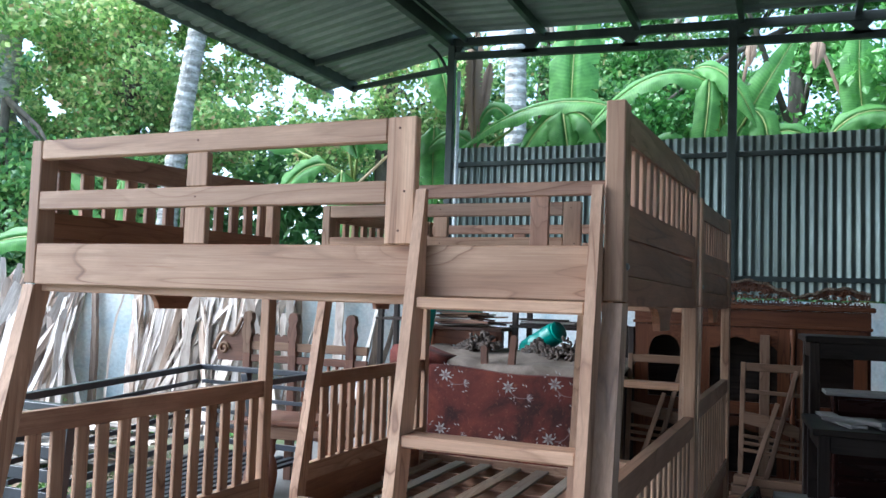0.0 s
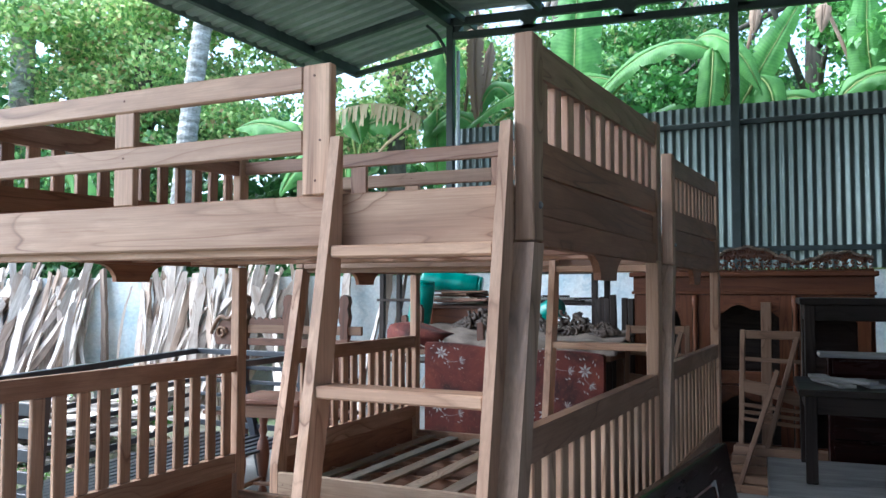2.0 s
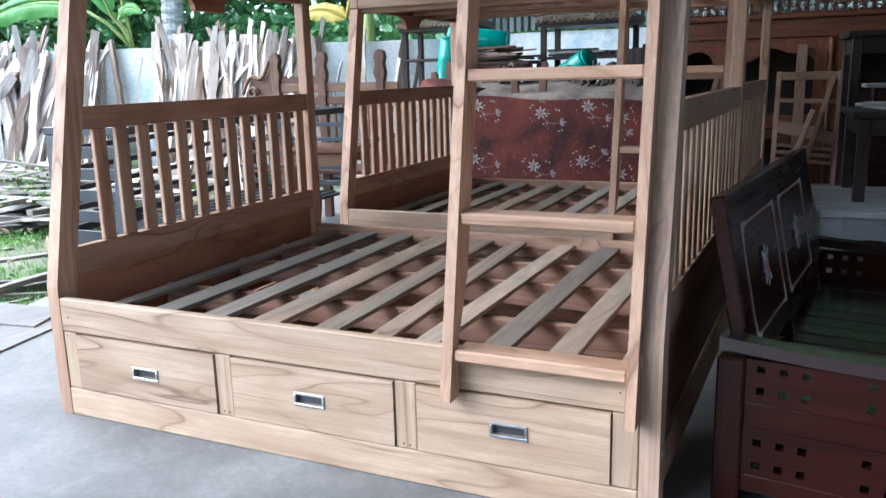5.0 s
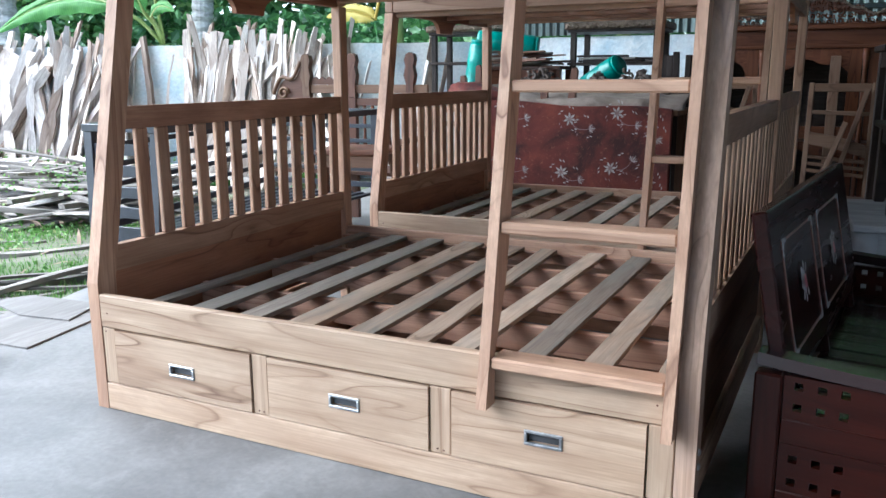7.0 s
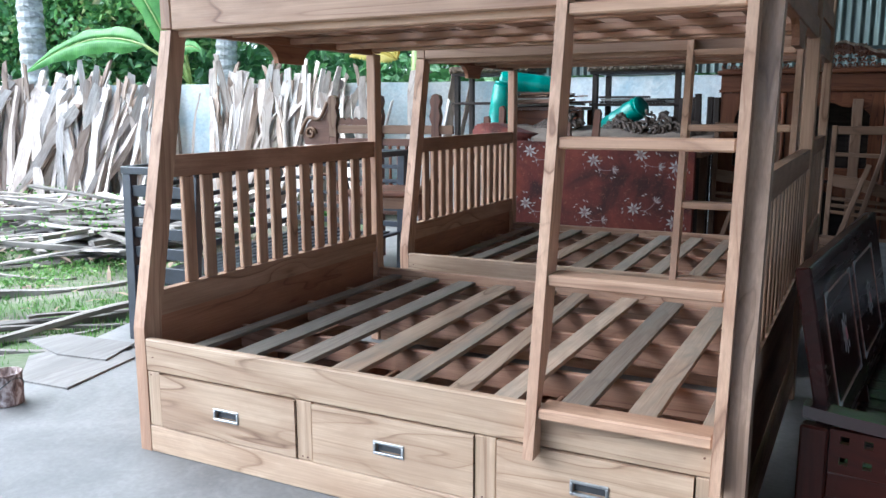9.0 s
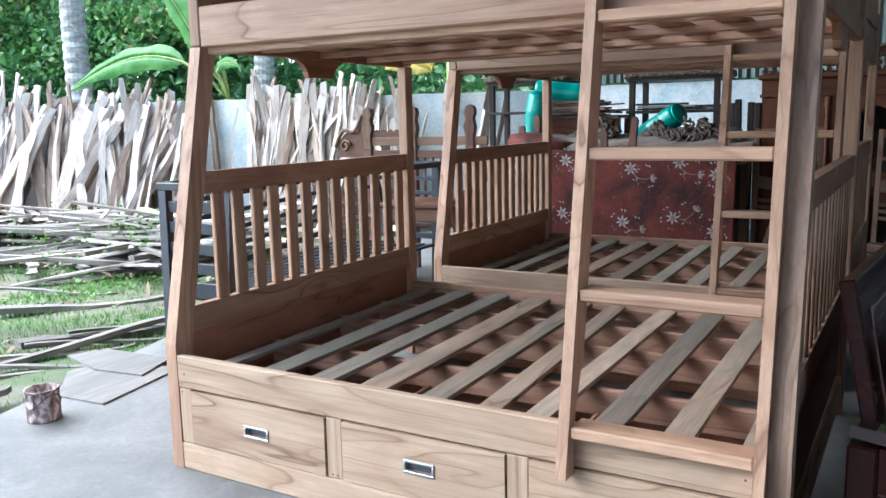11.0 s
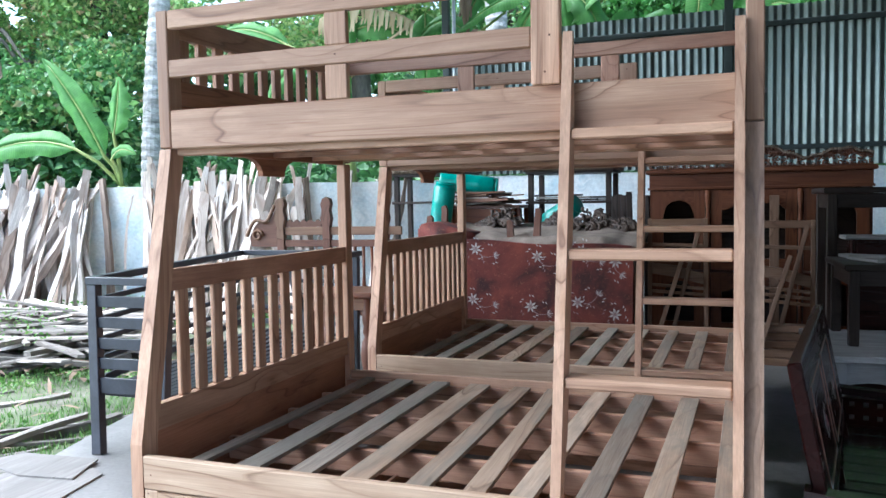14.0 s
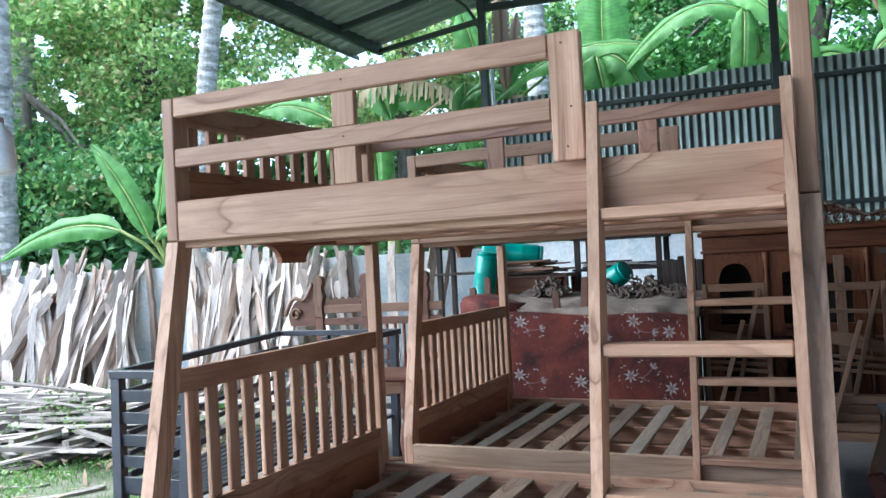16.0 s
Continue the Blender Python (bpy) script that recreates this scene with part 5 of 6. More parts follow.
for z, hh in ((0.8, 0.06), (0.69, 0.06), (0.58, 0.06), (0.475, 0.06), (0.36, 0.085)):
    part("end_slat", beam((0.17 + 0.075 * (0.93 - z), 0.0 - 0.09 * (0.93 - z), z), (BX1, 0.0 - 0.06 * (0.93 - z), z), hh, 0.018, flat=(0, 0, 1)), BLACKPAINT, bench)
    part("far_slat", beam((-0.4, 2.19, z), (BX1, 2.19, z), hh * 0.5, 0.018, flat=(0, 0, 1)), BLACKPAINT, bench)
    part("side_slat", beam((0.1, 0.1, z), (-0.41, 2.15, z), hh * 0.5, 0.018, flat=(0, 0, 1)), BLACKPAINT, bench)
for i in range(10):
    x = 0.16 + i * 0.046
    part("seat_slat", beam((x, 0.0, 0.3), (x - 0.42 * (1 - i / 9), 2.15, 0.3), 0.05, 0.018), BLACKPAINT, bench)

# ---- carved settle behind the beds ----
settle = thing("carved_settle", pose(-2.0, 3.75, 0, 0, 0, 4), "reddish brown carved wooden settle with scrolled finials", "settle")


def finial(bm, x, y0, y1, z):
    out = [(-0.035, 0.0), (-0.03, 0.1), (-0.05, 0.17), (-0.035, 0.24), (-0.045, 0.29), (-0.03, 0.335), (0.0, 0.35), (0.035, 0.335), (0.045, 0.29), (0.03, 0.24), (0.045, 0.17), (0.03, 0.1), (0.035, 0.0)]
    return prism([(x + a, z + b) for a, b in out], y0, y1, "y", bm)


for fx_ in (0.25, 0.68, 1.2):
    part("post", box(fx_ - 0.035, fx_ + 0.035, 0, 0.05, 0, 1.0, 0.004), CARVED, settle)
    part("finial", finial(bmesh.new(), fx_, -0.005, 0.055, 1.001), RAWFRAME if fx_ < 0.5 else CARVED, settle)
part("top_rail", box(0.286, 1.35, 0.012, 0.04, 1.03, 1.1, 0.005), RAWFRAME, settle)
part("back_rail", box(0.286, 1.35, 0.012, 0.04, 0.93, 0.99, 0.005), CARVED, settle)
wing = []
for i in range(15):
    u = i / 14
    wing.append((0.21 - 0.26 * u, 1.27 - 0.26 * u - 0.05 * math.sin(u * math.pi * 2)))
part("carved_wing", prism(wing + [(-0.03, 0.93), (0.21, 0.93)], 0.01, 0.04, "y", along=0), CARVED, settle, "pierced dark carved wing")
# paler wood than the wing: its lit edge is put into the colour
part("wing_scroll", tube([(0.2 - 0.27 * u, 0.0, 1.29 - 0.27 * u - 0.06 * math.sin(u * math.pi * 2)) for u in np.linspace(0, 1, 14)], [0.016] * 14, 8), RAWFRAME, settle, "scrolled edge, paler for the light on it", smooth=True)
part("wing_scroll", tube([(0.03 + 0.055 * (1 - 0.07 * q) * math.cos(q * 0.8), 0.0, 1.03 + 0.055 * (1 - 0.07 * q) * math.sin(q * 0.8)) for q in range(11)], [0.012] * 11, 8), RAWFRAME, settle, "scrolled edge, paler for the light on it", smooth=True)
pts = [(0.3, 1.101)] + [(0.3 + i / 20 * 0.33, 1.135 + 0.03 * abs(math.sin(i * 0.8))) for i in range(21)] + [(0.63, 1.101)]
part("carved_crest", prism(pts, 0.016, 0.036, "y", along=0), CARVED, settle)
for i in range(7):
    x = 0.78 + i * 0.075
    part("spindle", tube([(x, 0.026, 0.45), (x, 0.026, 0.6), (x, 0.026, 0.7), (x, 0.026, 0.929)], [0.011, 0.018, 0.011, 0.014], 8), CABINET, settle, smooth=True)
part("seat", box(0.2, 1.35, -0.45, 0.0, 0.42, 0.45, 0.005), CARVED, settle)
for x in (0.22, 1.28):
    part("front_leg", box(x, x + 0.06, -0.44, -0.38, 0, 0.419, 0.004), CARVED, settle)
for x in (0.22, 1.28):
    part("armrest", box(x, x + 0.06, -0.44, -0.005, 0.66, 0.7, 0.006), CARVED, settle)
    part("arm_support", box(x + 0.01, x + 0.05, -0.43, -0.39, 0.451, 0.659, 0.004), CARVED, settle)

# ---- turned stool beside the beds ----
stool = thing("turned_stool", pose(-0.78, 2.5, 0, 0, 0, 12), "dusty brown wooden stool with turned legs and stretchers", "stool")
part("seat", box(-0.02, 0.46, -0.02, 0.42, 0.66, 0.7, 0.012), CARVED, stool)
part("apron", box(0.04, 0.4, 0.0, 0.02, 0.58, 0.659, 0.004), RAWFRAME, stool)
part("apron", box(0.04, 0.4, 0.38, 0.4, 0.58, 0.659, 0.004), RAWFRAME, stool)
for x in (0.03, 0.41):
    for y in (0.03, 0.37):
        part("leg", lathe([(0.022, 0.0), (0.032, 0.03), (0.018, 0.07), (0.028, 0.14), (0.04, 0.22), (0.046, 0.28), (0.036, 0.36), (0.018, 0.4), (0.03, 0.43), (0.022, 0.47), (0.03, 0.5), (0.03, 0.659)], 14, None, Matrix.Translation((x, y, 0))), CARVED, stool, smooth=True)
    part("stretcher", tube([(x, 0.05, 0.12), (x, 0.2, 0.12), (x, 0.35, 0.12)], [0.011, 0.018, 0.011], 8), RAWFRAME, stool, smooth=True)
part("stretcher", tube([(0.05, 0.2, 0.12), (0.22, 0.2, 0.12), (0.4, 0.2, 0.12)], [0.011, 0.018, 0.011], 8), RAWFRAME, stool, smooth=True)

# ---- dark red chair standing before the day bed ----
redchair = thing("dark_red_chair", pose(2.53, -0.6, 0), "glossy dark red wooden chair with a solid panel back", "chair")
for x in (0.0, 0.44):
    part("back_post", box(x, x + 0.05, 0.0, 0.04, 0.0, 0.85, 0.006), INLAYED, redchair)
    part("front_leg", box(x, x + 0.05, 0.4, 0.44, 0.0, 0.42, 0.006), INLAYED, redchair)
    part("side_rail", box(x + 0.01, x + 0.04, 0.041, 0.399, 0.35, 0.41, 0.004), INLAYED, redchair)
part("back_panel", box(0.0, 0.49, -0.012, -0.001, 0.3, 0.85, 0.004), INLAYED, redchair)
part("top_rail", box(0.051, 0.439, 0.0, 0.04, 0.79, 0.85, 0.006), INLAYED, redchair)
part("seat", box(-0.01, 0.5, 0.041, 0.46, 0.421, 0.445, 0.008), INLAYED, redchair)
part("front_rail", box(0.051, 0.439, 0.405, 0.43, 0.35, 0.41, 0.004), INLAYED, redchair)

# ---- clutter on the open side ----
tin = thing("paint_tin", pose(-0.93, 0.085, 0), "old rusty paint tin splashed with paint, on the concrete", "tin")
bm = lathe([(0.068, 0.0), (0.07, 0.006), (0.068, 0.012), (0.068, 0.06), (0.07, 0.066), (0.068, 0.072), (0.068, 0.125), (0.071, 0.13), (0.071, 0.138), (0.064, 0.138), (0.063, 0.03)], 26)
part("can", bm, RUSTTIN, tin, smooth=True)
part("dried_paint", lathe([(0.05, 0.031), (0.06, 0.034), (0.04, 0.036)], 20), DARKBARK, tin, "dried paint inside")
part("wire_handle", tube([(0.071 * math.cos(a), 0.071 * math.sin(a), 0.12 - 0.06 * math.sin(a * 1.0) ** 2) for a in np.linspace(-1.57, 1.57, 11)], [0.0022] * 11, 6), STEEL, tin, smooth=True)

for pts, z in (([(-0.84, 0.31), (-0.93, 0.775), (-1.02, 0.83), (-1.2, 0.8), (-1.4, 0.72), (-1.42, 0.55), (-1.13, 0.29)], 0.0),
               ([(-1.0, 0.66), (-1.1, 0.93), (-1.56, 0.9), (-1.66, 0.72), (-1.3, 0.62), (-1.15, 0.64)], 0.009)):
    ps = thing("plywood_sheet", pose(0, 0, z), "grey worn plywood sheet lying on the concrete", "plywood", "plywood sheets")
    part("sheet", prism(pts, 0.001, 0.009, "z"), PLYWOOD, ps)


def rough_plank(seed, ln, wd, th, mat):
    """A waney-edged offcut of uneven width and slight bend, standing on z = 0."""
    rr = random.Random(seed)
    bm = bmesh.new()
    lay = grain_layer(bm)
    n = 13
    rows = []
    off = rr.uniform(0, 9)
    ph, amp = rr.uniform(0, 6), rr.uniform(0.012, 0.085)
    taper = rr.uniform(0.55, 1.0)
    for i in range(n + 1):
        u = i / n
        w = wd * (1 + (taper - 1) * u) * rr.uniform(0.72, 1.2)
        cx = amp * math.sin(ph + u * 4) + rr.uniform(-0.004, 0.004)
        cy = 0.6 * amp * math.cos(ph + u * 3)
        skew = rr.uniform(-0.02, 0.02) if i == n else 0
        ring = []
        for a, b in ((-0.5, -0.5), (0.45, -0.5), (0.5, 0.5), (-0.42, 0.5)):
            v = bm.verts.new((cx + a * w, cy + b * th, u * ln + skew * (1 if a > 0 else -1)))
            v[lay] = (u * ln + off, a * w + off, b * th)
            ring.append(v)
        rows.append(ring)
    for r0, r1 in zip(rows, rows[1:]):
        for k in range(4):
            bm.faces.new((r0[k], r0[(k + 1) % 4], r1[(k + 1) % 4], r1[k]))
    bm.faces.new(rows[0][::-1])
    bm.faces.new(rows[-1])
    return finish(bm, "rough_plank", mat)


lengths = [1.55, 1.75, 1.9, 1.62, 1.8, 1.7, 2.0, 1.5, 1.68, 1.85, 1.6, 1.78, 1.42, 1.92, 1.66, 1.83]
plank_kinds = [rough_plank(50 + i, ln, 0.036 + 0.017 * (i * 5 % 7), 0.02 + 0.009 * (i % 3), BARKPLANK if i % 4 == 1 else PLANK) for i, ln in enumerate(lengths)]
rr = random.Random(11)


def lean_plank(x, out, top_z, tilt):
    s = (x - WA.x) / wdir.x
    foot = WA + wdir * s - wnor * out
    k = rr.randrange(len(lengths))
    side = wdir * (tilt * lengths[k])
    up = Vector((foot.x, foot.y, -0.07))
    wall_pt = WA + wdir * s - wnor * rr.uniform(0.03, 0.06) + side
    head = Vector((wall_pt.x, wall_pt.y, top_z))
    z = (head - up).normalized()
    y = wnor.copy()
    y = (y - z * y.dot(z)).normalized()
    xx = y.cross(z)
    m = Matrix((xx, y, z)).transposed().to_4x4() @ pose(0, 0, 0, 0, 0, rr.uniform(-40, 40))
    m.translation = up
    ob = new("leaning_plank", plank_kinds[k])
    ob.matrix_basis = m
    return tagged(ob, "weathered waney-edged offcut leaning on the boundary wall", "plank", "planks leaning on the wall")


spans = ((-9.5, -5.36, 235), (-5.0, -4.87, 3), (-4.7, -3.6, 90), (-3.4, -2.9, 9), (-2.8, -1.9, 5))
for a, b, n in spans:
    for i in range(n):
        x = a + (b - a) * (i + rr.random()) / n
        x += 0.11 * math.sin(x * 9.0)
        tilt = rr.gauss(0.1, 0.13) + (0.3 * rr.choice((-1, 1)) if rr.random() < 0.25 else 0.0)
        # a bare stretch of wall stays open between the two stacks
        if -6.2 < x < -5.2:
            tilt = min(tilt, max(0.02, (-5.2 - x) / 1.7))
        elif -4.75 < x < -4.2:
            tilt = max(tilt, (-4.75 - x) / 1.9)
        lean_plank(x, rr.uniform(0.08, 0.8) + 0.2 * math.sin(x * 9.0 + 1.0) ** 2, 1.48 + 0.1 * (x + 6.5) / 5, tilt)

long_kinds = []
for i in range(9):
    long_kinds.append(rough_plank(90 + i, 0.9 + 0.22 * i, 0.05 + 0.022 * (i * 3 % 5), 0.016 + 0.012 * (i * 2 % 3), GREYPLANK))


pale_kinds = [rough_plank(120 + i, 1.1 + 0.3 * i, 0.07 + 0.03 * i, 0.022, PLANK) for i in range(3)]


def lying_plank(cx, cy, z, ang, tip, kinds=9):
    k = rr.randrange(kinds)
    ln = 0.9 + 0.22 * k
    ob = new("pile_plank", long_kinds[k])
    ob.matrix_basis = pose(cx, cy, z, 0, 0, ang) @ pose(0, 0, 0, 0, 90 + tip, 0) @ pose(0, 0, -ln / 2, 0, 0, 90)
    return tagged(ob, "weathered grey offcut in a loose pile on the ground", "plank", "planks in the pile")


for i in range(120):
    lay_ = i // 15
    back = 2.55 + 0.08 * lay_
    lx = rr.uniform(-6.6, -3.3)
    lying_plank(lx, rr.uniform(back, 3.9) + 0.25 * min(0, lx + 5), -0.03 + 0.042 * lay_ + rr.uniform(0, 0.03), 20 + rr.gauss(0, 34), rr.gauss(0, 4.0), 6 + 3 * (i % 2))
for i in range(26):
    ob = lying_plank(rr.uniform(-7.5, -3.4), rr.uniform(3.3, 4.3), 0.1 + rr.uniform(0, 0.2), 30 + rr.gauss(0, 40), rr.gauss(0, 6))
    ob.data = pale_kinds[i % 3]
for i in range(7):
    lying_plank(-1.8 - 0.03 * i + rr.uniform(-0.1, 0.1), 0.5 + 0.16 * i, -0.04 + 0.004 * i, 68 + rr.gauss(0, 16), 0, 3)
for i in range(2):
    lying_plank(-2.9 - 0.6 * i, 1.75 + 0.2 * i, -0.03 + 0.004 * i, 30 + rr.gauss(0, 20), 0, 4)
lying_plank(-1.62, -0.4, -0.03, 70, 0, 4)
lying_plank(-1.72, -0.3, -0.02, 66, 0, 4)

# grass and weeds
n = 60000
gxy = np.stack([rng.uniform(-9, -1.3, n), rng.uniform(-0.6, 4.4, n)], axis=1)
dens = np.array([noise.noise((x * 0.8, y * 0.8, 9.0)) for x, y in gxy])
keep = dens + rng.uniform(-0.3, 0.4, n) + 0.14 * ((gxy[:, 1] > 0.9) & (gxy[:, 1] < 2.5)) > 0.02
edge = -1.15 - 0.28 * np.clip(gxy[:, 1], 0, 9)
keep &= gxy[:, 0] < edge - 0.06
gxy = gxy[keep]
n = len(gxy)
h = rng.uniform(0.012, 0.05, n)
az = rng.uniform(0, 6.28, n)
base = np.stack([gxy[:, 0], gxy[:, 1], np.full(n, -0.085)], axis=1)
du = np.stack([np.cos(az), np.sin(az), np.zeros(n)], axis=1)
ln_ = rng.uniform(-0.7, 0.7, (n, 2))
tip = base + np.stack([ln_[:, 0] * h, ln_[:, 1] * h, h + 0.02], axis=1)
gverts = np.stack([base - du * 0.004, base + du * 0.004, (base + tip) / 2 + du * 0.0035, tip], axis=1).reshape(-1, 3)
gfaces = (np.array([[0, 1, 2], [0, 2, 3]])[None] + 4 * np.arange(n)[:, None, None]).reshape(-1, 3)
tagged(new("grass", array_mesh("grass", gverts, gfaces, GRASS)), "short patchy green grass in the yard", "grass", kind="stuff")
n = 2600
wx = rng.uniform(-9, -2.6, n)
wy = np.array([(WA + wdir * ((x - WA.x) / wdir.x)).y for x in wx]) - rng.uniform(0.3, 1.0, n)
cl = np.stack([wx, wy, rng.uniform(-0.07, 0.1, n)], axis=1)
keepw = np.array([noise.noise((x * 1.3, 0, 4.0)) for x in wx]) > -0.05
tagged(new("weeds", leaf_cloud("weeds", cl[keepw], rng.uniform(0.04, 0.09, keepw.sum()), VINELEAF, rng, 0.0, 0.7)), "low green weeds along the wall's foot", "weeds", kind="stuff")

# chips and bark litter round the pile, and weeds growing through it
n = 1500
sx, sy = rng.uniform(-7.5, -1.9, n), rng.uniform(0.3, 4.4, n)
keeps = (sx < -1.45 - 0.28 * np.clip(sy, 0, 9)) & (rng.uniform(0, 1, n) < 0.08 + 0.6 * (sy > 2.5))
sc = np.stack([sx, sy, rng.uniform(-0.07, -0.02, n) + 0.03 * (sy > 1.8)], axis=1)[keeps]
scd = rng.normal(size=sc.shape) * np.array([1, 1, 0.12])
scd /= np.linalg.norm(scd, axis=1)[:, None]
scu = np.cross(scd, np.array([0, 0, 1.0])) + rng.normal(size=sc.shape) * 0.12
sl, sw = rng.uniform(0.04, 0.14, len(sc))[:, None], rng.uniform(0.008, 0.025, len(sc))[:, None]
sv = np.stack([sc - scd * sl - scu * sw, sc - scd * sl + scu * sw, sc + scu * sw * 1.2 + np.array([0, 0, 0.012]), sc + scd * sl, sc - scu * sw + np.array([0, 0, 0.01])], axis=1).reshape(-1, 3)
sf = (np.array([[0, 1, 4], [1, 2, 4], [2, 3, 4]])[None] + 5 * np.arange(len(sc))[:, None, None]).reshape(-1, 3)
tagged(new("wood_chips", array_mesh("wood_chips", sv, sf, BROWNLEAF)), "bark strips and wood chips littering the yard", "litter", kind="stuff")
n = 2400
px_, py_ = rng.uniform(-6.6, -3.0, n), rng.uniform(2.0, 4.3, n)
keepp = np.array([noise.noise((x * 1.6, y * 1.6, 21.0)) for x, y in zip(px_, py_)]) > 0.12
pv = np.stack([px_, py_, rng.uniform(0.18, 0.42, n)], axis=1)[keepp]
n = 9000
wx, wy = rng.uniform(-7.5, -1.7, n), rng.uniform(0.3, 3.0, n)
keepw = (np.array([noise.noise((x * 1.3, y * 1.3, 5.0)) for x, y in zip(wx, wy)]) > 0.05) & (wx < -1.62 - 0.22 * np.clip(wy, 0, 9))
wv = np.stack([wx, wy, rng.uniform(-0.07, -0.01, n)], axis=1)[keepw]
pv = np.concatenate([pv, wv])
tagged(new("creeping_weeds", leaf_cloud("creeping_weeds", pv, rng.uniform(0.02, 0.045, len(pv)), GRASS, rng, 0.0, 0.7)), "green creeping weeds over the plank pile and yard", "weeds", kind="stuff")

# ---- trees and plants beyond the wall ----


def cluster_points(tips, per, spread):
    t = np.repeat(np.array(tips), per, axis=0)
    return t + rng.normal(size=t.shape) * spread * np.array([1, 1, 0.7])


# foliage gaps cut along the camera's sight lines: two points and the width at each
VIEW_GAPS = (
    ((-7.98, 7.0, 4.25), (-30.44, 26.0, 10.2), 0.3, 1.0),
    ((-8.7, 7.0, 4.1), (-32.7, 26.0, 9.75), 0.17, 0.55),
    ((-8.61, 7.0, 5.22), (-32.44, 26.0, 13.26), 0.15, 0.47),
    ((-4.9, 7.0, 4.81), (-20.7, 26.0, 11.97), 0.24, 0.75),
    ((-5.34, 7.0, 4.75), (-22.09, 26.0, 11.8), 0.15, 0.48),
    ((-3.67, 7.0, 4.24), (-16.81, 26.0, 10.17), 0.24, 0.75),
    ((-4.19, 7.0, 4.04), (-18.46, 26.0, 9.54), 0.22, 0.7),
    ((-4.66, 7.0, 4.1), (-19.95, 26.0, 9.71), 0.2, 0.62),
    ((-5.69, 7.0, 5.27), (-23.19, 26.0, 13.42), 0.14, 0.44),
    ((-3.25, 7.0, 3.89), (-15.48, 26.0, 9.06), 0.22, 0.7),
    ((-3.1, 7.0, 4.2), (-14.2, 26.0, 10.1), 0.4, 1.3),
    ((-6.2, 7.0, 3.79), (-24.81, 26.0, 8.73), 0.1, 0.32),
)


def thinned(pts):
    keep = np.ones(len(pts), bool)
    for a, b, ra, rb in VIEW_GAPS:
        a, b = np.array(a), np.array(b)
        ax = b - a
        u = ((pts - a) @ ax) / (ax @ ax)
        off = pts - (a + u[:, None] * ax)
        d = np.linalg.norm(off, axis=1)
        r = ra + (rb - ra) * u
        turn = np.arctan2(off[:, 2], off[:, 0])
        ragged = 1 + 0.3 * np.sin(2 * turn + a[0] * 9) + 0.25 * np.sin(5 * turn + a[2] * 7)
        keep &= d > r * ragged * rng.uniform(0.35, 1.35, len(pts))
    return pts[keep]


def tree(x, y, r, h, crown, ntips, per, size, mat, label, bark=DARKBARK, lean=(0, 0)):
    """crown: centre and half-sizes of its ellipsoid."""
    k = 1.28
    x, y, h, r = 2.3 + (x - 2.3) * k, -1.9 + (y + 1.9) * k, h * k, r * k
    (cx, cy, cz), (ax, ay, az_) = crown
    crown = ((2.3 + (cx - 2.3) * k, -1.9 + (cy + 1.9) * k, 1.4 + (cz - 1.4) * k), (ax * k, ay * k, az_ * k))
    per, size = int(per * 4.8), size * 0.62
    t = thing("tree", pose(x, y, -0.1), label, "tree")
    path = [(lean[0] * u + 0.06 * math.sin(u * 5 + x), lean[1] * u, h * u) for u in np.linspace(0, 1, 9)]
    part("trunk", tube(path, [r * (1.15 - 0.75 * u) for u in np.linspace(0, 1, 9)], 12), bark, t, smooth=True)
    (cx, cy, cz), (ax, ay, az_) = crown
    tips = []
    while len(tips) < ntips:
        p = rng.uniform(-1, 1, 3)
        q = np.linalg.norm(p)
        if 0.35 < q < 1.0:
            tips.append((cx - x + p[0] * ax, cy - y + p[1] * ay, cz + 0.1 + p[2] * az_))
    for k in range(min(12, ntips)):
        a = Vector(path[4 + k % 5])
        b = Vector(tips[k])
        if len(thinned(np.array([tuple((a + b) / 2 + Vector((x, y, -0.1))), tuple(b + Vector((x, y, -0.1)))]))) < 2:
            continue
        mid = a.lerp(b, 0.5) + Vector((0, 0, 0.25))
        part("limb", tube([a, mid, b], [r * 0.34, r * 0.2, r * 0.05], 7), bark, t, smooth=True)
    pts = cluster_points(tips, per, 0.33)
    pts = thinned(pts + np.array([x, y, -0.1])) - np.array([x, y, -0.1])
    cr = new("crown", leaf_cloud("crown", pts, rng.uniform(size * 0.7, size * 1.3, len(pts)), mat, rng, 0.35, 0.64))
    cr.parent = t
    return t


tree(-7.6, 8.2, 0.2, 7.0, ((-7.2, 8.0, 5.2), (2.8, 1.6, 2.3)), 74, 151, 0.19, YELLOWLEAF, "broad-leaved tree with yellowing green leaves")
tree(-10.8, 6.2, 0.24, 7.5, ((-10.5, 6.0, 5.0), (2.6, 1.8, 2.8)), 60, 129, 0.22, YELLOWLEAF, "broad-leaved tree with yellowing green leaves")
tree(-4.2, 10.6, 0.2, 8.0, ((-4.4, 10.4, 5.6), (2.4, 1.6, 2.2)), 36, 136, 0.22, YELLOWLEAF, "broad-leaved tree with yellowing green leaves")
tree(-8.3, 6.4, 0.15, 4.0, ((-8.0, 6.6, 2.6), (2.6, 0.9, 1.1)), 30, 115, 0.23, LEAF, "young broad-leaved tree behind the wall")
tree(-1.9, 12.5, 0.2, 7.0, ((-1.6, 12.2, 4.6), (2.6, 1.3, 1.7)), 30, 122, 0.23, LEAF, "broad-leaved tree with dense green leaves")
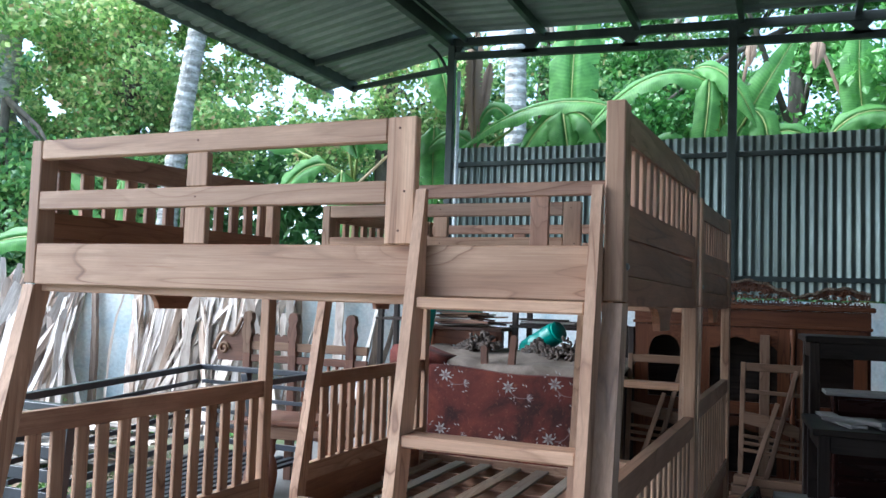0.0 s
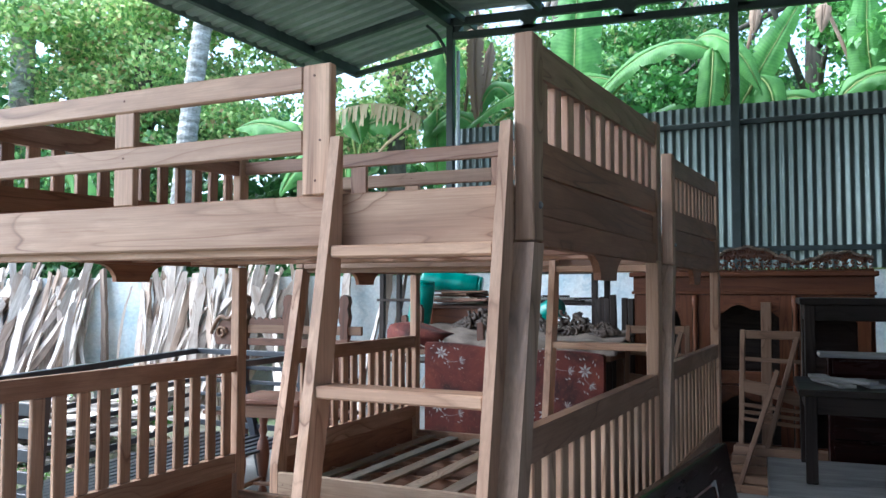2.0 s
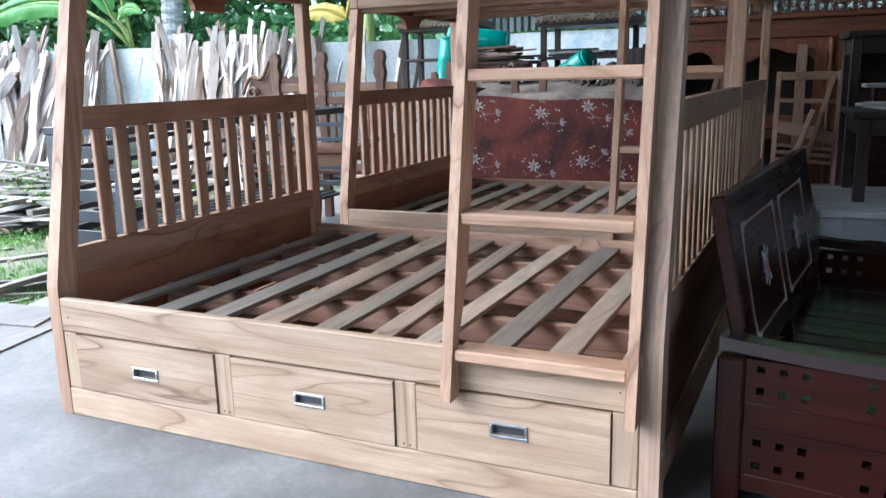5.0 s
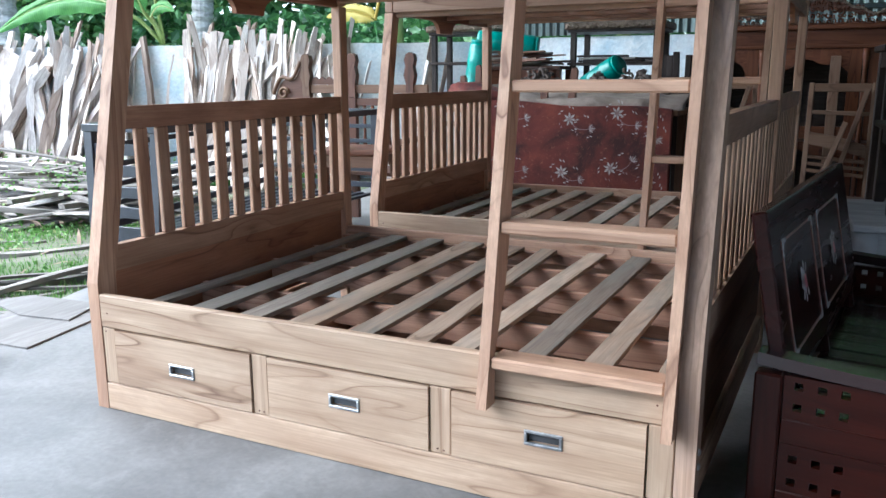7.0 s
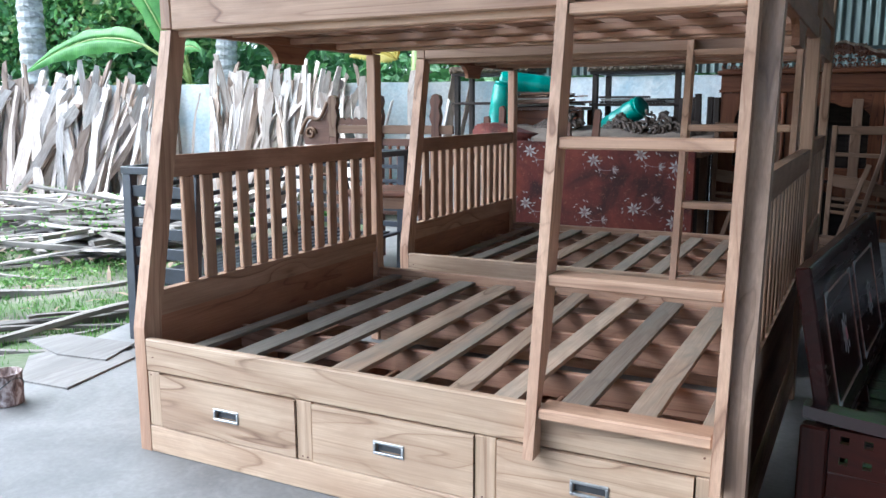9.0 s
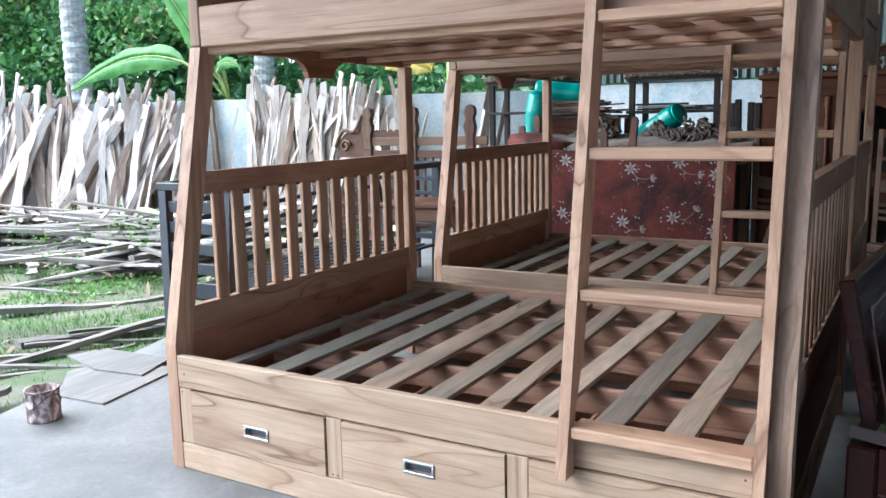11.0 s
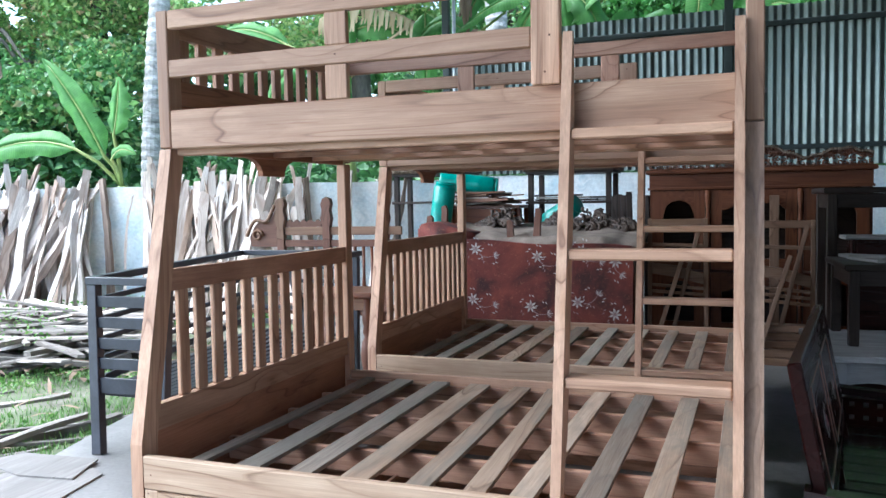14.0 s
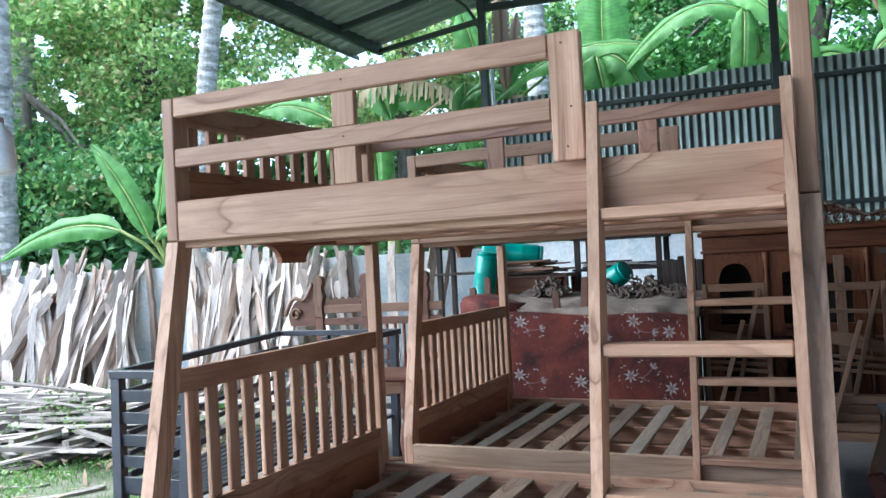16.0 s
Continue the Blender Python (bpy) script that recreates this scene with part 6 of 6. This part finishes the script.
tree(2.5, 12.5, 0.2, 8.0, ((2.2, 12.0, 5.6), (3.4, 1.5, 2.6)), 46, 136, 0.24, VINELEAF, "broad-leaved tree with bright green leaves")
tree(0.3, 14.2, 0.2, 8.0, ((-0.2, 13.6, 4.9), (2.3, 1.0, 2.0)), 50, 110, 0.2, LEAF, "broad-leaved tree behind the banana plants")
tree(7.0, 10.5, 0.2, 8.0, ((6.5, 10.0, 5.4), (2.8, 1.6, 2.8)), 40, 136, 0.24, VINELEAF, "broad-leaved tree with bright green leaves")
tree(-14.5, 4.5, 0.24, 7.5, ((-14.2, 4.5, 4.8), (2.6, 2.2, 3.3)), 60, 122, 0.23, LEAF, "broad-leaved tree with dense green leaves")

# vine-grown bush over the fence
tips = [(4.3 + rng.normal() * 0.8, 9.0 + rng.normal() * 0.3, 3.6 + rng.normal() * 0.9) for _ in range(40)]
pts = cluster_points(tips, 170, 0.24)
bush = thing("vine_bush", pose(4.3, 9.0, -0.1), "dense bright green vine-grown bush behind the fence", "bush")
part("stem", tube([(0, 0, 0), (0.05, 0, 1.6), (0, 0, 3.2)], [0.09, 0.07, 0.04], 8), DARKBARK, bush, smooth=True)
cr = new("foliage", leaf_cloud("foliage", pts - np.array([4.3, 9.0, -0.1]), rng.uniform(0.09, 0.16, len(pts)), VINELEAF, rng, 0.5, 0.7))
cr.parent = bush

# undergrowth and the woods further off
n = 22000
ux = rng.uniform(-19, 9, n)
uy = 8.1 + rng.uniform(0, 2.2, n) + np.where(ux < -1.5, 0.35 * (ux + 1.5) + 2.6 * np.clip((-1.5 - ux) / 2.5, 0, 1), 0.2)
uz = rng.uniform(0.2, 1.0, n) * (2.3 + 1.1 * np.array([noise.noise((x * 0.7, 1, 0)) for x in ux]))
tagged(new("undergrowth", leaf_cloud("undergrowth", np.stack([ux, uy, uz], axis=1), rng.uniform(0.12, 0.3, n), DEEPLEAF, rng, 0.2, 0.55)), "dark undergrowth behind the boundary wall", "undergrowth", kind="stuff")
n = 34000
ux = rng.uniform(-30, 18, n)
top = 5.6 + 2.2 * np.clip((-8 - ux) / 6, 0, 1) + 2.0 * np.array([noise.noise((x * 0.35, 5, 0)) for x in ux]) + 0.8 * np.array([noise.noise((x * 1.3, 7, 0)) for x in ux])
uz = top * rng.uniform(0.02, 1.0, n) ** 0.8
uy = 18.0 + rng.uniform(0, 2.5, n) + np.where(ux < -4, 0.45 * (ux + 4), 0)
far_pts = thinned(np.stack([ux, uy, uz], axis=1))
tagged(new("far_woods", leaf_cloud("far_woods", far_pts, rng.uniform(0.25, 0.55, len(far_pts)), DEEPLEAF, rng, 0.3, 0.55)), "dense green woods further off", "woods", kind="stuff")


def palm(x, y, r, h, lean, label):
    p = thing("palm_tree", pose(x, y, -0.1), label, "palm tree", "palms behind the wall")
    n = 130
    path, rad = [], []
    for i in range(n + 1):
        u = i / n
        path.append((lean[0] * u * u, lean[1] * u * u, h * u))
        rad.append(r * (1.1 - 0.25 * u) * (1.05 if i % 2 else 0.965) * (1 + 0.03 * noise.noise((x, 0, i * 0.4))))
    part("trunk", tube(path, rad, 16), BARK, p)
    topv = Vector(path[-1])
    for k in range(13):
        a = k * 2.4
        droop = 0.5 + 0.5 * (k % 3)
        verts, faces = [], []
        for i in range(15):
            u = i / 14
            c = topv + Vector((math.cos(a) * 2.3 * u, math.sin(a) * 2.3 * u, 0.8 * u - droop * 1.6 * u * u))
            for s in (-1, 1):
                d = Vector((-math.sin(a) * s, math.cos(a) * s, -0.5)) * (0.45 * math.sin(math.pi * min(1, u + 0.1)) + 0.03)
                b = len(verts)
                verts += [tuple(c), tuple(c + d), tuple(c + d * 0.5 + Vector((math.cos(a), math.sin(a), 0)) * 0.09)]
                faces.append((b, b + 1, b + 2))
        fr = new("frond", array_mesh("frond", verts, faces, LEAF))
        fr.parent = p
    return p


palm(-7.3, 8.7, 0.165, 10.0, (1.4, 0.2), "pale grey palm trunk with dark ring marks")
palm(-8.9, 6.35, 0.175, 10.0, (-0.1, 0.1), "grey palm trunk behind the wall")
palm(-2.2, 12.1, 0.205, 10.0, (-0.2, 0.1), "pale grey palm trunk behind the fence")
palm(-12.5, 9.6, 0.24, 11.0, (0.25, 0), "grey palm trunk among the trees")


def banana_blade(base, ctrl, tip, wd, seed, face, torn, halves):
    """A pleated blade on a curved midrib; face is the way its upper side looks."""
    rr2 = random.Random(seed)
    base, ctrl, tip, face = Vector(base), Vector(ctrl), Vector(tip), Vector(face).normalized()
    n = 26
    spine = [base * (1 - u) ** 2 + ctrl * 2 * u * (1 - u) + tip * u * u for u in np.linspace(0, 1, n + 1)]
    verts, faces = [tuple(p) for p in spine], []
    along = [i / n for i in range(n + 1)]
    if len(halves) == 1:
        # withered: split into strips that hang from the midrib
        for i in range(n):
            a, b = spine[i], spine[i].lerp(spine[i + 1], rr2.uniform(0.75, 1.0))
            drop = wd * 0.5 * rr2.uniform(0.55, 1.0)
            out = face * rr2.uniform(-0.04, 0.07)
            k0 = len(verts)
            verts += [tuple(a), tuple(b), tuple(b - Vector((0, 0, drop * 0.5)) + out), tuple(a - Vector((0, 0, drop * 0.5)) + out),
                      tuple(b.lerp(a, 0.2) - Vector((0.02, 0, drop)) + out * 0.3), tuple(a.lerp(b, 0.2) - Vector((0.02, 0, drop * rr2.uniform(0.8, 1.0))) + out * 0.3)]
            along += [i / n] * 6
            faces += [(k0, k0 + 1, k0 + 2, k0 + 3), (k0 + 3, k0 + 2, k0 + 4, k0 + 5)]
        return verts, faces, spine, along
    for s in halves:
        prev = None
        lag = 0.0
        for i in range(n + 1):
            u = i / n
            t = (spine[min(i + 1, n)] - spine[max(i - 1, 0)]).normalized()
            side = t.cross(face).normalized() * s
            up = side.cross(t) * s
            if up.dot(face) < 0:
                up = -up
            w = wd * 0.5 * min(1.0, (0.04 + u / 0.16)) ** 0.6 * min(1.0, 0.03 + (1 - u) / 0.42) ** 0.75
            wob = 0.007 * w * (1 if i % 2 else -1)
            row = []
            for f, d in ((0.35, 0.05), (0.72, -0.08), (1.0, -0.3 - 0.14 * math.sin(i * 0.9 + seed))):
                row.append(spine[i] + side * w * f + up * (w * d + wob * f) + t * (w * 0.28 * f))
            if rr2.random() < torn and prev is not None:
                lag = rr2.uniform(0.3, 0.8)
            idx = []
            for q in row:
                verts.append(tuple(q))
                along.append(u)
                idx.append(len(verts) - 1)
            if prev is not None:
                faces.append((i - 1, i, idx[0], prev[0]))
                faces.append((prev[0], idx[0], idx[1], prev[1]))
                if lag > 0:
                    verts.append(tuple(row[2].lerp(Vector(verts[prev[2]]), lag)))
                    along.append(u)
                    faces.append((prev[1], idx[1], len(verts) - 1, prev[2]))
                    lag = 0.0
                else:
                    faces.append((prev[1], idx[1], idx[2], prev[2]))
            prev = idx
    return verts, faces, spine, along


def banana_plant(foot, crown, leaves, seed, label):
    """leaves: base, bend, tip, width, kind (green, dry)."""
    b = thing("banana_plant", pose(foot[0], foot[1], -0.1), label, "banana plant", "banana plants")
    o = Vector((foot[0], foot[1], -0.1))
    c = Vector(crown) - o
    part("stem", tube([(0, 0, 0), c * 0.5 + Vector((0.03, 0, 0)), c], [0.12, 0.1, 0.06], 10), STALK, b, smooth=True)
    for k, leaf in enumerate(leaves):
        p, q, t, wd, dry = leaf[:5]
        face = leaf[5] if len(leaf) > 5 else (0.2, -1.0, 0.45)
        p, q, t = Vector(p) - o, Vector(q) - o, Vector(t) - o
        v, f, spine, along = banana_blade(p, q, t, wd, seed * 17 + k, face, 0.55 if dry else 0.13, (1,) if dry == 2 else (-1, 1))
        ob = new("blade", array_mesh("blade", v, f, {0: BANANA, 1: BROWNLEAF, 2: DRYLEAF, 3: YELLOWED}[dry], True))
        ob.data.attributes.new("along", "FLOAT", "POINT").data.foreach_set("value", along)
        tagged(ob, {0: "", 1: "withered brown leaf", 2: "withered beige leaf", 3: "yellowed leaf"}[dry])
        ob.parent = b
        run = [c, c.lerp(p, 0.5) + Vector((0, 0, 0.06)), p] + spine[3::3]
        rib = tube(run, [0.024, 0.022, 0.02] + [0.011 * (1 - 0.8 * i / 8) for i in range(len(run) - 3)], 6)
        ro = new("midrib", finish(rib, "midrib", {0: STALK, 1: BROWNLEAF, 2: DRYLEAF, 3: YELLOWED}[dry], True))
        ro.parent = ob
    return b


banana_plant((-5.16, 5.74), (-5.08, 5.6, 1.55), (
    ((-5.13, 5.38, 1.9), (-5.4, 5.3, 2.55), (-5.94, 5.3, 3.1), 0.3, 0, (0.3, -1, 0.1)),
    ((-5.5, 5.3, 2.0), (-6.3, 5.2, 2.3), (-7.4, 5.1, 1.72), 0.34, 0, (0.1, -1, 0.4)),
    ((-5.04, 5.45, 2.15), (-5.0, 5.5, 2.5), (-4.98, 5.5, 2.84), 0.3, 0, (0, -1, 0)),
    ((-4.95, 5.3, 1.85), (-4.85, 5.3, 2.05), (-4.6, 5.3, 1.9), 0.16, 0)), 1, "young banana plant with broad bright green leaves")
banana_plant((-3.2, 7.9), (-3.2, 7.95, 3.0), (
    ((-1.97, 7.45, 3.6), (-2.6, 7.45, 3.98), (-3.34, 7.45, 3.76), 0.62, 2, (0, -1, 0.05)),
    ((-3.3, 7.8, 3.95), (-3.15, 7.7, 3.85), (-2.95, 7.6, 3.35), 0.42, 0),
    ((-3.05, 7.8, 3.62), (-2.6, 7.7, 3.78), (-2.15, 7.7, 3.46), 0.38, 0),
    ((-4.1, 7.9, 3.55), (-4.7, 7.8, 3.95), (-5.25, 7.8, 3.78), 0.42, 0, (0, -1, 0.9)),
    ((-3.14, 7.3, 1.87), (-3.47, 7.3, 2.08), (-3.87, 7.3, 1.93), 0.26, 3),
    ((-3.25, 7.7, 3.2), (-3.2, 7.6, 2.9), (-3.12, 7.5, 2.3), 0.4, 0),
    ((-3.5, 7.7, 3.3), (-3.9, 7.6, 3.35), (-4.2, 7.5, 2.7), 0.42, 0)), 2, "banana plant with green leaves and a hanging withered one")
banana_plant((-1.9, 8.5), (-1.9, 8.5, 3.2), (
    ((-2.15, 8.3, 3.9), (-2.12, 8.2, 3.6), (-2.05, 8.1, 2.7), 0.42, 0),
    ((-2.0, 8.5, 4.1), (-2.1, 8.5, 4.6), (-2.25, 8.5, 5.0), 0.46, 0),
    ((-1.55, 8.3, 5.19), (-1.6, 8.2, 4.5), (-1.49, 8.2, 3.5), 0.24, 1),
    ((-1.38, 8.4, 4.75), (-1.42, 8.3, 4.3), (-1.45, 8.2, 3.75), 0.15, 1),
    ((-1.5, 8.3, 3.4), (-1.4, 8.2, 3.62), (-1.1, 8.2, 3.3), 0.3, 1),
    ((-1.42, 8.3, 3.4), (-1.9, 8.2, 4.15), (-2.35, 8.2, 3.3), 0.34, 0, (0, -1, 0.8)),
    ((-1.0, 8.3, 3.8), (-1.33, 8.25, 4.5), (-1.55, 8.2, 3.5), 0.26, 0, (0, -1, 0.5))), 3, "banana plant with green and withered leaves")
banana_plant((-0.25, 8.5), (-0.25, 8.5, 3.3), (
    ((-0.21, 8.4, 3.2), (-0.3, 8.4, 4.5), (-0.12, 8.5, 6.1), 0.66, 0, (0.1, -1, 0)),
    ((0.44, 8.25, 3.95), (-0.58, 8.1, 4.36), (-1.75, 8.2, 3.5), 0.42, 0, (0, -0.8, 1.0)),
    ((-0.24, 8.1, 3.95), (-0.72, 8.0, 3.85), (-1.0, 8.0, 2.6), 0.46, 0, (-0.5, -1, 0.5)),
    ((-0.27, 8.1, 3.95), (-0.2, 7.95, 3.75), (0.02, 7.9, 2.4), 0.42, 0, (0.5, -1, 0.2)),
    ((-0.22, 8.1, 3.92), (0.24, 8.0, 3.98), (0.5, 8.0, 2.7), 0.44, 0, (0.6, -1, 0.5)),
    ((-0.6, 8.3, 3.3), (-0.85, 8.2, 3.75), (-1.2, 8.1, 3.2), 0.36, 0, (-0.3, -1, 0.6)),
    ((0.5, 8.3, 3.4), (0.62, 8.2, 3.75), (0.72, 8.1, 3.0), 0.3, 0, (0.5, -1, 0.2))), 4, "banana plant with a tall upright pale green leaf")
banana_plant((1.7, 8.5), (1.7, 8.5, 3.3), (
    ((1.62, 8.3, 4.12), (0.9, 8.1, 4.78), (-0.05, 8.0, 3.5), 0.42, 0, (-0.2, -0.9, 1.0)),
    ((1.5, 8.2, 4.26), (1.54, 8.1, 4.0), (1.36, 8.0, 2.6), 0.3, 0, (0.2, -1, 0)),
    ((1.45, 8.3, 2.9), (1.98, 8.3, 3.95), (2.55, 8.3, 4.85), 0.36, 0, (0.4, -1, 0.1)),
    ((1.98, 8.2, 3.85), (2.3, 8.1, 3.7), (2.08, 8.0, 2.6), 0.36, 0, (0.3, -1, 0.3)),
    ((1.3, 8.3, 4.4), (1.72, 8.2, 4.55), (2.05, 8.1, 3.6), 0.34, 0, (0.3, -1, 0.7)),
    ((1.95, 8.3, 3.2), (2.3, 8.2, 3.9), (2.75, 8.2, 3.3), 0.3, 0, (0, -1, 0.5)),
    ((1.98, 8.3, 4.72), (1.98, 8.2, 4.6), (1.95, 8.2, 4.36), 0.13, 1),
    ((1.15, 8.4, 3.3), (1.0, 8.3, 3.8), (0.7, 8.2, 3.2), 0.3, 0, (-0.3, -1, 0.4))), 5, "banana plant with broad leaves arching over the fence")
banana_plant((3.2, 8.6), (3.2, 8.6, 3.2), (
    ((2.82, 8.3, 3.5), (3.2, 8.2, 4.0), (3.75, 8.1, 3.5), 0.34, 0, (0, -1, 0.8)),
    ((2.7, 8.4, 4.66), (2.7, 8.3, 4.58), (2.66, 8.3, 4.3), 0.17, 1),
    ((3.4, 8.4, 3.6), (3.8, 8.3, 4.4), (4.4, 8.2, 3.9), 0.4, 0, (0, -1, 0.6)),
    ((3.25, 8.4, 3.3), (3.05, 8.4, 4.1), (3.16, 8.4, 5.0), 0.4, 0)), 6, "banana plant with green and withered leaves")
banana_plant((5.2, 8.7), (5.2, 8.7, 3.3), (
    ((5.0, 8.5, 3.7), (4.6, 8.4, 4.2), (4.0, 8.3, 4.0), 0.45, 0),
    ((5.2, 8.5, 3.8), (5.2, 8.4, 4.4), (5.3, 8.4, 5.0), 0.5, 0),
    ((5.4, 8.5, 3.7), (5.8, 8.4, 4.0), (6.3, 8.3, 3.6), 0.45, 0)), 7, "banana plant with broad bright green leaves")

# ---- hung from the canopy ----
tarp = thing("blue_tarpaulin", pose(-1.17, 0.46, 2.24), "folded blue tarpaulin hung from the canopy", "tarpaulin")
bm = bmesh.new()
cols = []
for i in range(9):
    u = i / 8
    cols.append([bm.verts.new((-0.42 + 0.5 * u, 0.03 * math.sin(u * 11) - 0.2 * u * 0.4, z)) for z in (0.0, 0.6, 1.3, 2.05)])
for a, b in zip(cols, cols[1:]):
    for k in range(3):
        bm.faces.new((a[k], b[k], b[k + 1], a[k + 1]))
bmesh.ops.solidify(bm, geom=bm.faces[:], thickness=0.008)
part("sheet", bm, BLUE, tarp, smooth=True)
bottle = thing("plastic_bottle", pose(-1.085, 0.4, 1.866, 0, -7, 0), "clear plastic bottle hanging on a string", "bottle")
part("bottle_body", lathe([(0.038, 0.0), (0.046, 0.01), (0.046, 0.075), (0.043, 0.085), (0.046, 0.095), (0.046, 0.15), (0.042, 0.165), (0.014, 0.205), (0.013, 0.22)], 18), CLEARPLASTIC, bottle, smooth=True)
part("cap", lathe([(0.0145, 0.2205), (0.0145, 0.24), (0.012, 0.242)], 14), RUSTTIN, bottle, "faded cap")
part("string", tube([(0, 0, 0.243), (0.0, 0, 2.92)], [0.002, 0.002], 5), CARD, bottle)
